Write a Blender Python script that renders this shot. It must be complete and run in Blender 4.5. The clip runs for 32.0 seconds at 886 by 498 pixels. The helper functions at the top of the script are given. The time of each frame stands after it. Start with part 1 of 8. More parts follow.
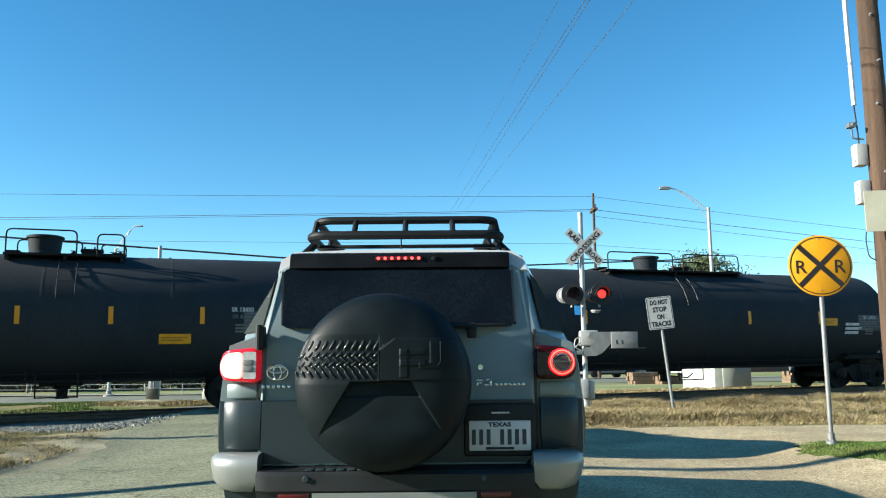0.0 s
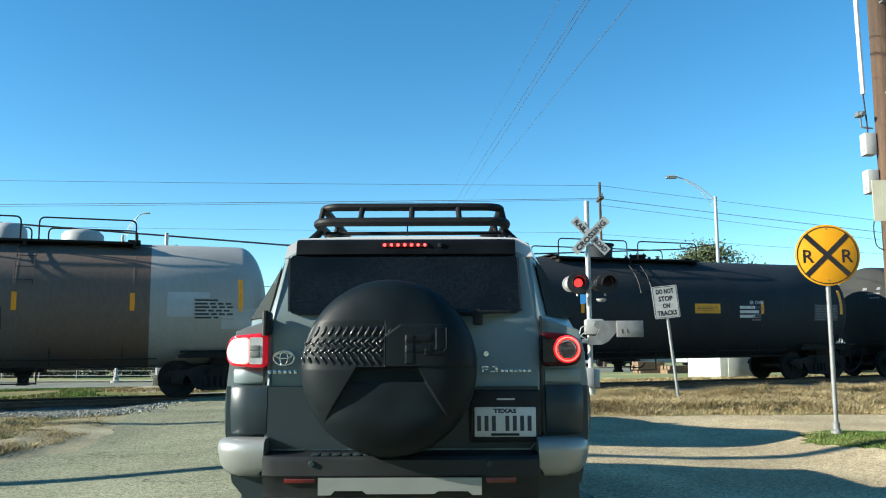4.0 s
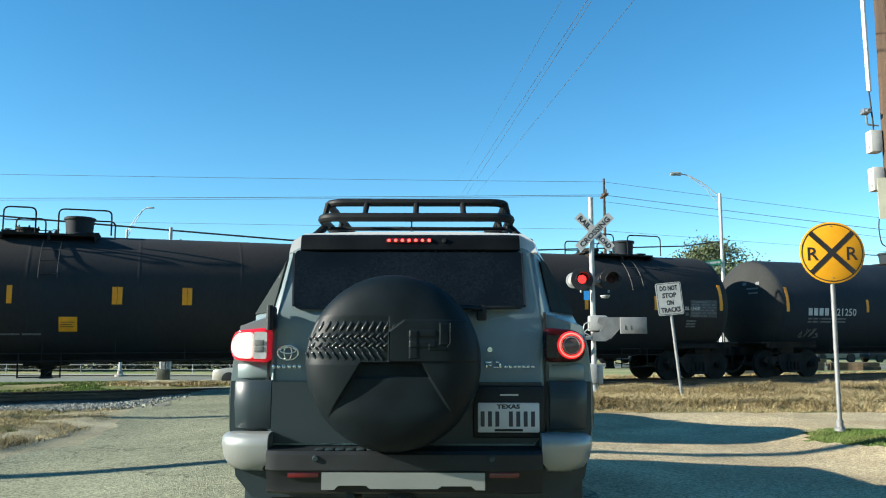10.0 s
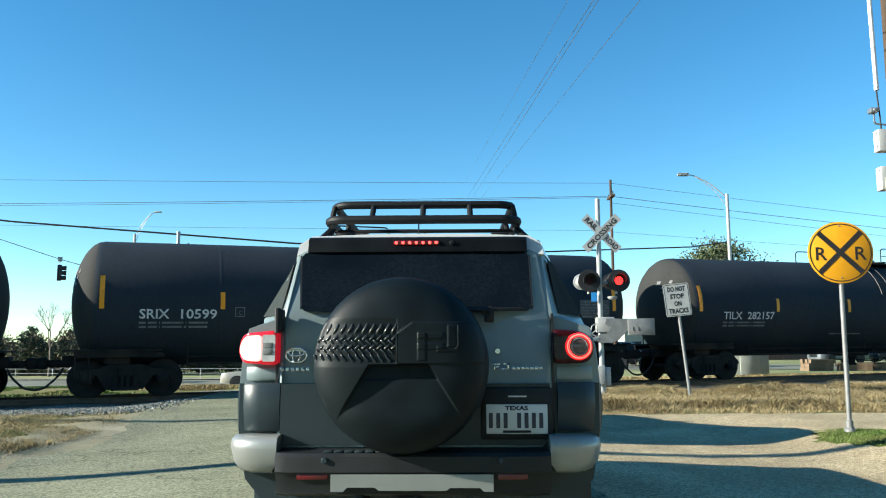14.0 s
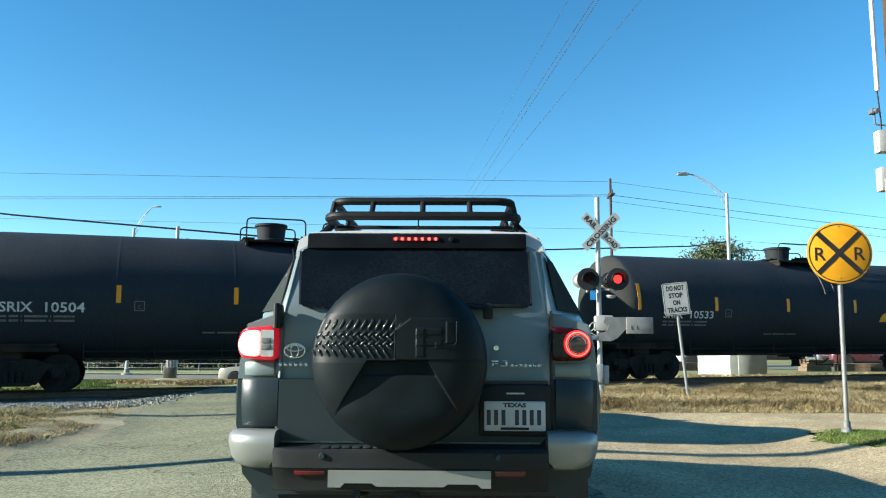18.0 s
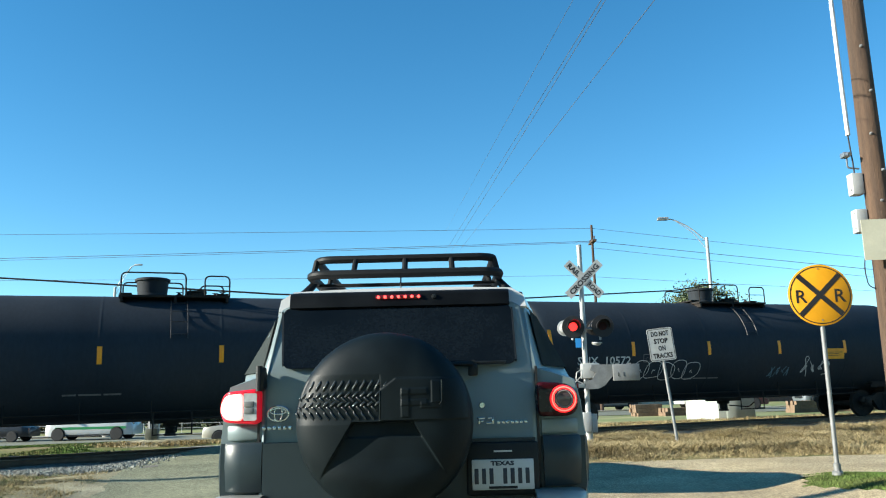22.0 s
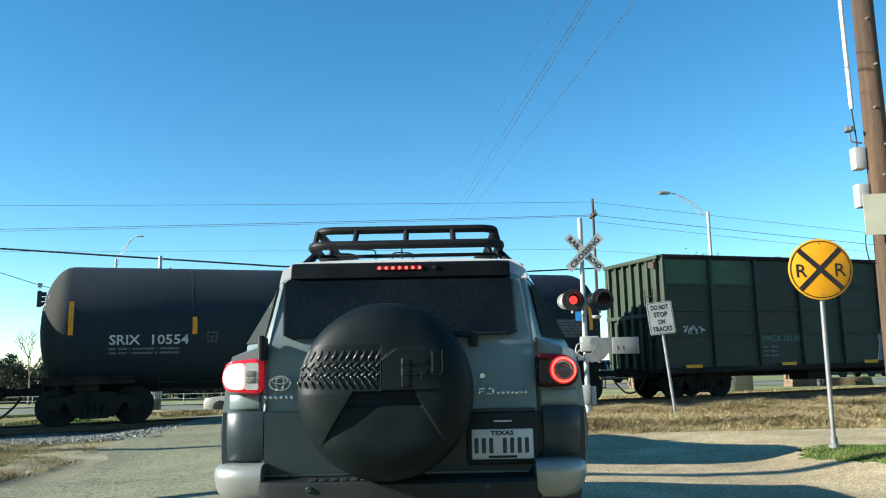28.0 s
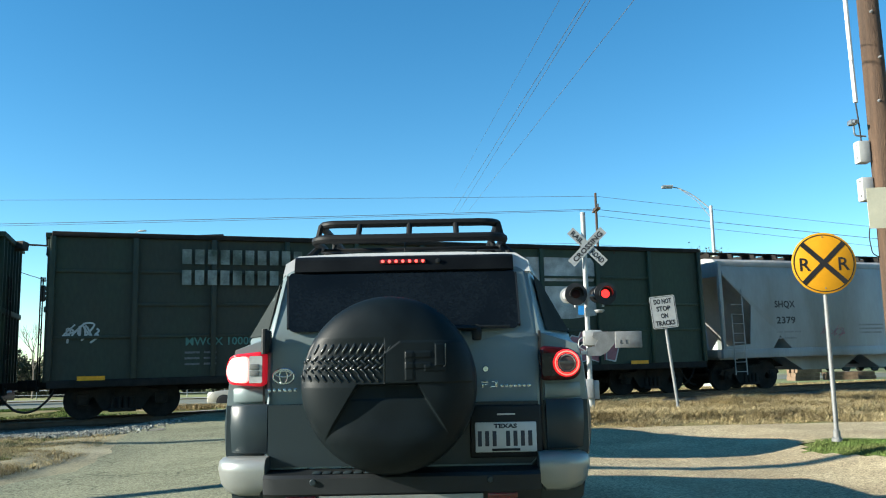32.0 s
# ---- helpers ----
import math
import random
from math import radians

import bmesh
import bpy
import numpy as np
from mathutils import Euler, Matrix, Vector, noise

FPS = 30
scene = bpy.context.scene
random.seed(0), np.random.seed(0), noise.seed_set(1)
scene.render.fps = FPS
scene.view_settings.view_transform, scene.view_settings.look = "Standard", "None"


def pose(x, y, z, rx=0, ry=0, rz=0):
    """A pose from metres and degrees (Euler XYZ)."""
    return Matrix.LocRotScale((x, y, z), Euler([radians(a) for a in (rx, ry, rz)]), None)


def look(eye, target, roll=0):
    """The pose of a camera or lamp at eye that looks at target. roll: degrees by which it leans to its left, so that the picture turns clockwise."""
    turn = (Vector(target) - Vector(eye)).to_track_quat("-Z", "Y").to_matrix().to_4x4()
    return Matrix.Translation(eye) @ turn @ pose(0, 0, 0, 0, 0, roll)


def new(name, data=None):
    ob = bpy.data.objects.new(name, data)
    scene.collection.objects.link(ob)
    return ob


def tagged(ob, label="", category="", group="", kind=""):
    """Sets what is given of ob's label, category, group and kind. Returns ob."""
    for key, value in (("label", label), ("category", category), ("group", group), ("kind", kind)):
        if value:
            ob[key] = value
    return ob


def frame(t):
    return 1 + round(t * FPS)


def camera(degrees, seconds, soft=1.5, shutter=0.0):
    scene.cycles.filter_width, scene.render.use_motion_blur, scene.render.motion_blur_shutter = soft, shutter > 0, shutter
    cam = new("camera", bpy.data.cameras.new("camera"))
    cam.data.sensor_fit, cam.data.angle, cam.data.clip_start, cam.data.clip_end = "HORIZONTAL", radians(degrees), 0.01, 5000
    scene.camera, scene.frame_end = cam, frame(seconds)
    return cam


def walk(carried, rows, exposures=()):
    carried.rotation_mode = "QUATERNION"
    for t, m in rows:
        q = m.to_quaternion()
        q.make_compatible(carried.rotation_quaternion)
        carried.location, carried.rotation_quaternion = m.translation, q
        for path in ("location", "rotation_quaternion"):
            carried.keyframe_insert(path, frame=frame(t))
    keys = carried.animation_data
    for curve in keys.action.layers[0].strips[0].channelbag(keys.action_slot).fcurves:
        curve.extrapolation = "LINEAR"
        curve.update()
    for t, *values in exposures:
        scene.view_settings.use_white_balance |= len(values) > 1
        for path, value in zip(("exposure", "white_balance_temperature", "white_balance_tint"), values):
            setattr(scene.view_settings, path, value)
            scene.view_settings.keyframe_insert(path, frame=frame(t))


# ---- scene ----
import functools

cam = camera(58.0, 32.0, soft=1.1)
PATH = [
    (0, (0.005, 0.007, 1.211), (0.016, 1.987, 1.494), -0.5),
    (0.5, (0.007, 0.009, 1.208), (0.018, 1.989, 1.494), -0.4),
    (1, (0.005, 0.004, 1.21), (0.022, 1.983, 1.497), -0.3),
    (1.5, (0.003, 0.008, 1.209), (0.026, 1.987, 1.499), -0.4),
    (2, (0.004, 0.008, 1.207), (0.029, 1.987, 1.494), -0.3),
    (2.5, (0.003, 0.008, 1.207), (0.026, 1.988, 1.49), -0.3),
    (3, (0.003, 0.004, 1.208), (0.014, 1.985, 1.477), -0.5),
    (3.5, (0.003, 0.005, 1.203), (0.002, 1.988, 1.461), -0.3),
    (5.5, (0.004, 0.003, 1.201), (0.002, 1.987, 1.453), 0.0),
    (6, (0.001, 0.003, 1.202), (0.0, 1.987, 1.456), 0.1),
    (6.5, (0.0, 0.004, 1.203), (-0.001, 1.988, 1.455), 0.2),
    (7, (0.001, -0.001, 1.199), (-0.003, 1.983, 1.45), 0.2),
    (7.5, (0.001, 0.0, 1.197), (-0.003, 1.984, 1.449), 0.3),
    (8, (0.0, 0.009, 1.198), (-0.001, 1.992, 1.455), 0.5),
    (8.5, (0.0, 0.008, 1.201), (0.002, 1.991, 1.461), 0.4),
    (9, (0.0, 0.002, 1.201), (0.0, 1.985, 1.457), 0.0),
    (9.5, (0.001, 0.003, 1.2), (-0.007, 1.988, 1.445), -0.1),
    (10, (0.0, 0.004, 1.201), (-0.013, 1.989, 1.445), 0.1),
    (10.5, (-0.001, 0.001, 1.201), (-0.021, 1.985, 1.454), 0.3),
    (11, (0.001, -0.003, 1.199), (-0.025, 1.98, 1.46), 0.2),
    (11.5, (-0.002, 0.005, 1.201), (-0.029, 1.987, 1.464), 0.2),
    (12, (0.0, -0.001, 1.199), (-0.026, 1.982, 1.462), 0.2),
    (12.5, (0.0, -0.002, 1.201), (-0.025, 1.981, 1.46), 0.3),
    (13, (-0.003, 0.005, 1.198), (-0.025, 1.988, 1.457), 0.3),
    (13.5, (0.0, -0.001, 1.203), (-0.025, 1.982, 1.46), 0.0),
    (14, (-0.002, -0.004, 1.198), (-0.032, 1.98, 1.448), -0.2),
    (14.5, (-0.004, 0.002, 1.199), (-0.035, 1.987, 1.444), -0.1),
    (16.5, (-0.004, 0.002, 1.199), (-0.033, 1.986, 1.448), -0.0),
    (17, (-0.001, 0.001, 1.198), (-0.029, 1.986, 1.447), 0.0),
    (17.5, (0.0, 0.002, 1.195), (-0.029, 1.987, 1.44), 0.1),
    (18, (-0.003, -0.001, 1.195), (-0.031, 1.984, 1.438), 0.3),
    (18.5, (-0.002, 0.007, 1.194), (-0.027, 1.991, 1.442), 0.5),
    (19, (-0.007, 0.009, 1.202), (-0.03, 1.994, 1.449), 0.7),
    (19.5, (-0.003, -0.014, 1.203), (-0.027, 1.97, 1.452), 0.7),
    (20, (-0.003, -0.016, 1.202), (-0.028, 1.969, 1.45), 0.8),
    (20.5, (-0.005, -0.016, 1.2), (-0.022, 1.97, 1.434), 0.8),
    (21, (0.0, 0.001, 1.201), (-0.011, 1.981, 1.483), -1.0),
    (21.5, (0.01, 0.036, 1.208), (0.017, 2.005, 1.557), -1.6),
    (22, (0.005, -0.009, 1.231), (0.019, 1.957, 1.597), -1.4),
    (22.5, (0.003, -0.008, 1.226), (0.015, 1.958, 1.596), -1.3),
    (23, (0.001, -0.016, 1.227), (0.009, 1.951, 1.587), -1.0),
    (23.5, (-0.001, -0.007, 1.224), (-0.001, 1.963, 1.57), -0.6),
    (24, (0.002, -0.002, 1.213), (0.012, 1.972, 1.533), -0.3),
    (24.5, (0.005, 0.001, 1.221), (0.021, 1.978, 1.528), -0.6),
    (25, (0.001, -0.004, 1.217), (0.009, 1.972, 1.525), -0.9),
    (25.5, (-0.001, -0.009, 1.215), (-0.005, 1.969, 1.511), -0.9),
    (27.5, (0.002, 0.0, 1.218), (0.004, 1.978, 1.518), -1.0),
    (28, (0.002, -0.009, 1.221), (0.013, 1.969, 1.521), -1.1),
    (28.5, (0.004, -0.005, 1.219), (0.021, 1.973, 1.511), -1.0),
    (29, (0.002, 0.007, 1.215), (0.02, 1.987, 1.501), -1.0),
    (29.5, (0.001, -0.006, 1.215), (0.012, 1.974, 1.501), -1.1),
    (30, (0.0, -0.005, 1.218), (0.006, 1.975, 1.505), -1.1),
    (30.5, (0.0, -0.004, 1.217), (0.008, 1.975, 1.504), -1.1),
    (31, (0.002, -0.006, 1.215), (0.009, 1.974, 1.501), -1.0),
    (31.5, (-0.001, -0.009, 1.213), (0.004, 1.971, 1.499), -0.9),
    (32, (-0.001, -0.009, 1.216), (0.003, 1.97, 1.502), -1.1),
]
walk(cam, [(t, look(eye, target, roll)) for t, eye, target, roll in PATH], exposures=((0.0, 1.42), (32.0, 1.42)))

# ---------------------------------------------------------------- light
SUN_BACK, SUN_UP = -12.5, 21.0          # degrees behind the left-hand side, and above the horizon
sun_way = Vector((-math.cos(radians(SUN_BACK)) * math.cos(radians(SUN_UP)),
                  math.sin(radians(SUN_BACK)) * math.cos(radians(SUN_UP)), math.sin(radians(SUN_UP))))
world = bpy.data.worlds.new("sky")
scene.world = world
world.use_nodes = True
wn = world.node_tree
wn.nodes.clear()
sky = wn.nodes.new("ShaderNodeTexSky")
sky.sky_type, sky.sun_disc = "NISHITA", False
sky.sun_elevation = radians(SUN_UP)
sky.sun_rotation = math.atan2(sun_way.x, sun_way.y)
sky.altitude = 1500
sky.air_density, sky.dust_density, sky.ozone_density = 1.0, 0.0, 1.0
back = wn.nodes.new("ShaderNodeBackground")
back.inputs["Strength"].default_value = 0.0795
wout = wn.nodes.new("ShaderNodeOutputWorld")
deep = wn.nodes.new("ShaderNodeHueSaturation")
deep.inputs["Saturation"].default_value = 1.28
tone = wn.nodes.new("ShaderNodeMix")
tone.data_type, tone.blend_type = "RGBA", "MULTIPLY"
tone.inputs["Factor"].default_value = 1.0
tone.inputs["B"].default_value = (0.862, 1.035, 1.045, 1)
wn.links.new(sky.outputs[0], tone.inputs["A"])
wn.links.new(tone.outputs["Result"], deep.inputs["Color"])
wn.links.new(deep.outputs[0], back.inputs[0])
wn.links.new(back.outputs[0], wout.inputs[0])
sun_data = bpy.data.lights.new("sun", "SUN")
sun_data.energy, sun_data.angle, sun_data.color = 5.0, radians(0.53), (0.965, 0.93, 0.80)
sun = new("sun", sun_data)
sun.matrix_world = look(sun_way * 60, (0, 0, 0))

# ---------------------------------------------------------------- tools
MATS = {}


def mat(name, color, rough=0.7, metal=0.0, vary=0.25, scale=3.0, fine=40.0, bump=0.15, coat=0.0, tint=None, dirt=0.0, glow=0.0,
        spec=0.5, island=0.0, streak=None, speck=None, cracks=None):
    """A procedural surface: a base colour with coarse and fine variation, a second tint in patches, relief and gloss."""
    if name in MATS:
        return MATS[name]
    m = bpy.data.materials.new(name)
    m.use_nodes = True
    nt = m.node_tree
    N, L = nt.nodes.new, nt.links.new
    b = nt.nodes["Principled BSDF"]
    co = N("ShaderNodeTexCoord")
    src = co.outputs["Object"]
    if streak:
        mp = N("ShaderNodeMapping")
        mp.inputs["Scale"].default_value = streak
        L(src, mp.inputs[0])
        src = mp.outputs[0]
    coarse = N("ShaderNodeTexNoise")
    coarse.inputs["Scale"].default_value, coarse.inputs["Detail"].default_value = scale, 5.0
    grain = N("ShaderNodeTexNoise")
    grain.inputs["Scale"].default_value, grain.inputs["Detail"].default_value = fine, 3.0
    L(src, coarse.inputs["Vector"])
    L(src, grain.inputs["Vector"])
    c = Vector(color[:3])
    ramp = N("ShaderNodeValToRGB")
    ramp.color_ramp.elements[0].position, ramp.color_ramp.elements[1].position = 0.3, 0.7
    ramp.color_ramp.elements[0].color = (*(c * (1 - vary)), 1)
    ramp.color_ramp.elements[1].color = (*(c * (1 + vary)), 1)
    L(coarse.outputs[0], ramp.inputs[0])
    last = ramp.outputs[0]
    if tint:
        patch = N("ShaderNodeTexNoise")
        patch.inputs["Scale"].default_value, patch.inputs["Detail"].default_value = scale * 0.37, 6.0
        L(src, patch.inputs["Vector"])
        edge = N("ShaderNodeMapRange")
        edge.inputs["From Min"].default_value, edge.inputs["From Max"].default_value = 0.5 - dirt * 0.2, 0.72 - dirt * 0.2
        L(patch.outputs[0], edge.inputs["Value"])
        mx = N("ShaderNodeMix")
        mx.data_type = "RGBA"
        L(edge.outputs[0], mx.inputs["Factor"])
        L(last, mx.inputs["A"])
        mx.inputs["B"].default_value = (*tint, 1)
        last = mx.outputs["Result"]
    gm = N("ShaderNodeMix")
    gm.data_type, gm.blend_type = "RGBA", "MULTIPLY"
    gm.inputs["Factor"].default_value = 1.0
    gr = N("ShaderNodeMapRange")
    gr.inputs["To Min"].default_value, gr.inputs["To Max"].default_value = 1 - vary * 0.9, 1 + vary * 0.9
    L(grain.outputs[0], gr.inputs["Value"])
    L(last, gm.inputs["A"])
    L(gr.outputs[0], gm.inputs["B"])
    last = gm.outputs["Result"]
    if island:
        geo, im = N("ShaderNodeNewGeometry"), N("ShaderNodeMapRange")
        im.inputs["To Min"].default_value, im.inputs["To Max"].default_value = 1 - island, 1 + island
        L(geo.outputs["Random Per Island"], im.inputs["Value"])
        i2 = N("ShaderNodeMix")
        i2.data_type, i2.blend_type = "RGBA", "MULTIPLY"
        i2.inputs["Factor"].default_value = 1.0
        L(last, i2.inputs["A"])
        L(im.outputs[0], i2.inputs["B"])
        last = i2.outputs["Result"]
    if speck:
        size, depth = speck
        vo, vr, vm = N("ShaderNodeTexVoronoi"), N("ShaderNodeMapRange"), N("ShaderNodeMix")
        vo.inputs["Scale"].default_value = size
        L(src, vo.inputs["Vector"])
        sep = N("ShaderNodeSeparateColor")
        L(vo.outputs["Color"], sep.inputs[0])
        vr.inputs["To Min"].default_value, vr.inputs["To Max"].default_value = 1 - depth, 1 + depth
        L(sep.outputs[0], vr.inputs["Value"])
        vm.data_type, vm.blend_type = "RGBA", "MULTIPLY"
        vm.inputs["Factor"].default_value = 1.0
        L(last, vm.inputs["A"])
        L(vr.outputs[0], vm.inputs["B"])
        last = vm.outputs["Result"]
    if cracks:
        wob, ad = N("ShaderNodeTexNoise"), N("ShaderNodeVectorMath")
        wob.inputs["Scale"].default_value, wob.inputs["Detail"].default_value = 2.2, 5.0
        L(src, wob.inputs["Vector"])
        ad.operation = "MULTIPLY_ADD"
        L(wob.outputs["Color"], ad.inputs[0])
        ad.inputs[1].default_value = (0.6, 0.6, 0.6)
        L(src, ad.inputs[2])
        ed, er, em = N("ShaderNodeTexVoronoi"), N("ShaderNodeMapRange"), N("ShaderNodeMix")
        ed.feature = "DISTANCE_TO_EDGE"
        ed.inputs["Scale"].default_value = cracks[0]
        L(ad.outputs[0], ed.inputs["Vector"])
        er.inputs["From Min"].default_value, er.inputs["From Max"].default_value = 0.0, cracks[1]
        er.inputs["To Min"].default_value = cracks[2]
        L(ed.outputs["Distance"], er.inputs["Value"])
        gap = N("ShaderNodeMapRange")
        gap.inputs["From Min"].default_value, gap.inputs["From Max"].default_value = 0.46, 0.54
        L(coarse.outputs[0], gap.inputs["Value"])
        mxm = N("ShaderNodeMath")
        mxm.operation = "MAXIMUM"
        L(er.outputs[0], mxm.inputs[0])
        L(gap.outputs[0], mxm.inputs[1])
        em.data_type, em.blend_type = "RGBA", "MULTIPLY"
        em.inputs["Factor"].default_value = 1.0
        L(last, em.inputs["A"])
        L(mxm.outputs[0], em.inputs["B"])
        last = em.outputs["Result"]
    L(last, b.inputs["Base Color"])
    rr = N("ShaderNodeMapRange")
    rr.inputs["To Min"].default_value, rr.inputs["To Max"].default_value = max(0.02, rough - 0.12), min(1, rough + 0.12)
    L(coarse.outputs[0], rr.inputs["Value"])
    L(rr.outputs[0], b.inputs["Roughness"])
    b.inputs["Metallic"].default_value = metal
    b.inputs["Specular IOR Level"].default_value = spec
    b.inputs["Coat Weight"].default_value = coat
    b.inputs["Coat Roughness"].default_value = 0.06
    if bump:
        bp = N("ShaderNodeBump")
        bp.inputs["Strength"].default_value, bp.inputs["Distance"].default_value = bump, 0.02
        L(grain.outputs[0], bp.inputs["Height"])
        L(bp.outputs[0], b.inputs["Normal"])
    if glow:
        b.inputs["Emission Color"].default_value = (*color[:3], 1)
        b.inputs["Emission Strength"].default_value = glow
    MATS[name] = m
    return m


def glass(name, color, rough=0.03, ior=1.45):
    """Tinted glass as thick dark glass: a glossy dark surface that lets little through."""
    m = mat(name, color, rough=rough, vary=0.15, bump=0.0, spec=0.12)
    return m


def mesh_of(bm, name, material, smooth=None):
    bmesh.ops.recalc_face_normals(bm, faces=bm.faces[:])
    me = bpy.data.meshes.new(name)
    if smooth is not None:
        lim = radians(smooth)
        for f in bm.faces:
            f.smooth = True
        for e in bm.edges:
            e.smooth = len(e.link_faces) == 2 and e.calc_face_angle(3.2) < lim
    bm.to_mesh(me)
    bm.free()
    for one in material if isinstance(material, (list, tuple)) else [material]:
        me.materials.append(one)
    return me


def part(name, bm, material, parent=None, label="", at=None, smooth=35):
    """Links a bmesh, or a mesh, as one mesh object under a thing or a part."""
    me = mesh_of(bm, name, material, smooth) if isinstance(bm, bmesh.types.BMesh) else bm
    ob = new(name, me)
    if parent is not None:
        ob.parent = parent
    if at is not None:
        ob.matrix_basis = at
    if label:
        ob["label"] = label
    return ob


def thing(name, at, label, category, group="", kind=""):
    e = new(name)
    e.empty_display_size = 0.2
    e.matrix_basis = at
    return tagged(e, label, category, group, kind)


def box(bm, x0, x1, y0, y1, z0, z1, bevel=0.0, m=None, mi=0):
    """A box between the given faces, with its edges rounded by bevel."""
    r = bmesh.ops.create_cube(bm, size=1.0)
    vs = r["verts"]
    for v in vs:
        v.co = Vector((x0 + (v.co.x + 0.5) * (x1 - x0), y0 + (v.co.y + 0.5) * (y1 - y0), z0 + (v.co.z + 0.5) * (z1 - z0)))
        if m is not None:
            v.co = m @ v.co
    fs = {f for v in vs for f in v.link_faces}
    for f in fs:
        f.material_index = mi
    if bevel:
        es = list({e for v in vs for e in v.link_edges})
        bmesh.ops.bevel(bm, geom=es, offset=bevel, segments=2, affect="EDGES", profile=0.5, clamp_overlap=True)
    return bm


def rod(bm, a, b, r0, r1=None, n=10, caps=True, mi=0):
    """A round bar from a to b."""
    a, b = Vector(a), Vector(b)
    r1 = r0 if r1 is None else r1
    q = (b - a).to_track_quat("Z", "Y").to_matrix()
    rings = []
    for p, r in ((a, r0), (b, r1)):
        rings.append([bm.verts.new(p + q @ Vector((r * math.cos(2 * math.pi * i / n), r * math.sin(2 * math.pi * i / n), 0))) for i in range(n)])
    for i in range(n):
        f = bm.faces.new((rings[0][i], rings[0][(i + 1) % n], rings[1][(i + 1) % n], rings[1][i]))
        f.material_index = mi
    if caps:
        bm.faces.new(rings[0][::-1]).material_index = mi
        bm.faces.new(rings[1]).material_index = mi
    return bm


def tube(bm, pts, r, n=8, closed=False, mi=0):
    """A pipe along points, mitred at its bends."""
    pts = [Vector(p) for p in pts]
    count = len(pts)
    rings, up = [], None
    for i, p in enumerate(pts):
        if closed:
            d = (pts[(i + 1) % count] - pts[i - 1]).normalized()
        else:
            d = (pts[min(i + 1, count - 1)] - pts[max(i - 1, 0)]).normalized()
        if up is None:
            up = d.orthogonal().normalized()
        up = (up - d * up.dot(d)).normalized()
        side = d.cross(up)
        rr = r[i] if isinstance(r, (list, tuple)) else r
        rings.append([bm.verts.new(p + rr * (up * math.cos(2 * math.pi * k / n) + side * math.sin(2 * math.pi * k / n))) for k in range(n)])
    for i in range(count if closed else count - 1):
        a, b = rings[i], rings[(i + 1) % count]
        for k in range(n):
            bm.faces.new((a[k], a[(k + 1) % n], b[(k + 1) % n], b[k])).material_index = mi
    if not closed:
        bm.faces.new(rings[0][::-1]).material_index = mi
        bm.faces.new(rings[-1]).material_index = mi
    return bm


def rounded(pts, r, n=4):
    """A polyline with its inner corners rounded."""
    pts = [Vector(p) for p in pts]
    out = [pts[0]]
    for i in range(1, len(pts) - 1):
        a, b, c = pts[i - 1], pts[i], pts[i + 1]
        ra = min(r, (a - b).length * 0.45, (c - b).length * 0.45)
        p, q = b + (a - b).normalized() * ra, b + (c - b).normalized() * ra
        for k in range(n + 1):
            u = k / n
            out.append(p * (1 - u) ** 2 + b * 2 * u * (1 - u) + q * u * u)
    out.append(pts[-1])
    return out


def lathe(bm, prof, axis="z", n=24, at=(0, 0, 0), mi=0):
    """A turned body from (radius, height) pairs."""
    at = Vector(at)
    rings = []
    for r, h in prof:
        ring = []
        for k in range(n):
            a = 2 * math.pi * k / n
            x, y = r * math.cos(a), r * math.sin(a)
            p = {"z": (x, y, h), "y": (x, h, y), "x": (h, x, y)}[axis]
            ring.append(bm.verts.new(at + Vector(p)))
        rings.append(ring)
    for a, b in zip(rings, rings[1:]):
        for k in range(n):
            bm.faces.new((a[k], a[(k + 1) % n], b[(k + 1) % n], b[k])).material_index = mi
    bm.faces.new(rings[0]).material_index = mi
    bm.faces.new(rings[-1]).material_index = mi
    return bm


def plate(bm, pts, thick, m=None, mi=0):
    """A flat plate: an outline in x and z, thick along y."""
    front = [bm.verts.new(Vector((x, 0, z))) for x, z in pts]
    rear = [bm.verts.new(Vector((x, thick, z))) for x, z in pts]
    n = len(pts)
    faces = [bm.faces.new(front), bm.faces.new(rear[::-1])]
    for i in range(n):
        faces.append(bm.faces.new((front[i], rear[i], rear[(i + 1) % n], front[(i + 1) % n])))
    for f in faces:
        f.material_index = mi
    if m is not None:
        for v in front + rear:
            v.co = m @ v.co
    return bm


def round_rect(x0, x1, z0, z1, r, n=4):
    out = []
    for cx, cz, a0 in ((x1 - r, z1 - r, 0), (x0 + r, z1 - r, 90), (x0 + r, z0 + r, 180), (x1 - r, z0 + r, 270)):
        for k in range(n + 1):
            a = radians(a0 + 90 * k / n)
            out.append((cx + r * math.cos(a), cz + r * math.sin(a)))
    return out


@functools.lru_cache(maxsize=None)
def letters(text, height, thick=0.004, bold=0.0):
    """Lettering as (verts, faces) with its lower left at the origin, in x and z, facing -y."""
    cu = bpy.data.curves.new("lettering", "FONT")
    cu.body, cu.size, cu.extrude, cu.offset = text, height / 0.72, 0.0, bold
    cu.resolution_u = 2
    ob = bpy.data.objects.new("lettering", cu)
    me = bpy.data.meshes.new_from_object(ob)
    vs = [(v.co.x, v.co.y) for v in me.vertices]
    fs = [tuple(p.vertices) for p in me.polygons]
    bpy.data.objects.remove(ob)
    bpy.data.curves.remove(cu)
    return vs, fs


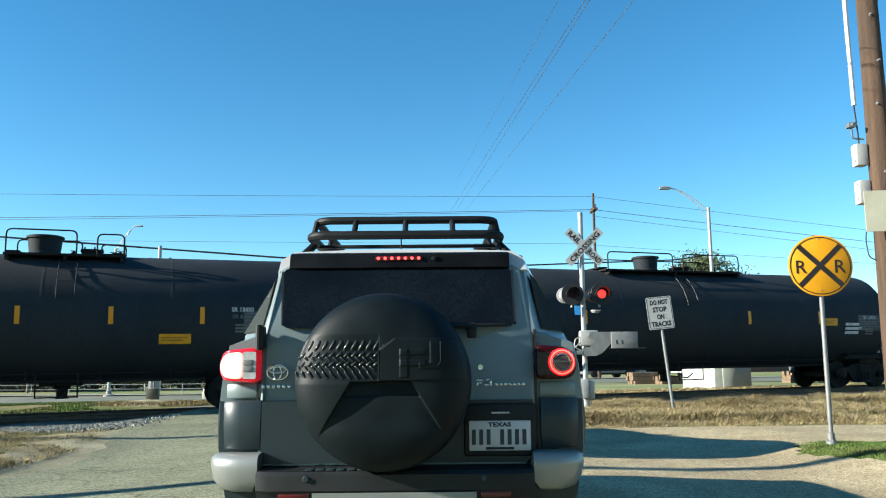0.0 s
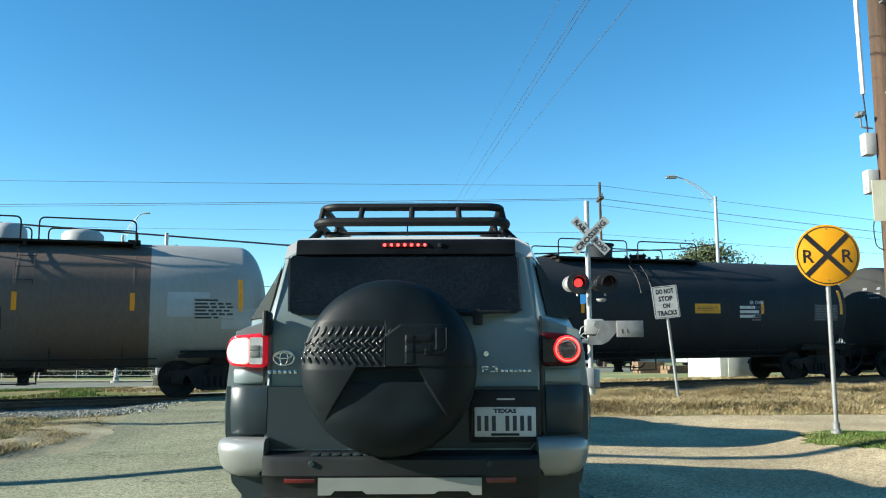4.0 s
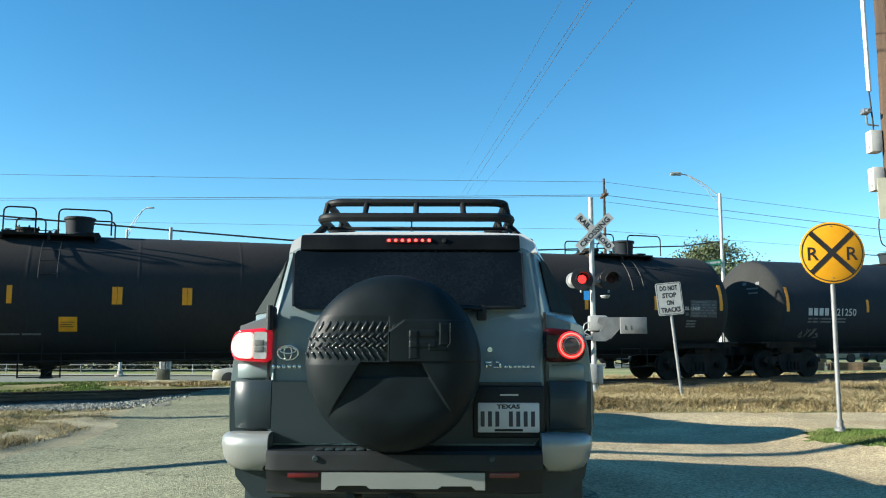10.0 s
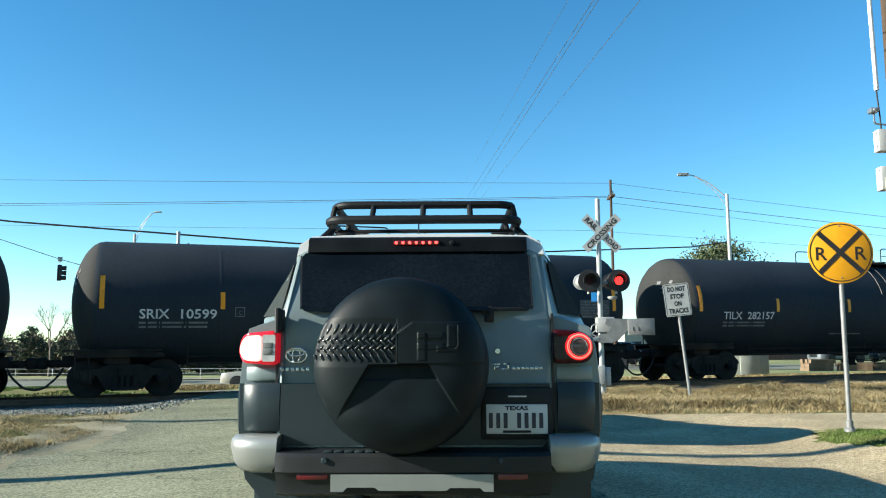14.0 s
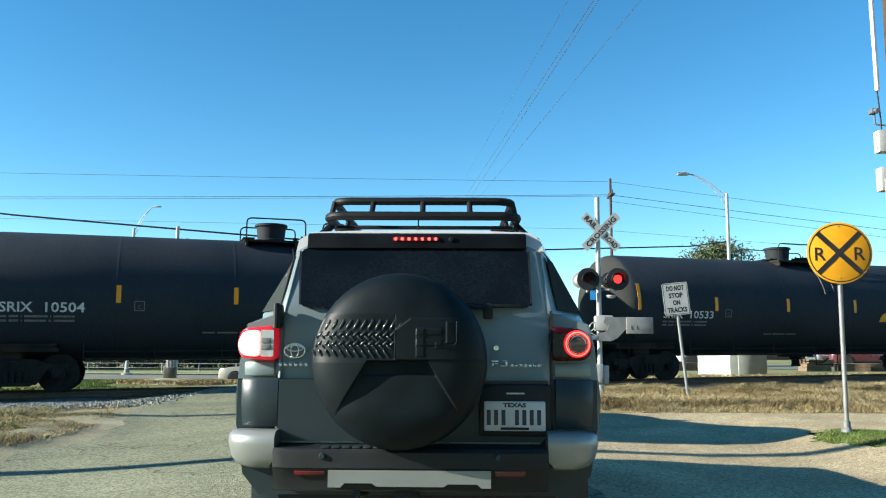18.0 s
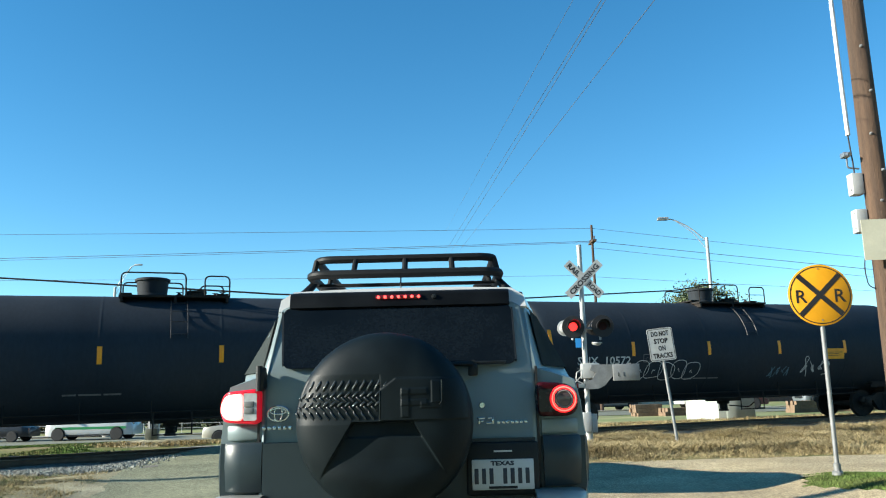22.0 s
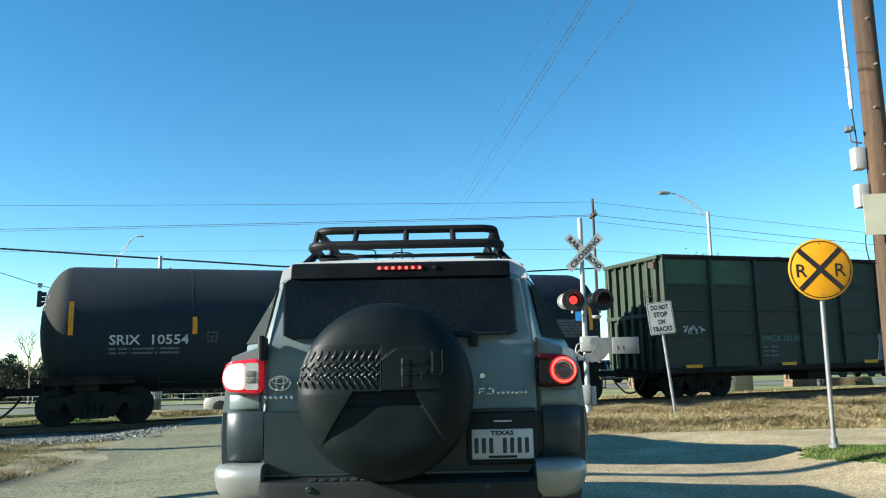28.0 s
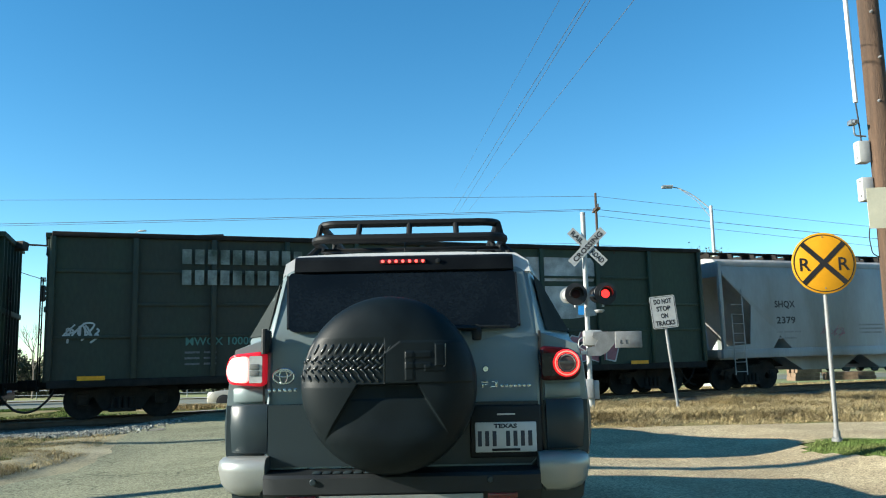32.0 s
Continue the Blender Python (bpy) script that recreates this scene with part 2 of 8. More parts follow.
def lettering(name, text, height, place, material, parent, label="", width=None, bold=0.0):
    """Flat lettering; place(u, v) gives the point for u along and v up the line."""
    vs, fs = letters(text, height, 0.004, bold)
    k = 1.0
    if width:
        k = width / max(x for x, _ in vs)
    bm = bmesh.new()
    made = [bm.verts.new(place(x * k, y)) for x, y in vs]
    for f in fs:
        try:
            bm.faces.new([made[i] for i in f])
        except ValueError:
            pass
    return part(name, bm, material, parent, label, smooth=None)

# ---------------------------------------------------------------- materials
M_ASPHALT = mat("asphalt", (0.2255, 0.2312, 0.1558), 0.95, vary=0.24, scale=0.5, fine=75, bump=0.7, tint=(0.1902, 0.1935, 0.1312), dirt=0.3, spec=0.12, speck=(60, 0.5), cracks=(0.55, 0.012, 0.35))
M_ROAD_FAR = mat("far_asphalt", (0.1353, 0.141, 0.1025), 0.9, vary=0.2, scale=0.5, fine=30, bump=0.2)
M_SOIL = mat("soil_and_grass", (0.2304, 0.1763, 0.08528), 0.95, vary=0.35, scale=0.7, fine=22, bump=0.7, tint=(0.1156, 0.1271, 0.03641), dirt=0.5, spec=0.15, speck=(40, 0.35))
M_SAND = mat("sandy_dirt", (0.305, 0.275, 0.185), 0.95, vary=0.3, scale=1.1, fine=50, bump=0.6, tint=(0.235, 0.215, 0.125), dirt=0.3, spec=0.15, speck=(60, 0.3))
M_CALICHE = mat("packed_gravel", (0.4134, 0.3432, 0.2184), 0.95, vary=0.24, scale=1.0, fine=70, bump=0.8, tint=(0.3354, 0.2691, 0.1677), dirt=0.3, spec=0.12, speck=(55, 0.45))
M_BALLAST = mat("ballast_stone", (0.1968, 0.2009, 0.1763), 0.9, vary=0.3, scale=6, fine=60, bump=0.3, island=0.6, spec=0.2)
M_BALLAST_BED = mat("ballast_bed", (0.1443, 0.1345, 0.1181), 0.95, vary=0.4, scale=9, fine=40, bump=0.9, speck=(22, 0.5))
M_RAIL = mat("rail_steel", (0.12, 0.075, 0.05), 0.6, metal=0.5, vary=0.3, scale=4, bump=0.2)
M_TIE = mat("creosoted_wood", (0.055, 0.042, 0.032), 0.9, vary=0.35, scale=5, bump=0.5)
M_DRY = mat("dry_grass", (0.3526, 0.2829, 0.1517), 0.9, vary=0.3, scale=0.9, bump=0, island=0.5, tint=(0.2132, 0.164, 0.082), dirt=0.35, spec=0.15)
M_GREEN = mat("green_grass", (0.082, 0.141, 0.0328), 0.85, vary=0.3, scale=1.2, bump=0, island=0.5, tint=(0.1476, 0.1558, 0.0574), dirt=0.15, spec=0.15)
M_TANK = mat("black_tank_paint", (0.0155, 0.0232, 0.0325), 0.7, vary=0.25, scale=0.9, fine=14, bump=0.03, tint=(0.0235, 0.0300, 0.0385), dirt=0.15, streak=(1, 1, 0.35), spec=0.15)
M_TANK_DUST = mat("dusty_tank_paint", (0.0205, 0.0268, 0.0340), 0.75, vary=0.25, scale=0.9, fine=14, bump=0.03, tint=(0.029, 0.0315, 0.033), dirt=0.2, streak=(1, 1, 0.35), spec=0.18)
M_TANK_RUST = mat("rusty_tank_paint", (0.0185, 0.0235, 0.0280), 0.78, vary=0.25, scale=0.8, fine=14, bump=0.08, tint=(0.0289, 0.02635, 0.0255), dirt=0.35, streak=(1, 1, 0.35), spec=0.2)
M_TANK_WHITE = mat("white_tank_paint", (0.325, 0.343, 0.345), 0.55, vary=0.12, scale=0.7, fine=12, bump=0.05, tint=(0.296, 0.2804, 0.2571), dirt=0.2, streak=(1, 1, 0.3))
M_TANK_BROWN = mat("scorched_tank_paint", (0.095, 0.085, 0.077), 0.7, vary=0.3, scale=0.8, fine=12, bump=0.08, tint=(0.125, 0.083, 0.060), dirt=0.3, streak=(1, 1, 0.35))
M_TANK_GREY = mat("grey_touch_up_paint", (0.36, 0.38, 0.40), 0.6, vary=0.15, scale=2, bump=0.02)
M_LETTER_FADED = mat("faded_grey_lettering", (0.20, 0.22, 0.20), 0.8, vary=0.45, scale=3, fine=20, bump=0.02, tint=(0.05, 0.07, 0.05), dirt=0.3)
M_GOND_NUM = mat("teal_number_paint", (0.07, 0.19, 0.17), 0.7, vary=0.2, scale=6, bump=0.02)
M_UNDER = mat("grimy_steel", (0.019, 0.018, 0.017), 0.85, metal=0.0, vary=0.35, scale=4, bump=0.3, tint=(0.034, 0.027, 0.022), dirt=0.2, spec=0.12)
M_WHEEL = mat("wheel_steel", (0.022, 0.020, 0.019), 0.75, metal=0.1, vary=0.35, scale=5, bump=0.2, tint=(0.035, 0.028, 0.024), spec=0.15)
M_YELLOW = mat("yellow_reflective_tape", (0.90, 0.315, 0.004), 0.45, vary=0.12, scale=7, bump=0.03)
M_PANEL_Y = mat("yellow_panel_paint", (0.74, 0.32, 0.008), 0.6, vary=0.15, scale=6, bump=0.03)
M_LETTER = mat("white_stencil_paint", (0.55, 0.55, 0.54), 0.7, vary=0.2, scale=6, bump=0.02)
M_LETTER_DIM = mat("worn_stencil_paint", (0.125, 0.13, 0.135), 0.75, vary=0.35, scale=12, bump=0.02)
M_LETTER_DARK = mat("black_stencil_paint", (0.03, 0.03, 0.03), 0.7, vary=0.2, scale=6, bump=0.02)
M_GOND = mat("green_gondola_paint", (0.0205, 0.0390, 0.0225), 0.7, vary=0.4, scale=0.8, fine=14, bump=0.15, tint=(0.0270, 0.0285, 0.0195), dirt=0.25, streak=(0.95, 0.95, 0.38))
M_GOND_FRESH = mat("teal_patch_paint", (0.03, 0.105, 0.08), 0.6, vary=0.3, scale=1.2, fine=16, bump=0.08, tint=(0.03, 0.06, 0.045), dirt=0.3)
M_GOND_GRN = mat("bright_green_patch_paint", (0.028, 0.085, 0.038), 0.6, vary=0.3, scale=1.2, fine=16, bump=0.08, tint=(0.03, 0.05, 0.03), dirt=0.3)
M_HOPPER = mat("pale_grey_hopper_paint", (0.3969, 0.4092, 0.4157), 0.55, vary=0.12, scale=0.9, fine=14, bump=0.06, tint=(0.2107, 0.1984, 0.1788), dirt=0.25, streak=(0.78, 0.78, 0.234))
M_GRAF_W = mat("chalky_white_spray", (0.42, 0.45, 0.45), 0.8, vary=0.25, scale=5, bump=0.02)
M_GRAF_P = mat("faded_pink_spray", (0.33, 0.14, 0.16), 0.8, vary=0.3, scale=4, bump=0.02)
M_GRAF_B = mat("faded_blue_spray", (0.08, 0.16, 0.22), 0.8, vary=0.3, scale=4, bump=0.02)
M_SUV = mat("grey_green_metallic_paint", (0.168, 0.215, 0.222), 0.42, metal=0.12, vary=0.05, scale=2, fine=300, bump=0.02, coat=0.15, spec=0.3)
M_SUV_LOW = mat("dark_grey_cladding", (0.0225, 0.0345, 0.0405), 0.36, vary=0.08, scale=3, fine=200, bump=0.02, coat=0.06, spec=0.28)
M_WHITE = mat("white_car_paint", (0.4608, 0.4666, 0.4608), 0.3, vary=0.05, scale=2, bump=0.01, coat=0.6)
M_SILVER = mat("silver_bumper_paint", (0.2484, 0.2622, 0.253), 0.38, metal=0.35, vary=0.06, scale=3, fine=200, bump=0.02, coat=0.15)
M_SPOILER = mat("gloss_black_spoiler", (0.006, 0.007, 0.008), 0.35, vary=0.4, scale=5, fine=120, bump=0.0, spec=0.08)
M_PLASTIC = mat("black_plastic", (0.0078, 0.0103, 0.012), 0.5, vary=0.2, scale=6, fine=250, bump=0.1, spec=0.32)
M_COVER = mat("textured_tyre_cover_plastic", (0.0028, 0.0066, 0.0088), 0.5, vary=0.4, scale=5, fine=220, bump=0.05, tint=(0.0060, 0.0105, 0.0125), dirt=0.25, spec=0.17)
M_RACK = mat("black_rack_paint", (0.0075, 0.0088, 0.0100), 0.6, vary=0.2, scale=6, bump=0.03, spec=0.2)
M_GLASS = glass("dark_tinted_glass", (0.008, 0.009, 0.011), 0.12)
M_RUBBER = mat("tyre_rubber", (0.022, 0.022, 0.022), 0.85, vary=0.2, scale=8, bump=0.25)
M_RED_LENS = mat("red_lens", (0.10, 0.004, 0.006), 0.15, vary=0.1, scale=30, bump=0.0, coat=0.4)
M_RED_LIT = mat("lit_red_lens", (0.95, 0.02, 0.025), 0.2, vary=0.1, bump=0.0, glow=0.321)
M_LED = mat("lit_red_led", (1.0, 0.06, 0.05), 0.2, vary=0.0, bump=0.0, glow=1.57)
M_CLEAR_LENS = mat("clear_lens", (0.45, 0.46, 0.46), 0.12, vary=0.1, scale=30, bump=0.05, coat=0.5)
M_LENS_GREY = mat("grey_inner_lens", (0.16, 0.165, 0.16), 0.25, vary=0.1, scale=30, bump=0.0)
M_SMOKE_LENS = mat("smoked_lens", (0.016, 0.017, 0.018), 0.25, vary=0.1, scale=30, bump=0.0, spec=0.3)
M_CHROME = mat("chrome", (0.46, 0.53, 0.58), 0.2, metal=1.0, vary=0.05, bump=0.0)
M_PLATE = mat("white_plate", (0.50, 0.52, 0.53), 0.45, vary=0.06, scale=12, bump=0.0)
M_INK = mat("dark_ink", (0.02, 0.025, 0.04), 0.5, vary=0.1, bump=0.0)
M_GALV = mat("galvanised_steel", (0.205, 0.2107, 0.2107), 0.55, metal=0.35, vary=0.2, scale=5, fine=60, bump=0.1)
M_ALU = mat("silver_painted_steel", (0.3518, 0.3583, 0.3518), 0.5, metal=0.2, vary=0.1, scale=5, fine=60, bump=0.05)
M_SIGN_W = mat("white_sign_sheet", (0.3608, 0.3731, 0.3649), 0.5, vary=0.08, scale=8, bump=0.01)
M_SIGN_Y = mat("amber_sign_sheet", (0.6199, 0.279, 0.003542), 0.5, vary=0.05, scale=8, bump=0.01)
M_BLACK = mat("black_paint", (0.012, 0.012, 0.013), 0.5, vary=0.2, scale=6, bump=0.03)
M_LAMP_OFF = mat("dark_red_roundel", (0.03, 0.008, 0.008), 0.45, vary=0.1, bump=0.0, spec=0.2)
M_LAMP_ON = mat("lit_red_roundel", (1.0, 0.025, 0.022), 0.3, vary=0.0, bump=0.0, glow=1.2)
M_POLE = mat("weathered_pole_wood", (0.0861, 0.05084, 0.03116), 0.9, vary=0.4, scale=2.0, fine=30, bump=0.7, tint=(0.041, 0.02542, 0.0164), dirt=0.35, streak=(4.68, 4.68, 0.39))
M_CREAM = mat("cream_signboard", (0.4477, 0.4346, 0.3329), 0.6, vary=0.08, scale=4, bump=0.02)
M_BOXW = mat("pale_grey_enclosure", (0.3706, 0.3772, 0.3649), 0.55, vary=0.1, scale=5, bump=0.03)
M_HUT = mat("white_hut_paint", (0.42, 0.46, 0.42), 0.55, vary=0.08, scale=3, bump=0.03, tint=(0.36, 0.39, 0.34), dirt=0.05)
M_CONCRETE = mat("concrete", (0.2788, 0.2673, 0.237), 0.9, vary=0.15, scale=3, fine=50, bump=0.3)
M_CABLE = mat("black_cable", (0.012, 0.012, 0.014), 0.6, vary=0.1, bump=0.0)
M_CABLE_G = mat("grey_cable", (0.10, 0.11, 0.125), 0.5, metal=0.3, vary=0.1, bump=0.0)
M_BARK = mat("bark", (0.11, 0.085, 0.06), 0.95, vary=0.4, scale=4, bump=0.6)
M_LEAF = mat("tree_leaves", (0.06421, 0.08303, 0.031), 0.7, vary=0.25, scale=0.7, bump=0, island=0.5)
M_LEAF_D = mat("dark_pine_leaves", (0.02091, 0.03624, 0.01673), 0.75, vary=0.25, scale=0.5, bump=0, island=0.5)
M_BUSH = mat("bush_leaves", (0.05232, 0.05576, 0.02444), 0.8, vary=0.3, scale=0.5, bump=0, island=0.5)
M_TWIG = mat("bare_twigs", (0.1312, 0.1082, 0.08528), 0.9, vary=0.3, scale=2, bump=0)
M_TIMBER = mat("stacked_timber", (0.135, 0.090, 0.056), 0.9, vary=0.35, scale=2, bump=0.4, island=0.3)
M_BRICK = mat("red_brown_wall", (0.1837, 0.08528, 0.05904), 0.9, vary=0.25, scale=3, bump=0.3)
M_WALL = mat("pale_wall_paint", (0.3608, 0.3477, 0.3149), 0.8, vary=0.12, scale=2, bump=0.1)
M_ROOF = mat("grey_metal_roof", (0.24, 0.248, 0.256), 0.6, metal=0.3, vary=0.15, scale=2, bump=0.1)
M_PANE = glass("window_pane", (0.04, 0.05, 0.06), 0.06)
M_SIGN_G = mat("green_street_sign", (0.01, 0.16, 0.09), 0.5, vary=0.08, bump=0.0)
M_SIGN_B = mat("blue_sign", (0.02, 0.22, 0.55), 0.5, vary=0.08, bump=0.0)
M_CAR_DARK = mat("dark_car_paint", (0.02, 0.022, 0.027), 0.35, vary=0.08, bump=0.0, coat=0.15, spec=0.3)
M_CAR_MAROON = mat("maroon_car_paint", (0.10, 0.03, 0.03), 0.3, vary=0.08, bump=0.0, coat=0.6)
M_CAR_GREY = mat("grey_car_paint", (0.16, 0.18, 0.20), 0.32, metal=0.3, vary=0.08, bump=0.0, coat=0.6)
M_CAR_BEIGE = mat("beige_car_paint", (0.328, 0.3149, 0.269), 0.3, vary=0.05, bump=0.0, coat=0.6)
M_CAR_GREEN = mat("green_stripe_paint", (0.02, 0.20, 0.07), 0.35, vary=0.05, bump=0.0, coat=0.5)
M_CAR_RED = mat("red_car_paint", (0.35, 0.03, 0.02), 0.3, vary=0.05, bump=0.0, coat=0.6)
M_RIM = mat("alloy_rim", (0.35, 0.36, 0.37), 0.35, metal=0.8, vary=0.1, bump=0.0)


def loft(bm, stations, mi=0, cap=True):
    """Skins closed rings of equal length."""
    rings = [[bm.verts.new(p) for p in ring] for ring in stations]
    n = len(rings[0])
    for a, b in zip(rings, rings[1:]):
        for k in range(n):
            bm.faces.new((a[k], a[(k + 1) % n], b[(k + 1) % n], b[k])).material_index = mi
    if cap:
        bm.faces.new(rings[0][::-1]).material_index = mi
        bm.faces.new(rings[-1]).material_index = mi
    return rings


def tyre_wheel(parent, at, r, w, rim_mat=M_RIM, name="wheel"):
    """A road wheel: a tyre with its rim under it. Its axle lies along x."""
    bm = bmesh.new()
    lathe(bm, [(r * 0.62, -w / 2), (r * 0.93, -w / 2), (r * 0.985, -w * 0.42), (r, -w * 0.25), (r, w * 0.25), (r * 0.985, w * 0.42), (r * 0.93, w / 2), (r * 0.62, w / 2)], "x", 28)
    wheel = part(name, bm, M_RUBBER, parent, at=at)
    bm = bmesh.new()
    lathe(bm, [(r * 0.63, -w * 0.46), (r * 0.56, -w * 0.40), (r * 0.2, -w * 0.3), (r * 0.2, w * 0.3), (r * 0.56, w * 0.40), (r * 0.63, w * 0.46)], "x", 20)
    for side in (-1, 1):
        for k in range(5):
            a = 2 * math.pi * k / 5
            box(bm, side * w * 0.40 - 0.012, side * w * 0.40 + 0.012, -r * 0.07, r * 0.07, r * 0.1, r * 0.58, 0.0, Matrix.Rotation(a, 4, "X"))
    part("rim", bm, rim_mat, wheel)
    return wheel

# tank heads in a grey lighter than the flanks
M_HEAD = mat("greyer_tank_head_paint", (0.03346, 0.03444, 0.03346), 0.8, vary=0.2, scale=0.9, fine=14, bump=0.05, tint=(0.04034, 0.03936, 0.03641), dirt=0.2, spec=0.1)
M_REAR_GLASS = mat("dusty_dark_glass", (0.0045, 0.0062, 0.0075), 0.12, vary=0.5, scale=2.2, fine=160, bump=0.0, spec=0.22, speck=(95, 0.2))
M_SMOKE_RED = mat("smoked_red_lens", (0.03, 0.003, 0.005), 0.25, vary=0.1, scale=30, bump=0.0, spec=0.2)
M_GRAF_L = mat("faded_lilac_silver_spray", (0.23, 0.22, 0.25), 0.75, vary=0.35, scale=1.6, bump=0.02, tint=(0.10, 0.13, 0.19), dirt=0.35)
M_RECORD = mat("grey_test_record_paint", (0.075, 0.078, 0.078), 0.8, vary=0.3, scale=9, bump=0.02)
M_RING = mat("bright_red_ring", (1.0, 0.17, 0.13), 0.2, vary=0.0, bump=0.0, glow=0.714)
M_SIDE_GLASS = mat("dark_side_glass", (0.035, 0.042, 0.042), 0.25, vary=0.15, bump=0.0, spec=0.0)
M_BUSH_DRY = mat("dry_brush", (0.128, 0.111, 0.068), 0.85, vary=0.3, scale=0.5, bump=0, island=0.5)

# ---------------------------------------------------------------- the lie of the land
PHI, Y0, GRADE, RAIL_Z = radians(20.0), 23.71, 0.0082, 0.14
TC, TS = math.cos(PHI), math.sin(PHI)
SPEED = 13.732                            # metres a second, towards the left


def track(s, d=0.0, z=0.0):
    """A point s metres along the railway, d metres beyond its axis, z above its rails."""
    return Vector((s * TC - d * TS, Y0 + s * TS + d * TC, RAIL_Z + GRADE * s + z))


def along(x, y):
    return x * TC + (y - Y0) * TS, -x * TS + (y - Y0) * TC


def ease(a, b, v):
    u = min(1.0, max(0.0, (v - a) / (b - a)))
    return u * u * (3 - 2 * u)


def ground_z(x, y):
    """The height of the land: a crowned road, a low railway bank, level ground beyond."""
    s, d = along(x, y)
    sc = max(-30.0, min(40.0, s))
    crown = -0.15 * ease(0.6, 4.4, abs(x + 0.3)) * (1 - ease(4.5, 6.2, abs(x + 0.3))) * (1 - ease(12, 16, y)) * ease(-40, -4, y + 0 * x)
    bank_top = RAIL_Z + GRADE * sc - 0.16
    bank = ease(5.3, 2.4, abs(d)) if abs(d) < 5.3 else 0.0
    z = crown * (1 - bank) + bank_top * bank
    if abs(x + 2.2) < 6.0:
        ramp = ease(6.0, 1.5, abs(d)) * (1 - ease(3.4, 5.2, abs(x + 2.6)))
        z = z * (1 - ramp) + (RAIL_Z + GRADE * sc - 0.012) * ramp
    z -= 0.9 * ease(7.0, 24.0, d) * (1 - ease(-8.0, 9.0, x))
    far = ease(60, 400, math.hypot(x, y))
    return z * (1 - far)


def sheet(name, xs, ys, material, lift=0.0, inside=None, place=None, kind="structure", label="", rough=0.0):
    """A sheet that follows the land over a grid; inside(x, y) tells which cells it has."""
    bm = bmesh.new()
    grid = {}
    for i, a in enumerate(xs):
        for j, b in enumerate(ys):
            x, y = place(a, b) if place else (a, b)
            h = rough * noise.noise(Vector((x * 1.7, y * 1.7, 0.3))) if rough else 0.0
            grid[i, j] = (x, y, ground_z(x, y) + lift + h)
    made = {}
    for i in range(len(xs) - 1):
        for j in range(len(ys) - 1):
            cell = [(i, j), (i + 1, j), (i + 1, j + 1), (i, j + 1)]
            if inside:
                mx = sum(grid[c][0] for c in cell) / 4
                my = sum(grid[c][1] for c in cell) / 4
                if not inside(mx, my):
                    continue
            for c in cell:
                if c not in made:
                    made[c] = bm.verts.new(grid[c])
            bm.faces.new([made[c] for c in cell])
    return tagged(part(name, bm, material, smooth=60), label, "", "", kind)


def steps(a, b, d):
    n = max(1, round((b - a) / d))
    return [a + (b - a) * i / n for i in range(n + 1)]


wide = [-3000, -1200, -500, -220, -110, -60, -36]
gx = wide + steps(-24, 30, 0.5) + [40, 60, 110, 220, 500, 1200, 3000]
gy = [-3000, -900, -300, -100, -40, -15, -6] + steps(-2, 50, 0.5) + [58, 70, 90, 130, 220, 500, 1200, 3000]
ground = sheet("ground", gx, gy, M_SOIL, -0.02, label="dry earth with patchy grass reaching the horizon", rough=0.03)

# the street that crosses the railway, with ragged edges
ROAD_W = 5.2


def street_edges(y):
    wob = 0.35 * noise.noise(Vector((y * 0.55, 3.0, 0))) + 0.10 * noise.noise(Vector((y * 2.1, 9.0, 0))) + 0.05 * noise.noise(Vector((y * 6.0, 1.0, 0)))
    left = -5.1 + wob - 1.4 * ease(11, 18, y) - 0.9 * ease(24, 30, y)
    return left, 1.2 + 0.5 * wob + 2.2 * ease(14, 18, y)


def on_street_band(u, y):
    left, right = street_edges(y)
    return left + (right - left) * u, y


road = sheet("road", steps(0, 1, 0.02), [-30, -12] + steps(-4, 38.9, 0.1), M_ASPHALT, 0.012, place=on_street_band, label="worn grey asphalt street crossing the railway")


def on_drive(x, y):
    wob = 0.4 * noise.noise(Vector((x * 0.5, y * 0.5, 5.0))) + 0.15 * noise.noise(Vector((x * 2.5, y * 2.5, 1)))
    near = 9.6 + 0.62 * (x - 4.2) if x < 5.2 else 11.5
    island = 4.95 + wob * 0.4 + 0.35 * abs(y - 11.4) < x and 9.55 + 0.25 * wob < y < 12.0 + 0.3 * wob + 0.02 * (x - 5)
    return 0.7 < x and -3.0 < y < 15.2 + 0.25 * wob and not island


drive = sheet("gravel_drive", steps(0.5, 26, 0.12), steps(-3.2, 2, 0.5)[:-1] + steps(2, 16, 0.12), M_CALICHE, 0.006, on_drive, label="packed pale gravel drive beside the street", rough=0.012)


def on_verge_band(u, y):
    wob = 0.5 * noise.noise(Vector((y * 0.6, 2.0, 2.0))) + 0.3 * noise.noise(Vector((y * 2.0, 1.0, 7.0)))
    outer = -6.3 + wob * 1.2 - 1.3 * ease(11, 18, y)
    return outer + (street_edges(y)[0] + 0.35 - outer) * u, y


verge = sheet("sandy_verge", steps(0, 1, 0.07), steps(4, 21.3, 0.15), M_SAND, 0.002, place=on_verge_band, label="sandy dirt verge along the street edge", rough=0.015)

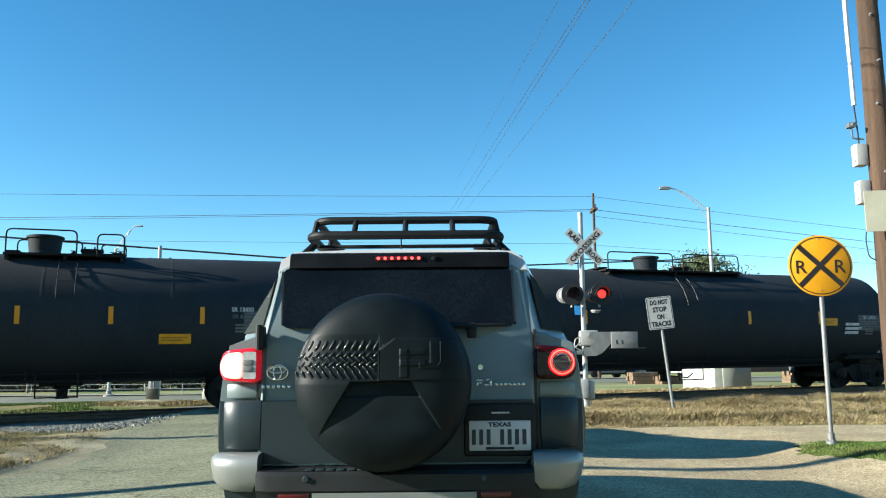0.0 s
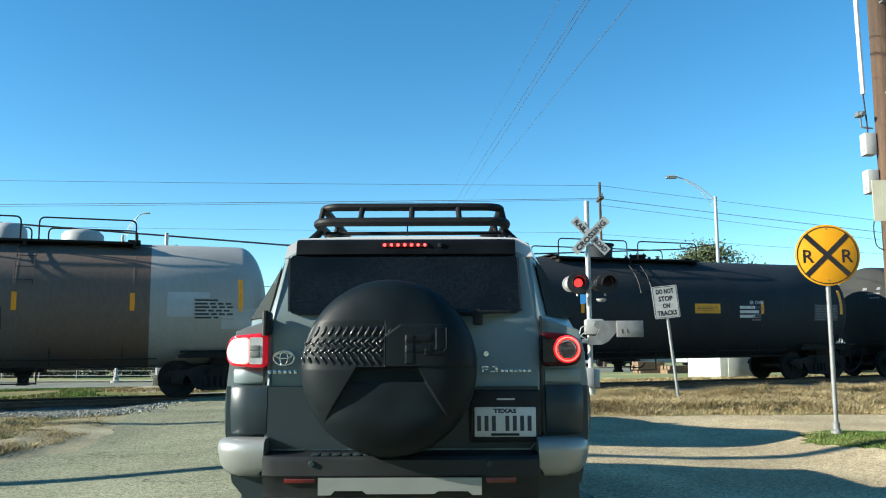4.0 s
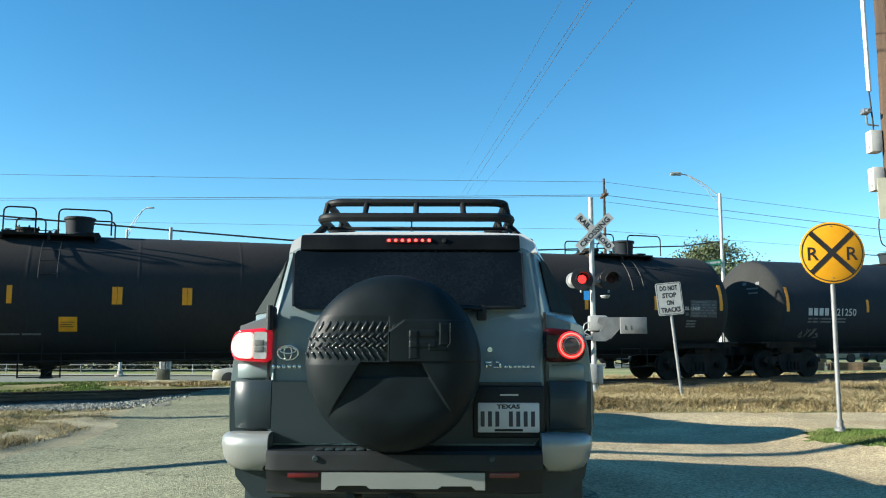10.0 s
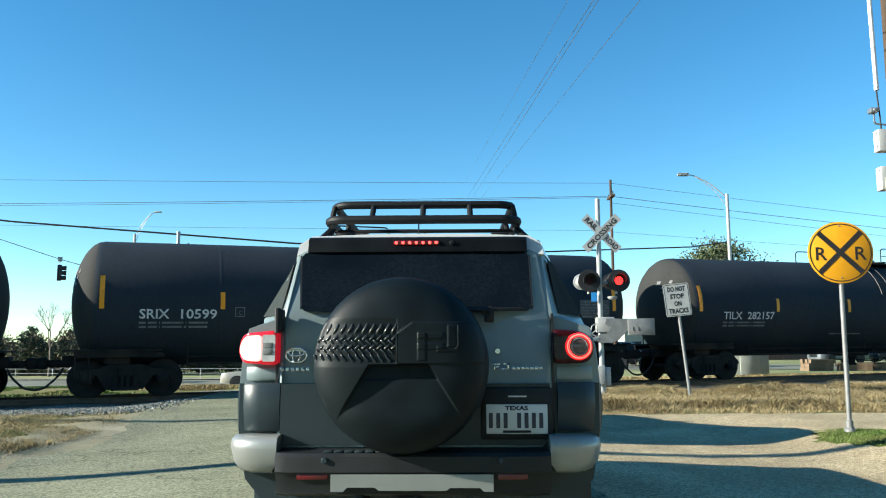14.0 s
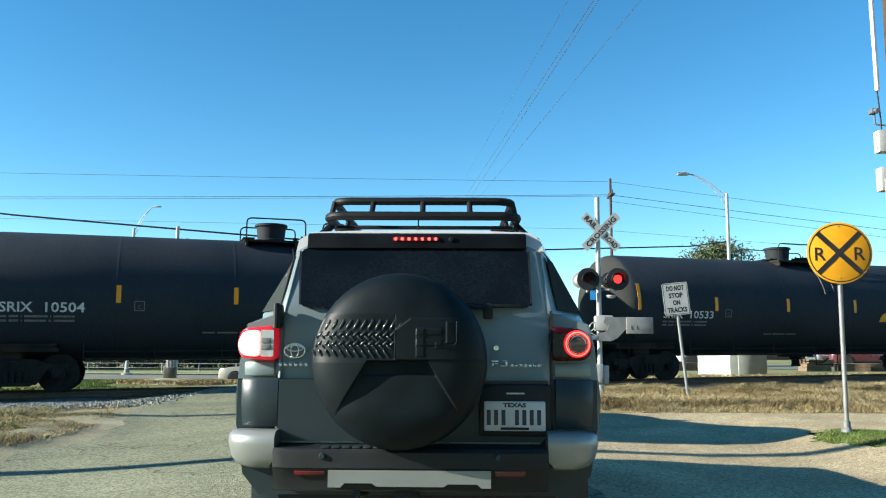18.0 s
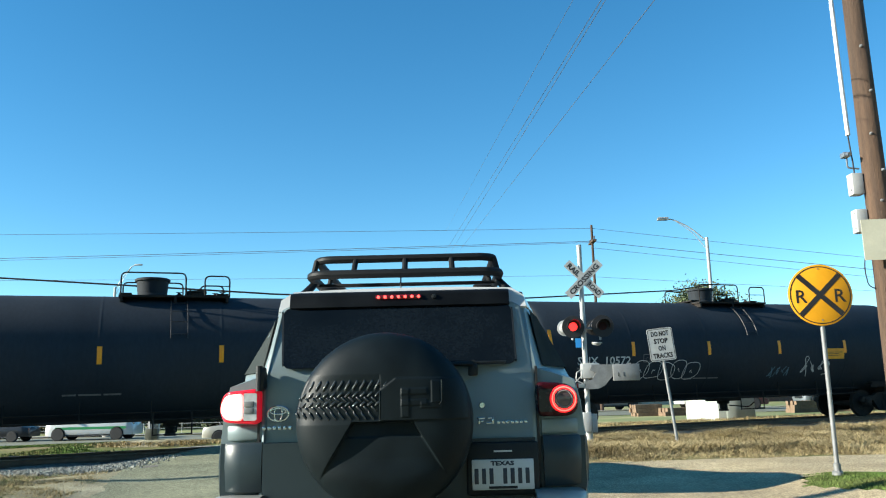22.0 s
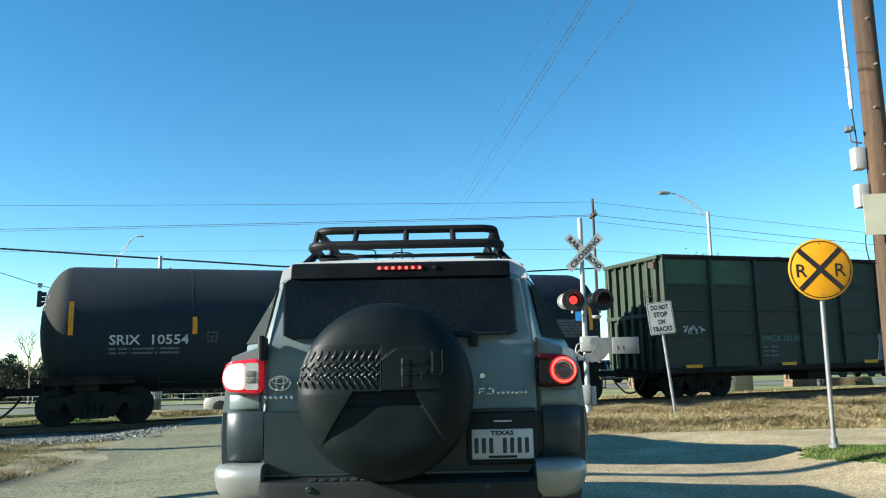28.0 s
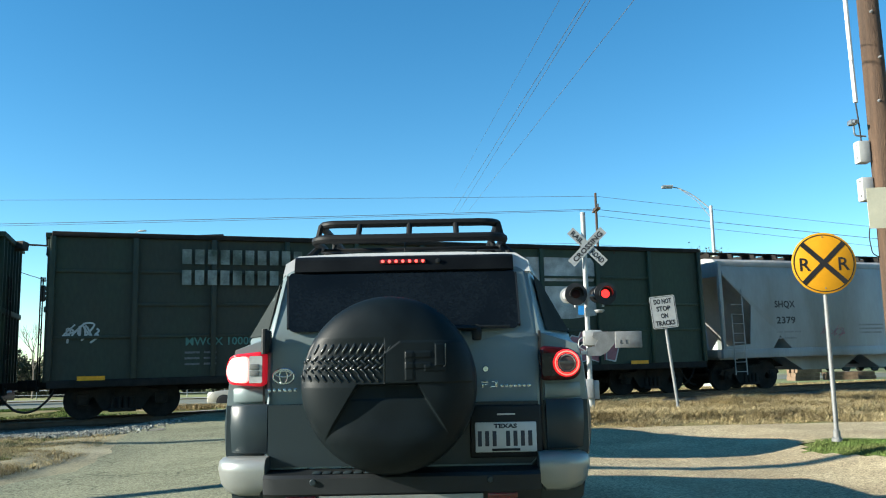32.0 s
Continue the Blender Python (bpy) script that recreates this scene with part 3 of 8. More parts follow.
# the road that runs beyond the railway, its pavement, and the fields on both sides of it
FAR_Y = 53.0
long_x = [-400, -150, -90] + steps(-70, 70, 2) + [100, 200, 400]
M_FIELD = mat("pale_field_grass", (0.235, 0.225, 0.095), 0.95, vary=0.3, scale=0.3, fine=10, bump=0.5, tint=(0.135, 0.18, 0.05), dirt=0.5)
far_road = sheet("far_road", long_x, [-6.5, -3.0, 0, 2.0, 4.2], M_ROAD_FAR, 0.02, place=lambda a, b: (a, FAR_Y + b), label="pale asphalt road beyond the railway")
far_walk = sheet("pavement", long_x, [0, 1.6], M_CONCRETE, 0.05, place=lambda a, b: (a, FAR_Y + 5.6 + b), label="pale concrete pavement beyond the far road")
far_field = sheet("field", long_x, [0, 5, 12, 30, 60], M_FIELD, 0.0, place=lambda a, b: (a, FAR_Y + 7.3 + b), label="mown pale green and straw field")
near_field = sheet("field", steps(4, 52, 1.5), steps(0, 1, 0.1), M_FIELD, 0.0, place=lambda a, b: (a, Y0 + TS / TC * a + 5.0 + (FAR_Y - 6.7 - Y0 - TS / TC * a - 5.0) * b), label="mown green field between the railway and the far road")

# ---------------------------------------------------------------- the railway
def railway():
    lo, hi = -60, 130
    for d in (-0.755, 0.755):
        bm = bmesh.new()
        prof = [(-0.07, -0.16), (0.07, -0.16), (0.07, -0.145), (0.012, -0.12), (0.012, -0.045), (0.036, -0.03), (0.036, -0.004), (0.03, 0.0), (-0.03, 0.0),
                (-0.036, -0.004), (-0.036, -0.03), (-0.012, -0.045), (-0.012, -0.12), (-0.07, -0.145)]
        ends = [[bm.verts.new(track(s, d + a, h)) for a, h in prof] for s in (lo, hi)]
        n = len(prof)
        for i in range(n):
            bm.faces.new((ends[0][i], ends[0][(i + 1) % n], ends[1][(i + 1) % n], ends[1][i]))
        tagged(part("rail", bm, M_RAIL), "rusty steel rail on timber sleepers", "rail", "rails of the track")
    bm = bmesh.new()
    box(bm, -0.115, 0.115, -1.3, 1.3, -0.18, 0.0, 0.01)
    tie = mesh_of(bm, "sleeper", M_TIE)
    first = None
    for i in range(120):
        s = -26 + i * 0.55
        x, y, z = track(s, 0, -0.162)
        if -6.3 < x < 1.9:
            continue
        ob = part("sleeper", tie, None, at=Matrix.Translation((x, y, z)) @ Matrix.Rotation(PHI, 4, "Z") @ Matrix.Rotation(random.uniform(-0.02, 0.02), 4, "Z"))
        tagged(ob, "dark creosoted timber sleeper under the rails", "sleeper", "sleepers of the track")
    # ballast: a bed and loose stones
    tagged(sheet("ballast_bed", [-60, -40] + steps(-30, 30, 0.6) + [50, 80, 130], [-5.0, -4.4, -3.8, -3.3, -2.6, -2, -1, 0, 1, 2, 2.6, 3.3], M_BALLAST_BED, 0.004,
                 lambda x, y: not (-6.0 < x < 2.2), place=lambda a, b: (a * TC - b * TS, Y0 + a * TS + b * TC), rough=0.05), "grey crushed stone bed under the track", "ballast")
    rng = random.Random(4)
    vs, fs = [], []
    for _ in range(38000):
        s, d = rng.uniform(-20, -2.6), rng.uniform(-6.3, -2.2)
        if d < -5.2 and rng.random() < (-5.2 - d) / 0.8 + 0.25:
            continue
        x, y, _z = track(s, d)
        if x > -6.3 + rng.uniform(-0.9, 0.4):
            continue
        r = rng.uniform(0.018, 0.046)
        z = ground_z(x, y) + r * 0.35
        base = len(vs)
        q = Euler((rng.uniform(0, 6), rng.uniform(0, 6), rng.uniform(0, 6))).to_matrix()
        for c in ((1, 0, 0), (-1, 0, 0), (0, 1, 0), (0, -1, 0), (0, 0, 0.8), (0, 0, -0.8)):
            p = q @ (Vector(c) * r * rng.uniform(0.75, 1.2))
            vs.append((x + p.x, y + p.y, z + p.z))
        for f in ((0, 2, 4), (2, 1, 4), (1, 3, 4), (3, 0, 4), (2, 0, 5), (1, 2, 5), (3, 1, 5), (0, 3, 5)):
            fs.append(tuple(base + k for k in f))
    me = bpy.data.meshes.new("ballast_stones")
    me.from_pydata(vs, [], fs)
    me.materials.append(M_BALLAST)
    tagged(new("ballast_stones", me), "loose grey crushed stones along the track", "ballast", "", "stuff")
    # timber and asphalt panels of the crossing
    for d0, d1 in ((-2.2, -0.86), (-0.63, 0.63), (0.86, 2.2)):
        bm = bmesh.new()
        corner = [track(s, d, -0.004) for s, d in ((-5.9, d0), (2.4, d0), (2.4, d1), (-5.9, d1))]
        top = [bm.verts.new(p) for p in corner]
        low = [bm.verts.new(p - Vector((0, 0, 0.16))) for p in corner]
        bm.faces.new(top)
        bm.faces.new(low[::-1])
        for i in range(4):
            bm.faces.new((top[i], low[i], low[(i + 1) % 4], top[(i + 1) % 4]))
        tagged(part("crossing_panel", bm, M_ASPHALT), "dark worn panel of the level crossing between the rails", "crossing panel", "panels of the crossing", "structure")


railway()

# ---------------------------------------------------------------- the train
# A wagon's own space: x from its leading coupler to its rear, y away from the street, z above the rails.
R_TANK, Z_TANK = 1.60, 2.34
CARS, WHEELS = [], []                     # (wagon, place of its leading end at the start), (wheelset, its wagon's place + offset)
WHEEL_R = 0.455


@functools.lru_cache(maxsize=None)
def wheelset_mesh():
    bm = bmesh.new()
    for sy in (-1, 1):
        prof = [(0.09, 0.0), (0.15, 0.012), (0.34, 0.03), (0.385, 0.005), (WHEEL_R, 0.0), (WHEEL_R - 0.004, -0.09), (WHEEL_R + 0.025, -0.105), (WHEEL_R + 0.025, -0.13), (0.39, -0.135), (0.34, -0.09), (0.12, -0.11), (0.09, -0.11)]
        lathe(bm, [(r, sy * (h + 0.81)) for r, h in prof][:: sy], "y", 30)
        for k in range(6):
            a = 2 * math.pi * k / 6
            rod(bm, (0.24 * math.cos(a), sy * 0.825, 0.24 * math.sin(a)), (0.24 * math.cos(a), sy * 0.845, 0.24 * math.sin(a)), 0.035, n=8)
        lathe(bm, [(0.085, sy * 0.80), (0.085, sy * 1.06), (0.06, sy * 1.08), (0.001, sy * 1.08)][:: sy], "y", 14)
    rod(bm, (0, -0.8, 0), (0, 0.8, 0), 0.085, n=12)
    return mesh_of(bm, "wheelset", M_WHEEL, 40)


@functools.lru_cache(maxsize=None)
def truck_mesh():
    """A two-axle truck: cast side frames with their springs, and the bolster."""
    bm = bmesh.new()
    for sy in (-1, 1):
        top = [(-1.18, 0.52), (-1.10, 0.66), (-0.62, 0.70), (-0.40, 0.80), (0.40, 0.80), (0.62, 0.70), (1.10, 0.66), (1.18, 0.52), (0.98, 0.46), (0.74, 0.46), (0.66, 0.56), (0.50, 0.30), (0.42, 0.20), (-0.42, 0.20), (-0.50, 0.30), (-0.66, 0.56), (-0.74, 0.46), (-0.98, 0.46)]
        plate(bm, top, 0.13, Matrix.Translation((0, sy * 1.0 - 0.065, 0)))
        for x in (-0.22, -0.07, 0.07, 0.22):
            rod(bm, (x, sy * 1.08, 0.25), (x, sy * 1.08, 0.52), 0.055, n=8)
        box(bm, -0.32, 0.32, sy * 1.02 - 0.12, sy * 1.02 + 0.12, 0.17, 0.25, 0.02)
        for x in (-0.89, 0.89):
            box(bm, x - 0.14, x + 0.14, sy * 1.0 - 0.11, sy * 1.0 + 0.11, 0.34, 0.62, 0.04)
            lathe(bm, [(0.10, sy * 1.06), (0.10, sy * 1.14), (0.07, sy * 1.16), (0.001, sy * 1.16)][:: sy], "y", 14, (x, 0, WHEEL_R))
    box(bm, -0.2, 0.2, -1.1, 1.1, 0.50, 0.76, 0.04)
    box(bm, -0.55, 0.55, -0.35, 0.35, 0.55, 0.66, 0.02)
    for x in (-0.42, 0.42):
        box(bm, x - 0.05, x + 0.05, -0.95, 0.95, 0.34, 0.44, 0.01)
    return mesh_of(bm, "truck", M_UNDER, 35)


def trucks(car, centres, place):
    for x in centres:
        t = part("truck", truck_mesh(), None, car, at=Matrix.Translation((x, 0, 0)))
        for a in (-0.865, 0.865):
            w = part("wheelset", wheelset_mesh(), None, t, at=Matrix.Translation((a, 0, WHEEL_R)))
            WHEELS.append((w, a, place + x + a))


@functools.lru_cache(maxsize=None)
def coupler_mesh():
    bm = bmesh.new()
    box(bm, 0.05, 0.95, -0.09, 0.09, 0.74, 0.92, 0.02)
    box(bm, -0.02, 0.24, -0.17, 0.15, 0.70, 0.98, 0.05)
    return mesh_of(bm, "coupler", M_UNDER, 35)


@functools.lru_cache(maxsize=None)
def hose_mesh():
    bm = bmesh.new()
    tube(bm, rounded([(0.62, -0.3, 0.72), (0.5, -0.34, 0.50), (0.22, -0.34, 0.24), (0.0, -0.32, 0.20)], 0.2), 0.028)
    return mesh_of(bm, "air_hose", M_CABLE, 50)


def ends(car, L):
    """Couplers and air hoses at both ends."""
    for x, f in ((0, 1), (L, -1)):
        m = Matrix.Translation((x, 0, 0)) @ (Matrix.Rotation(math.pi, 4, "Z") if f < 0 else Matrix())
        part("coupler", coupler_mesh(), None, car, at=m)
        part("air_hose", hose_mesh(), None, car, at=m if f > 0 else Matrix.Translation((x, 0, 0)) @ Matrix.Diagonal((-1, 1, 1, 1)))


def on_tank(x, h, proud=0.008, R=R_TANK):
    """A point on the tank's near flank: h metres above the rails, measured on the flank."""
    a = math.asin(max(-0.98, min(0.98, (h - Z_TANK) / R)))
    return Vector((x, -(R + proud) * math.cos(a), Z_TANK + (R + proud) * math.sin(a)))


def patch(x0, x1, h0, h1, rows=5, proud=0.006):
    """A thin curved plate on the tank's flank."""
    bm = bmesh.new()
    g = [[bm.verts.new(on_tank(x, h0 + (h1 - h0) * j / rows, p)) for j in range(rows + 1)] for x, p in ((x0, -0.01), (x0, proud), (x1, proud), (x1, -0.01))]
    for a, b in zip(g, g[1:]):
        for j in range(rows):
            bm.faces.new((a[j], b[j], b[j + 1], a[j + 1]))
    for j in (0, rows):
        bm.faces.new([c[j] for c in g])
    return bm


@functools.lru_cache(maxsize=None)
def stripe_mesh(height):
    bm = bmesh.new()
    x0, x1, h0, h1 = -0.055, 0.055, 2.14, 2.14 + height
    n = 5
    g = [[bm.verts.new(on_tank(x, h0 + (h1 - h0) * j / n, p)) for j in range(n + 1)] for x, p in ((x0, -0.01), (x0, 0.007), (x1, 0.007), (x1, -0.01))]
    for a, b in zip(g, g[1:]):
        for j in range(n):
            bm.faces.new((a[j], b[j], b[j + 1], a[j + 1]))
    return mesh_of(bm, "reflective_strip", M_YELLOW, 35)


@functools.lru_cache(maxsize=None)
def tank_mesh(length, material, band):
    """A welded tank with bulged heads and thin weld seams; its middle may be in another paint."""
    bm = bmesh.new()
    R, n = R_TANK, 56
    prof = []
    head = 0.74
    for k in range(10):
        a = radians(90 * k / 9)
        prof.append((max(0.002, R * math.sin(a)), head * (1 - math.cos(a))))
    seams = [head + (length - 2 * head) * k / 5 for k in range(6)]
    cuts = []
    for s in seams[1:-1]:
        cuts += [(R, s - 0.06), (R, s - 0.03), (R + 0.0025, s - 0.014), (R + 0.0025, s + 0.014), (R, s + 0.03), (R, s + 0.06)]
    if band:
        cuts += [(R, band[0]), (R, band[1])]
    prof += sorted(cuts, key=lambda c: c[1])
    for k in range(10):
        a = radians(90 * (9 - k) / 9)
        prof.append((max(0.002, R * math.sin(a)), length - head * (1 - math.cos(a))))
    lathe(bm, prof, "x", n, (0, 0, Z_TANK))
    mats = [MATS[material], M_HEAD if material != "white_tank_paint" else MATS[material]]
    for f in bm.faces:
        if not 0.62 < f.calc_center_median().x < length - 0.62:
            f.material_index = 1
    if band:
        mats.append(M_TANK_BROWN)
        for f in bm.faces:
            if band[0] < f.calc_center_median().x < band[1]:
                f.material_index = 2
    return mesh_of(bm, "tank", mats, 50)


@functools.lru_cache(maxsize=None)
def strap_mesh():
    bm = bmesh.new()
    for sy in (-1, 1):
        plate(bm, [(-0.9, 0.98), (1.15, 0.98), (1.15, 1.06), (0.85, 1.16), (-0.9, 1.16)], 0.05, Matrix.Translation((0, sy * 1.2, 0)))
    box(bm, -1.25, 1.3, -0.33, 0.33, 0.74, 1.02, 0.03)
    box(bm, -0.25, 0.35, -1.05, 1.05, 0.80, 1.10, 0.04)
    plate(bm, [(-1.15, 1.12), (-1.15, 1.17), (1.1, 1.17), (1.1, 1.12)], 2.5, Matrix.Translation((0, -1.25, 0)))
    return mesh_of(bm, "end_platform", M_UNDER, 35)


@functools.lru_cache(maxsize=None)
def grab_mesh():
    bm = bmesh.new()
    for y in (-1.32, 1.32):
        tube(bm, rounded([(-0.35, y, 1.15), (-0.35, y, 2.0), (0.1, y, 2.0)], 0.1), 0.017, 6)
        tube(bm, rounded([(-0.85, y, 0.42), (-0.85, y, 1.14)], 0.1), 0.017, 6)
        tube(bm, rounded([(-0.55, y, 1.12), (-0.55, y, 0.42)], 0.1), 0.017, 6)
        for z in (0.44, 0.78):
            rod(bm, (-0.85, y, z), (-0.55, y, z), 0.015, n=6)
    tube(bm, rounded([(-0.6, -1.2, 1.15), (-0.6, -1.2, 1.95), (-0.6, 1.2, 1.95), (-0.6, 1.2, 1.15)], 0.12), 0.018, 6)
    return mesh_of(bm, "end_railing", M_UNDER, 50)


@functools.lru_cache(maxsize=None)
def platform_mesh(half):
    bm = bmesh.new()
    z = Z_TANK + R_TANK
    for y0, y1 in ((-0.95, -0.55), (0.55, 0.95)):
        box(bm, -half, half, y0, y1, z - 0.10, z - 0.05, 0.0)
    for x in (-half * 0.95, 0.0, half * 0.95):
        box(bm, x - 0.03, x + 0.03, -0.95, 0.95, z - 0.22, z - 0.10, 0.0)
    for x0, x1 in ((-half, -half + 0.3), (half - 0.3, half)):
        box(bm, x0, x1, -0.55, 0.55, z + 0.012, z + 0.05, 0.0)
    return mesh_of(bm, "top_platform", M_UNDER, 35)


@functools.lru_cache(maxsize=None)
def hoop_rail_mesh(length, height, side):
    bm = bmesh.new()
    z = Z_TANK + R_TANK - 0.06
    for y in (0.92 * side,):
        tube(bm, rounded([(0, y, z), (0, y, z + height), (length, y, z + height), (length, y, z)], 0.14), 0.02, 6)
    rod(bm, (0, y, z + height * 0.5), (length, y, z + height * 0.5), 0.013, n=6) if length < 1.0 else None
    return mesh_of(bm, "top_railing", M_UNDER, 50)


def rails(car, length, height, x):
    for side in (-1, 1):
        part("top_railing", hoop_rail_mesh(length, height, side), None, car, at=Matrix.Translation((x, 0, 0)))


@functools.lru_cache(maxsize=None)
def manway_mesh(r, h):
    bm = bmesh.new()
    z = Z_TANK + R_TANK - 0.06
    lathe(bm, [(r * 0.84, z), (r * 0.86, z + h * 0.12), (r * 0.93, z + h * 0.15), (r * 0.93, z + h * 0.24), (r * 0.88, z + h * 0.27), (r * 0.96, z + h * 0.94), (r * 1.06, z + h * 0.96), (r * 1.06, z + h * 1.06), (r * 0.96, z + h * 1.10), (0.001, z + h * 1.12)], "z", 26)
    return mesh_of(bm, "valve_housing", M_TANK_DUST, 45)


@functools.lru_cache(maxsize=None)
def white_dome_mesh(r, h):
    bm = bmesh.new()
    z = Z_TANK + R_TANK - 0.06
    lathe(bm, [(r, z), (r * 1.03, z + h * 0.2), (r, z + h * 0.65), (r * 0.8, z + h * 0.9), (r * 0.4, z + h), (0.001, z + h * 1.02)], "z", 26)
    return mesh_of(bm, "valve_housing", M_TANK_WHITE, 60)


@functools.lru_cache(maxsize=None)
def fittings_mesh():
    bm = bmesh.new()
    z = Z_TANK + R_TANK - 0.05
    lathe(bm, [(0.25, z), (0.25, z + 0.16), (0.28, z + 0.17), (0.28, z + 0.22), (0.001, z + 0.24)], "z", 20)
    for a in range(6):
        rod(bm, (0.24 * math.cos(a), 0.24 * math.sin(a), z + 0.1), (0.25 * math.cos(a), 0.25 * math.sin(a), z + 0.27), 0.02, n=6)
    return mesh_of(bm, "manway", M_UNDER, 40)


@functools.lru_cache(maxsize=None)
def valve_mesh():
    bm = bmesh.new()
    z = Z_TANK + R_TANK - 0.05
    rod(bm, (0, 0, z), (0, 0, z + 0.15), 0.06)
    rod(bm, (0, 0, z + 0.13), (0, 0, z + 0.19), 0.035)
    rod(bm, (-0.08, 0, z + 0.19), (0.08, 0, z + 0.19), 0.012, n=6)
    return mesh_of(bm, "valve", M_UNDER, 40)


def fittings(car, x):
    part("manway", fittings_mesh(), None, car, at=Matrix.Translation((x, 0, 0)))
    for dx, dy in ((0.5, 0.1), (0.68, -0.12), (-0.43, 0.0)):
        part("valve", valve_mesh(), None, car, at=Matrix.Translation((x + dx, dy, 0)))


@functools.lru_cache(maxsize=None)
def ladder_mesh():
    """Short grab irons that hang from the platform over the tank's shoulder."""
    bm = bmesh.new()
    for x in (-0.2, 0.2):
        tube(bm, [(x, -(R_TANK + 0.06) * math.cos(radians(q)), Z_TANK + (R_TANK + 0.06) * math.sin(radians(q))) for q in (14, 24, 34, 44, 54, 64)], 0.013, 6)
    for q in (18, 30, 42, 54):
        y, z = -(R_TANK + 0.06) * math.cos(radians(q)), Z_TANK + (R_TANK + 0.06) * math.sin(radians(q))
        rod(bm, (-0.2, y, z), (0.2, y, z), 0.010, n=6)
    return mesh_of(bm, "side_ladder", M_BLACK, 50)


@functools.lru_cache(maxsize=None)
def outlet_mesh():
    bm = bmesh.new()
    z = Z_TANK - R_TANK
    lathe(bm, [(0.20, z - 0.02), (0.20, z - 0.14), (0.13, z - 0.16), (0.13, z - 0.32), (0.16, z - 0.33), (0.16, z - 0.38), (0.001, z - 0.38)], "z", 18)
    box(bm, -0.5, 0.5, -0.3, 0.3, z - 0.06, z + 0.03, 0.02)
    tube(bm, rounded([(0.1, -0.15, z - 0.2), (0.1, -1.1, z - 0.25), (0.1, -1.35, z - 0.1)], 0.1), 0.02, 6)
    for x in (-0.45, 0.45):
        rod(bm, (x, -1.4, z - 0.32), (x, -1.4, z + 0.25), 0.018, n=6)
    rod(bm, (-0.45, -1.4, z - 0.3), (0.45, -1.4, z - 0.3), 0.018, n=6)
    return mesh_of(bm, "bottom_outlet", M_UNDER, 40)


@functools.lru_cache(maxsize=None)
def pipe_mesh(length):
    bm = bmesh.new()
    rod(bm, (0, -1.25, 0.80), (length, -1.25, 0.80), 0.022, n=6)
    rod(bm, (0, -1.25, 0.98), (length, -1.25, 0.98), 0.016, n=6)
    for k in range(int(length / 1.6) + 1):
        x = k * 1.6
        rod(bm, (x, -1.25, 0.76), (x, -1.22, 1.25), 0.012, n=6)
    return mesh_of(bm, "brake_pipe", M_UNDER, 40)


def mark(car, text, x, h, height, material, label="", width=None, bold=0.004):
    lettering("reporting_mark", text, height, lambda u, v: on_tank(x + u, h + v), material, car, label, width, bold)


def bars(car, x, h, spec, material, height=0.055, gap=0.035, name="stencil_line"):
    """Small unreadable stencilling as plain bars: spec gives the bar lengths line by line."""
    for row, line in enumerate(spec):
        bm = bmesh.new()
        u = x
        for w in line:
            if w > 0:
                z0, z1 = h - row * (height + gap), h - row * (height + gap) + height
                bm.faces.new([bm.verts.new(on_tank(a, b)) for a, b in ((u, z0), (u + w, z0), (u + w, z1), (u, z1))])
            u += abs(w) + 0.05
        part(name, bm, material, car, smooth=None)


def stroke(bm, pts, thick, place, lift=0.0, mi=0):
    """A flat sprayed line along points in the wagon's side plane."""
    left, right = [], []
    n = len(pts)
    for i, (px, pz) in enumerate(pts):
        q, p = pts[min(i + 1, n - 1)], pts[max(i - 1, 0)]
        d = Vector((q[0] - p[0], q[1] - p[1]))
        d = (d.normalized() if d.length > 1e-6 else Vector((1, 0))) * thick * 0.5
        left.append(bm.verts.new(place(px - d.y, pz + d.x) + Vector((0, -lift, 0))))
        right.append(bm.verts.new(place(px + d.y, pz - d.x) + Vector((0, -lift, 0))))
    for i in range(n - 1):
        bm.faces.new((left[i], right[i], right[i + 1], left[i + 1])).material_index = mi


def glyph_path(rng, cx, cz, w, h, turns=6):
    """A made-up sign: a smoothed walk over a small lattice, with no letter in it."""
    knots = [(rng.choice((-0.5, 0.5)), rng.choice((-0.5, 0.5)))]
    for _ in range(turns):
        u, v = knots[-1]
        knots.append((max(-0.6, min(0.6, -u * rng.uniform(0.2, 1.1) + rng.uniform(-0.25, 0.25))), max(-0.55, min(0.55, v * rng.choice((-1, -0.2, 1)) + rng.uniform(-0.35, 0.35)))))
    out = []
    for i in range(len(knots) - 1):
        p0, p1, p2, p3 = (Vector(knots[max(0, min(len(knots) - 1, i + k))]) for k in (-1, 0, 1, 2))
        for k in range(4):
            t = k / 4
            out.append(0.5 * ((2 * p1) + (p2 - p0) * t + (2 * p0 - 5 * p1 + 4 * p2 - p3) * t * t + (3 * p1 - p0 - 3 * p2 + p3) * t ** 3))
    return [(cx + p.x * w + 0.12 * h * p.y, cz + p.y * h) for p in out]


def scrawl(parent, x, h, width, height, material, rng, place, n=7, thick=0.035, name="graffiti"):
    """Sprayed scrawl: tangled strokes, no letters."""
    for k in range(n):
        bm = bmesh.new()
        cx = x + width * (k + 0.5) / n
        stroke(bm, glyph_path(rng, cx, h + height / 2, width / n * 1.05, height * rng.uniform(0.7, 1.0), rng.randint(4, 7)), thick * rng.uniform(0.7, 1.0), place)
        part(name, bm, material, parent, smooth=None)


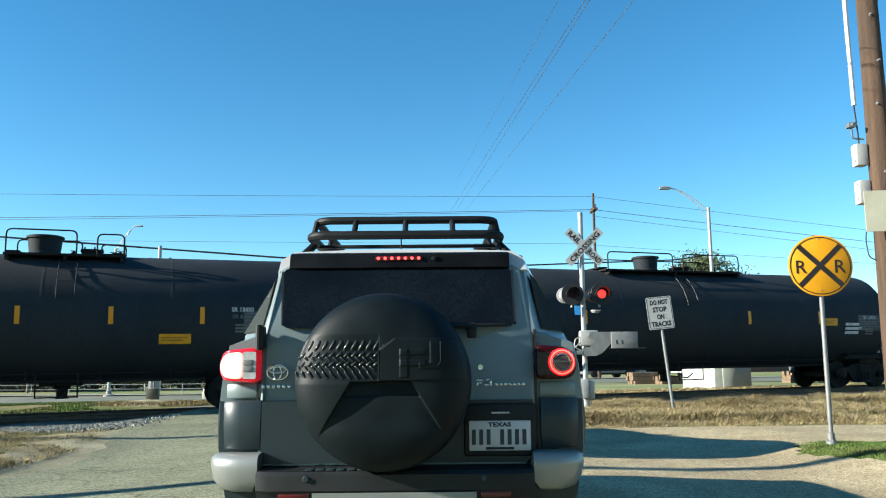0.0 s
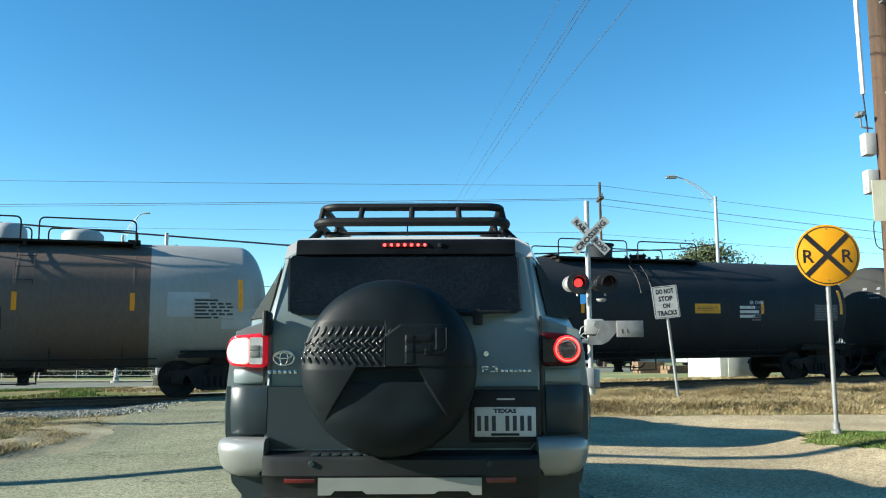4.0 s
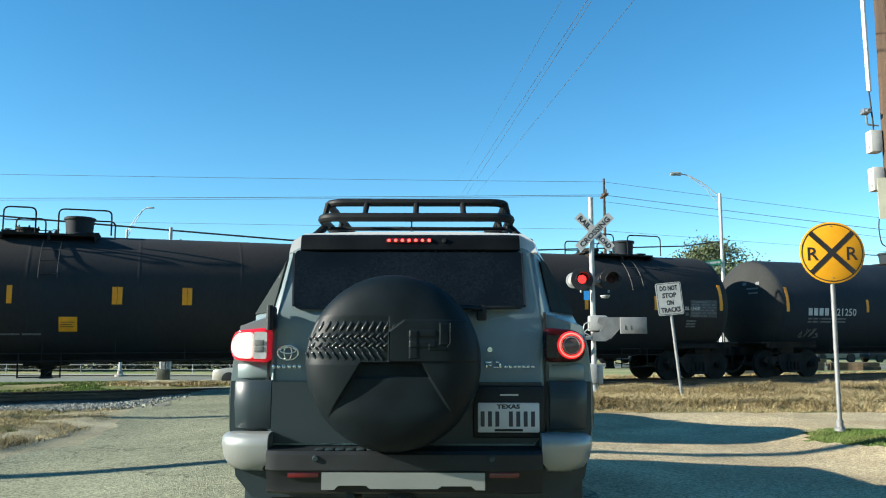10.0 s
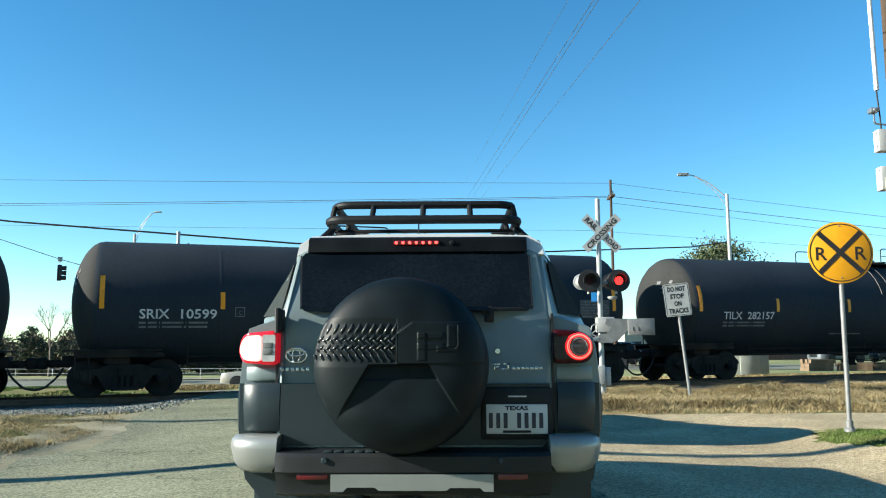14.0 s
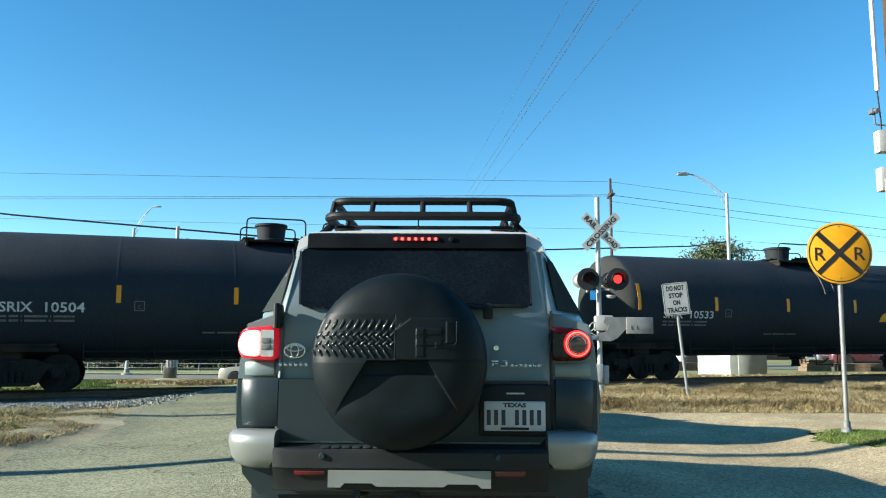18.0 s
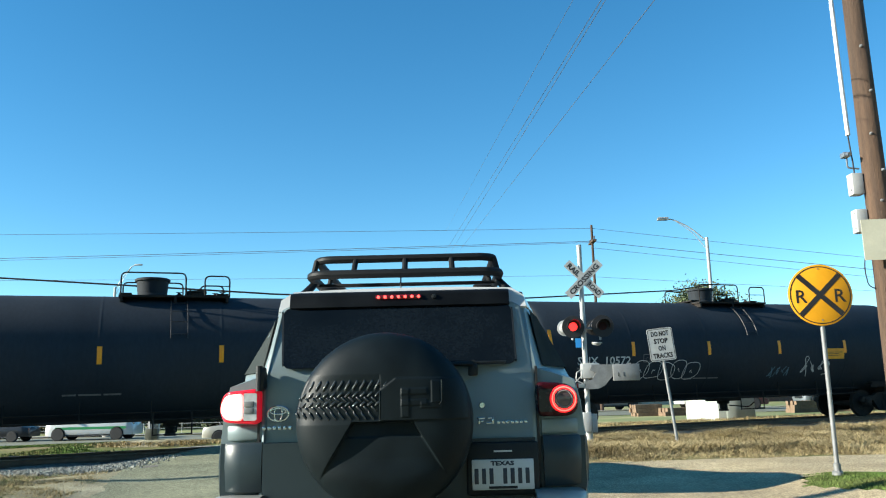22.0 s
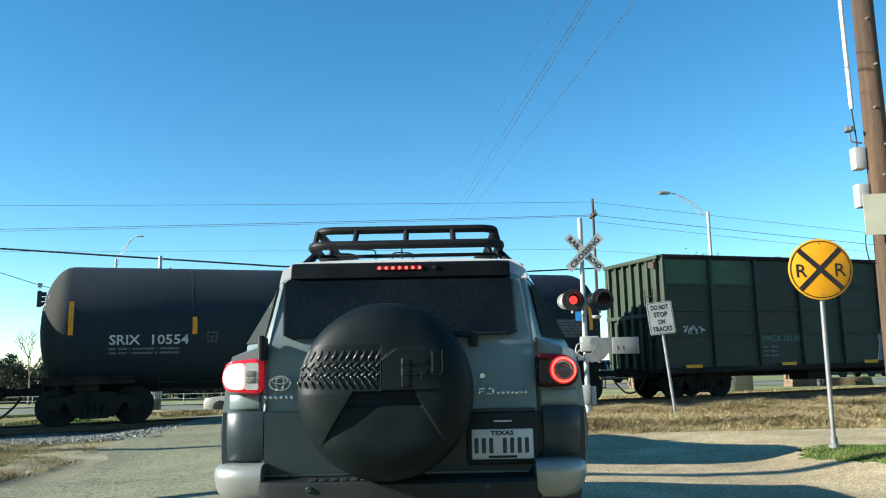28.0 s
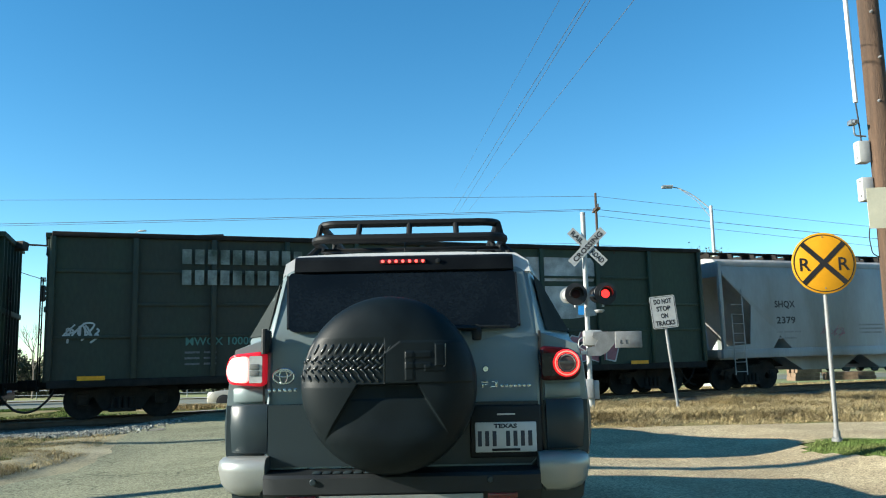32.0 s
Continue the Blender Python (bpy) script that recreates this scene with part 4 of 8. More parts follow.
def bubbles(parent, x, h, width, height, material, rng, place, n=5):
    """Sprayed outlines of fat rounded shapes that overlap, each with a slit, no letters."""
    w = width / n
    for k in range(n):
        bm = bmesh.new()
        cx, cz = x + w * (k + 0.5), h + height * (0.5 + rng.uniform(-0.04, 0.06))
        a1, a2, p1, p2 = rng.uniform(0.05, 0.11), rng.uniform(0.03, 0.07), rng.uniform(0, 6.28), rng.uniform(0, 6.28)
        loop = []
        for i in range(31):
            q = 2 * math.pi * i / 30
            r = 1 + a1 * math.sin(2 * q + p1) + a2 * math.sin(3 * q + p2)
            c_, s_ = math.cos(q), math.sin(q)
            u, v = r * math.copysign(abs(c_) ** 0.75, c_), r * math.copysign(abs(s_) ** 0.75, s_)
            loop.append((cx + 0.60 * w * u + 0.10 * height * v, cz + 0.46 * height * v))
        stroke(bm, loop, 0.016, place)
        lean = rng.uniform(-0.3, 0.3)
        stroke(bm, [(cx + w * (-0.16 + 0.32 * i / 6) * (0.5 + abs(lean)), cz + height * (0.10 * math.sin(i * 0.9) + lean * (i / 6 - 0.5) - 0.05)) for i in range(7)], 0.014, place)
        part("graffiti", bm, material, parent, smooth=None)


def throwup(parent, x, z, count, w, h, fill, line, rng, place, bubble=True):
    """Sprayed block shapes: slanted angular blocks with slits, or tangled outlines, no letters."""
    for k in range(count):
        bm = bmesh.new()
        cx, cz = x + w * (k + 0.5), z + h * 0.5
        if fill:
            lean, top, bite = rng.uniform(0.05, 0.28), rng.uniform(0.36, 0.52), rng.uniform(0.05, 0.25)
            side = rng.choice((-1, 1))
            shape = [(-0.48, -0.5), (-0.10, -0.46), (-0.06, -bite), (0.12, -bite), (0.16, -0.5), (0.5, -0.44), (0.46, 0.02), (0.56, 0.22), (0.50, top), (0.02, 0.5), (-0.06, 0.30), (-0.30, 0.34), (-0.52, 0.12)]
            pts = [(cx + w * (side * u * rng.uniform(0.9, 1.06)) + lean * h * v, cz + h * v * rng.uniform(0.92, 1.06)) for u, v in shape]
            face = bm.faces.new([bm.verts.new(place(px, pz)) for px, pz in pts])
            face.material_index = 1
            bmesh.ops.triangulate(bm, faces=[face])
            stroke(bm, pts + pts[:2], 0.045, place, 0.003, 0)
            for _ in range(2):
                u, v, q = rng.uniform(-0.25, 0.2), rng.uniform(-0.05, 0.2), rng.uniform(-0.5, 0.5)
                stroke(bm, [(cx + w * (u - 0.12) + lean * h * v, cz + h * (v - 0.1 * q)), (cx + w * (u + 0.16) + lean * h * v, cz + h * (v + 0.1 * q))], 0.10 * h, place, 0.005, 2)
        else:
            for off in range(2):
                stroke(bm, glyph_path(rng, cx + off * 0.04, cz, w * 0.95, h * rng.uniform(0.8, 1.0), 6), 0.032, place, 0.002 * off, 0)
        part("graffiti", bm, [line, fill or line, M_LETTER_DARK], parent, "sprayed block graffiti with pale outlines", smooth=None)


def bars_mark(car, x, h, height, material, count=4, step=None):
    """A company mark as plain blocks of its letters' size."""
    step = step or height * 0.95
    for k in range(count):
        bm = bmesh.new()
        u = x + k * step
        bm.faces.new([bm.verts.new(on_tank(a, b)) for a, b in ((u, h), (u + step * 0.72, h), (u + step * 0.72, h + height), (u, h + height))])
        part("mark_block", bm, material, car, smooth=None)
    return x + count * step + height * 0.4


def tank_car(S, L, a, b, owner, number, paint="black_tank_paint", dome=0.5, style="a", extras=(), label="", stripes=6, strips=None, band=None, seed=0, back=0.0, flip=False):
    """One tank wagon of length L between couplers, whose leading end stands at S when the clip starts; a, b: its end strips."""
    rng = random.Random(seed)
    car = thing("tank_wagon", Matrix(), label or "black tank wagon with yellow reflective strips and white stencilling", "railway wagon", "wagons of the freight train")
    CARS.append((car, S))
    TL, x0 = b - a + 1.6, a - 0.8
    part("tank", tank_mesh(round(TL, 2), paint, band), None, car, at=Matrix.Translation((x0, 0, 0)))
    for f in (0, 1):
        m = Matrix.Translation((a + 0.3 if f == 0 else b - 0.3, 0, 0)) @ (Matrix.Rotation(math.pi, 4, "Z") if f else Matrix())
        part("end_platform", strap_mesh(), None, car, at=m)
        part("end_railing", grab_mesh(), None, car, at=m)
    trucks(car, (a + 0.56, b - 0.56), S)
    ends(car, L)
    mid = a - 1.1 + L * dome - (0.4 if style == "a" else 0.0)
    half = {"a": 1.35, "b": 2.6, "c": 1.1}[style]
    part("top_platform", platform_mesh(half), None, car, at=Matrix.Translation((mid, 0, 0)))
    if style == "a":
        rails(car, 1.55, 0.58, mid - (0.25 if flip else 1.3))
        rails(car, 0.62, 0.52, mid + (-1.34 if flip else 0.72))
        part("valve_housing", manway_mesh(0.42, 0.50), None, car, at=Matrix.Translation((mid + (0.55 if flip else -0.55), 0, 0)))
        fittings(car, mid + (-0.55 if flip else 0.55))
    elif style == "b":
        rails(car, 2.4, 0.55, mid - 2.5)
        rails(car, 2.2, 0.55, mid + 0.3)
        part("valve_housing", (white_dome_mesh if paint == "white_tank_paint" else manway_mesh)(0.42, 0.50), None, car, at=Matrix.Translation((mid - 0.5, 0, 0)))
        if paint == "white_tank_paint":
            part("valve_housing", white_dome_mesh(0.5, 0.4), None, car, at=Matrix.Translation((mid + 1.2, 0, 0)))
        else:
            fittings(car, mid + 0.9)
    else:
        rails(car, 0.7, 0.62, mid - 1.0)
        rails(car, 1.2, 0.62, mid + 0.2)
        part("valve_housing", manway_mesh(0.36, 0.5), None, car, at=Matrix.Translation((mid + 0.6, 0, 0)))
        fittings(car, mid - 0.6)
    part("side_ladder", ladder_mesh(), None, car, at=Matrix.Translation((mid + 0.1, 0, 0)))
    for row, width in enumerate((0.62, 0.42, 0.34)):     # small stencilling on the leading head
        bm = bmesh.new()
        y0, z0, tall = -0.95, 3.05 - 0.15 * row, 0.10 if row == 0 else 0.05
        quad = []
        for y, z in ((y0, z0), (y0, z0 + tall), (y0 + width, z0 + tall), (y0 + width, z0)):
            r = math.hypot(y, z - Z_TANK) / R_TANK
            quad.append(bm.verts.new((x0 - 0.012 + 0.74 * (1 - math.sqrt(1 - r * r)), y, z)))
        bm.faces.new(quad)
        part("stencil_line", bm, M_LETTER_DIM, car, smooth=None)
    part("bottom_outlet", outlet_mesh(), None, car, at=Matrix.Translation((mid, 0, 0)))
    part("brake_pipe", pipe_mesh(round(b - a - 4.0, 1)), None, car, at=Matrix.Translation((a + 2.0, 0, 0)))
    # strips: a tall one near each head, short ones between
    spots = [a + d for d in strips] if strips else [a + (b - a) * k / (stripes - 1) for k in range(stripes)]
    for k, x in enumerate(spots):
        tall = 0.80 if k in (0, len(spots) - 1) else 0.42
        part("reflective_strip", stripe_mesh(tall), None, car, at=Matrix.Translation((x, 0, 0)))
    ink = M_LETTER_DARK if paint == "white_tank_paint" else M_LETTER
    dim = M_LETTER_DARK if paint == "white_tank_paint" else M_LETTER_DIM
    tx, th = a + 0.84 - back, (1.91 if owner else 2.02)
    if owner == "":
        end = bars_mark(car, tx, th, 0.24, ink)
        lettering("reporting_mark", number, 0.24, lambda u, v: on_tank(end + u, th + v), ink, car, "", 1.02, 0.004)
    else:
        lettering("reporting_mark", owner, 0.23, lambda u, v: on_tank(tx + u, th + v), ink, car, "", 0.70, 0.005)
        lettering("reporting_mark", number, 0.23, lambda u, v: on_tank(tx + 0.9 + u, th + v), ink, car, "", 0.92 if len(number) < 6 else 1.05, 0.005)
    bars(car, tx, th - 0.13, [[0.16, 0.2, 0.02, 0.5, 0.02, 0.45], [0.16, 0.2, 0.02, 0.46, 0.06, 0.45]], dim, 0.05, 0.05)
    record = part("test_record", patch(b - 1.14, b - 0.16, 1.93, 2.46), M_RECORD if dim is M_LETTER_DIM else M_TANK_WHITE, car, "grey stencilled test record")
    bars(record, b - 1.10, 2.38, [[0.55], [0.3, 0.14, 0.14, 0.14], [0.34, 0.14, 0.14, 0.14], [0.26, 0.14, 0.14, 0.14], [0.34, 0.14, 0.14, 0.14], [0.4, 0.12]], dim, 0.045, 0.04)
    bars(car, L * 0.5 - 2.2, 1.42, [[0.3, 0.5, 0.4]], dim, 0.04, 0.04)
    for e in extras:
        kind, *rest = e
        rest[0] += a - 1.4
        if kind == "panel":                       # yellow information panel
            x, h, w, t = rest
            p = part("warning_panel", patch(x, x + w, h, h + t), M_PANEL_Y, car, "yellow warning panel")
            bars(p, x + 0.08 * w, h + t * 0.62, [[w * 0.8], [w * 0.62], [w * 0.7]], M_LETTER_DARK, t * 0.045, t * 0.11)
        elif kind == "half":                      # half-round yellow panel
            x, h, w, t = rest
            bm = bmesh.new()
            bm.faces.new([bm.verts.new(on_tank(x + w / 2 + w / 2 * math.cos(a), h + t * math.sin(a), 0.01)) for a in [math.pi * k / 12 for k in range(13)]])
            p = part("warning_panel", bm, M_PANEL_Y, car, "half-round yellow panel", smooth=None)
            bars(p, x + 0.25 * w, h + t * 0.45, [[w * 0.5], [w * 0.5]], M_LETTER_DARK, t * 0.12, t * 0.1)
        elif kind == "placard":
            x, h = rest
            bm = bmesh.new()
            bm.faces.new([bm.verts.new(on_tank(x + dx, h + dz, 0.012)) for dx, dz in ((0, -0.17), (0.17, 0), (0, 0.17), (-0.17, 0))])
            p = part("placard", bm, M_GRAF_P, car, "diamond-shaped hazard placard", smooth=None)
            bm = bmesh.new()
            bm.faces.new([bm.verts.new(on_tank(x + dx, h + dz, 0.016)) for dx, dz in ((-0.1, -0.035), (0.1, -0.035), (0.1, 0.035), (-0.1, 0.035))])
            part("placard_bar", bm, M_LETTER, p, smooth=None)
        elif kind == "whitelines":
            x, h = rest
            bars(car, x, h, [[0.6], [0.75], [0.6]], M_LETTER, 0.09, 0.05, "white_patch")
        elif kind == "sr":
            x, h = rest
            lettering("inspection_mark", "SR 13450", 0.11, lambda u, v: on_tank(x + u, h + v), M_LETTER, car, "", 0.55, 0.003)
            lettering("inspection_mark", "SR 8754", 0.10, lambda u, v: on_tank(x + 0.02 + u, h - 0.17 + v), M_LETTER_DIM, car, "", 0.48, 0.002)
            bars(car, x + 0.1, h - 0.36, [[0.35], [0.35], [0.35]], M_LETTER_DIM, 0.05, 0.03)
        elif kind == "c":
            x, h = rest
            bm = bmesh.new()
            for q0, q1, q2, q3 in ((0, 0.24, 0, 0.02), (0, 0.24, 0.22, 0.24), (0, 0.02, 0, 0.24), (0.22, 0.24, 0, 0.24)):
                bm.faces.new([bm.verts.new(on_tank(x + u, h + v)) for u, v in ((q0, q2), (q1, q2), (q1, q3), (q0, q3))])
            part("class_square", bm, M_LETTER_DIM, car, smooth=None)
            lettering("class_letter", "C", 0.1, lambda u, v: on_tank(x + 0.075 + u, h + 0.05 + v), M_LETTER_DIM, car)
        elif kind == "scrawl":
            x, h, w, t, m = rest
            scrawl(car, x, h, w, t, m, rng, lambda u, v: on_tank(u, v), n=max(4, int(w / 0.42)), thick=0.03)
        elif kind == "bubbles":
            x, h, w, t, m = rest
            bubbles(car, x, h, w, t, m, rng, on_tank)
        elif kind == "patch":
            x, h, w, t, m = rest
            part("repaint_patch", patch(x, x + w, h, h + t), m, car)
    return car


def gondola(S, L, seed, number, extras=(), label=""):
    """A high-sided ribbed wagon with a ragged load above its rim."""
    rng = random.Random(seed)
    car = thing("gondola_wagon", Matrix(), label or "high-sided dark green gondola wagon with rust, ribs and graffiti", "railway wagon", "wagons of the freight train")
    CARS.append((car, S))
    x0, x1, w, zb, zt = 0.60, L - 0.60, 1.55, 0.92, 4.34
    n = 10
    step = (x1 - x0) / n
    for sy in (-1, 1):
        bm = bmesh.new()
        box(bm, x0, x1, sy * w - 0.02, sy * w + 0.02, zb, zt)
        side = part("side_sheet", bm, M_GOND, car)
        bm = bmesh.new()
        box(bm, x0 - 0.03, x1 + 0.03, sy * w - 0.11, sy * w + 0.11, zt, zt + 0.12, 0.015)
        box(bm, x0 - 0.03, x1 + 0.03, sy * w - 0.09, sy * w + 0.09, zb - 0.14, zb + 0.04, 0.01)
        part("side_rim", bm, M_UNDER, side)
        for k in range(n + 1):
            bm = bmesh.new()
            x = x0 + k * step
            box(bm, x - 0.06, x + 0.06, sy * (w + 0.065) - 0.055, sy * (w + 0.065) + 0.055, zb + 0.04, zt, 0.012)
            part("side_post", bm, M_GOND, side)
        for z in (1.95, 2.72, 3.52):
            for k in range(n):
                if rng.random() < 0.85:
                    bm = bmesh.new()
                    box(bm, x0 + k * step + 0.062, x0 + (k + 1) * step - 0.062, sy * (w + 0.04) - 0.025, sy * (w + 0.04) + 0.025, z - 0.035, z + 0.035, 0.008)
                    part("side_rail", bm, M_GOND, side)
    for x, f in ((x0, -1), (x1, 1)):
        bm = bmesh.new()
        box(bm, x - 0.02, x + 0.02, -w + 0.02, w - 0.02, zb, zt)
        endp = part("end_sheet", bm, M_GOND, car)
        for k in range(7):
            bm = bmesh.new()
            y = -w + 0.2 + k * (2 * w - 0.4) / 6
            box(bm, x + f * 0.08 - 0.06, x + f * 0.08 + 0.06, y - 0.05, y + 0.05, zb, zt, 0.01)
            part("end_post", bm, M_GOND, endp)
        bm = bmesh.new()
        box(bm, x + f * 0.08 - 0.1, x + f * 0.08 + 0.1, -w, w, zt - 0.02, zt + 0.10, 0.01)
        box(bm, x + f * 0.08 - 0.08, x + f * 0.08 + 0.08, -w, w, 2.55, 2.68, 0.01)
        part("end_beam", bm, M_GOND, endp)
        bm = bmesh.new()
        for y in (-1.35, -0.95):
            rod(bm, (x + f * 0.26, y, 0.7), (x + f * 0.26, y, 3.4), 0.016, n=6)
        for k in range(8):
            rod(bm, (x + f * 0.26, -1.35, 0.8 + k * 0.34), (x + f * 0.26, -0.95, 0.8 + k * 0.34), 0.012, n=6)
        part("end_ladder", bm, M_UNDER, endp)
    bm = bmesh.new()
    box(bm, x0, x1, -1.5, 1.5, zb - 0.1, zb, 0.0)
    box(bm, x0 - 0.1, x1 + 0.1, -0.3, 0.3, 0.62, zb - 0.1, 0.02)
    for x in (L * 0.36, L * 0.62):
        box(bm, x - 0.5, x + 0.5, -1.3, -0.4, 0.45, 0.8, 0.04)
    part("floor_and_sill", bm, M_UNDER, car)
    # the load: a lumpy heap of scrap sleepers
    bm = bmesh.new()
    for k in range(46):
        x = rng.uniform(x0 + 0.6, x1 - 0.6)
        m = Matrix.Translation((x, rng.uniform(-1.1, 1.1), zt + rng.uniform(-0.16, 0.10))) @ Euler((rng.uniform(-0.2, 0.2), rng.uniform(-0.08, 0.08), rng.uniform(-0.5, 0.5))).to_matrix().to_4x4()
        box(bm, -1.2, 1.2, -0.12, 0.12, -0.1, 0.1, 0.0, m)
    box(bm, x0 + 0.05, x1 - 0.05, -1.45, 1.45, zt - 0.5, zt - 0.25)
    part("load", bm, M_TIE, car)
    trucks(car, (2.2, L - 2.2), S)
    ends(car, L)
    flat = lambda u, v: Vector((u, -w - 0.0245, v))
    proud = lambda u, v: Vector((u, -w - 0.03, v))
    for kind, *rest in extras:
        if kind == "patch":                       # a repainted field between two posts
            k0, k1, z0, z1, m = rest
            for k in range(k0, k1):
                bm = bmesh.new()
                box(bm, x0 + k * step + 0.064, x0 + (k + 1) * step - 0.064, -w - 0.0235, -w - 0.018, z0, z1)
                part("repaint_patch", bm, m, car)
        elif kind == "blocks":                    # faded company lettering as plain blocks
            x, z, t, count, m = rest
            for k in range(count):
                bm = bmesh.new()
                u = x + k * 0.305
                bm.faces.new([bm.verts.new(Vector((a, -w - 0.13, b))) for a, b in ((u, z), (u + 0.22, z), (u + 0.22, z + t), (u, z + t))])
                part("lettering_block", bm, m, car, smooth=None)
        elif kind == "logo":                      # large faded white emblem as plain shapes
            x, z = rest
            bm = bmesh.new()
            for pts in ([(0, 0), (0.25, 0.95), (2.9, 0.95), (3.0, 0.5), (2.8, 0.1), (2.0, 0)], [(0.35, 1.1), (0.5, 1.8), (2.7, 1.8), (2.9, 1.5), (2.75, 1.1)]):
                bm.faces.new([bm.verts.new(flat(x + u, z + v)) for u, v in pts])
            part("emblem", bm, mat("faded_white_emblem", (0.40, 0.41, 0.40), 0.75, vary=0.35, scale=2.5, bump=0.02, tint=(0.09, 0.10, 0.09), dirt=0.2), car, "faded white emblem", smooth=None)
        elif kind == "scrawl":
            x, z, ww, t, m = rest
            scrawl(car, x, z, ww, t, m, rng, proud, n=max(4, int(ww / 0.45)), thick=0.05)
        elif kind == "throw":
            x, z, count, ww, t, fill, line, bub = rest
            throwup(car, x, z, count, ww, t, fill, line, rng, proud, bub)
        elif kind == "num":
            x, z, m = rest
            lettering("reporting_mark", number, 0.2, lambda u, v: proud(x + u, z + v), m, car, "", None, 0.004)
            for r in range(3):
                bm = bmesh.new()
                for c, ln in ((0, 0.35), (0.45, 0.3)):
                    bm.faces.new([bm.verts.new(proud(x + a, z - 0.2 - r * 0.14 + b)) for a, b in ((c, 0), (c + ln, 0), (c + ln, 0.05), (c, 0.05))])
                part("stencil_line", bm, M_LETTER_DIM, car, smooth=None)
    for k in (0.5, 2.6, 4.6, 6.6, 8.7):
        bm = bmesh.new()
        x = x0 + k * step
        box(bm, x - 0.30, x + 0.30, -w - 0.105, -w - 0.092, zb + 0.02, zb + 0.12)
        part("reflective_strip", bm, M_PANEL_Y, car)
    return car


def hopper(S, L, label="pale grey covered hopper wagon with black stencilled marks"):
    """A covered hopper: curved body, sloped ends, ladders and a roof walk."""
    car = thing("hopper_wagon", Matrix(), label, "railway wagon", "wagons of the freight train")
    CARS.append((car, S))
    bm = bmesh.new()
    xs = [(1.0, 2.6), (3.6, 0.0), (L - 3.6, 0.0), (L - 1.0, 2.6)]
    half = [(0.9, 1.05), (1.52, 1.28), (1.56, 1.6), (1.56, 3.6), (1.45, 3.95), (1.1, 4.22), (0.5, 4.32), (0.0, 4.34)]
    ring = half + [(-y, z) for y, z in half[-2::-1]]
    st = []
    for x, up in xs:
        st.append([Vector((x, y, max(z, 1.05 + up) if up else z)) for y, z in ring])
    loft(bm, st)
    part("hopper_body", bm, M_HOPPER, car, smooth=30)
    for sy in (-1, 1):
        bm = bmesh.new()
        box(bm, 0.8, L - 0.8, sy * 1.5 - 0.06, sy * 1.5 + 0.06, 1.02, 1.30, 0.02)
        part("side_sill", bm, M_HOPPER, car)
        bm = bmesh.new()
        box(bm, 0.9, L - 0.9, sy * 1.40 - 0.07, sy * 1.40 + 0.07, 3.95, 4.12, 0.02)
        part("roof_rim", bm, M_HOPPER, car)
        for x, f in ((0.9, 1), (L - 0.9, -1)):
            bm = bmesh.new()
            box(bm, x - 0.06, x + 0.06, sy * 1.5 - 0.05, sy * 1.5 + 0.05, 1.25, 3.98, 0.01)
            part("corner_post", bm, M_HOPPER, car)
            bm = bmesh.new()
            plate(bm, [(x, 1.3), (x + f * 1.9, 1.3), (x + f * 2.35, 1.9), (x + f * 2.2, 2.9), (x + f * 1.35, 3.6), (x + f * 1.2, 3.2), (x + f * 1.0, 1.45), (x, 1.4)], 0.03, Matrix.Translation((0, sy * 1.52 - 0.015, 0)))
            part("end_gusset", bm, M_HOPPER, car)
            bm = bmesh.new()
            for dx in (0.28, 0.72):
                rod(bm, (x + f * dx, sy * 1.62, 0.5), (x + f * dx, sy * 1.62, 3.2 if dx > 0.5 else 2.4), 0.018, n=6)
            for k in range(8):
                rod(bm, (x + f * 0.28, sy * 1.62, 0.6 + k * 0.3), (x + f * 0.72, sy * 1.62, 0.6 + k * 0.3), 0.013, n=6)
            part("ladder", bm, M_HOPPER, car)
    for x, f in ((0.75, 1), (L - 0.75, -1)):
        bm = bmesh.new()
        box(bm, x - 0.08, x + 0.08, -1.45, 1.45, 1.05, 1.3, 0.02)
        plate(bm, [(-0.35, 1.3), (0.35, 1.3), (0.2, 2.3), (-0.2, 2.3)], 0.05, Matrix.Translation((x + f * 0.5, 0, 0)) @ Matrix.Rotation(math.pi / 2, 4, "Z"))
        box(bm, x + f * 0.1, x + f * 0.8, -1.3, 1.3, 0.98, 1.05)
        part("end_sill", bm, M_HOPPER, car)
    bm = bmesh.new()
    box(bm, 0.9, L - 0.9, -0.75, -0.35, 4.46, 4.50)
    box(bm, 0.9, L - 0.9, 0.35, 0.75, 4.46, 4.50)
    for k in range(18):
        x = 1.0 + k * (L - 2.0) / 17
        box(bm, x - 0.03, x + 0.03, -1.0, 1.0, 4.30, 4.46)
    rod(bm, (0.9, -0.98, 4.44), (L - 0.9, -0.98, 4.44), 0.02, n=6)
    part("roof_walk", bm, M_UNDER, car)
    bm = bmesh.new()
    box(bm, 0.4, L - 0.4, -0.3, 0.3, 0.7, 1.0, 0.02)
    part("centre_sill", bm, M_UNDER, car)
    for k in range(3):
        bm = bmesh.new()
        x = 3.7 + k * (L - 7.4) / 3
        plate(bm, [(x, 1.04), (x + (L - 7.4) / 3 - 0.1, 1.04), (x + (L - 7.4) / 3 - 0.9, 0.58), (x + 0.8, 0.58)], 1.9, Matrix.Translation((0, -0.95, 0)))
        part("outlet_gate", bm, M_HOPPER, car)
    side = lambda u, v: Vector((u, -1.575, v))
    lettering("reporting_mark", "SHQX", 0.22, lambda u, v: side(2.95 + u, 2.62 + v), M_LETTER_DARK, car, "", 0.84, 0.006)
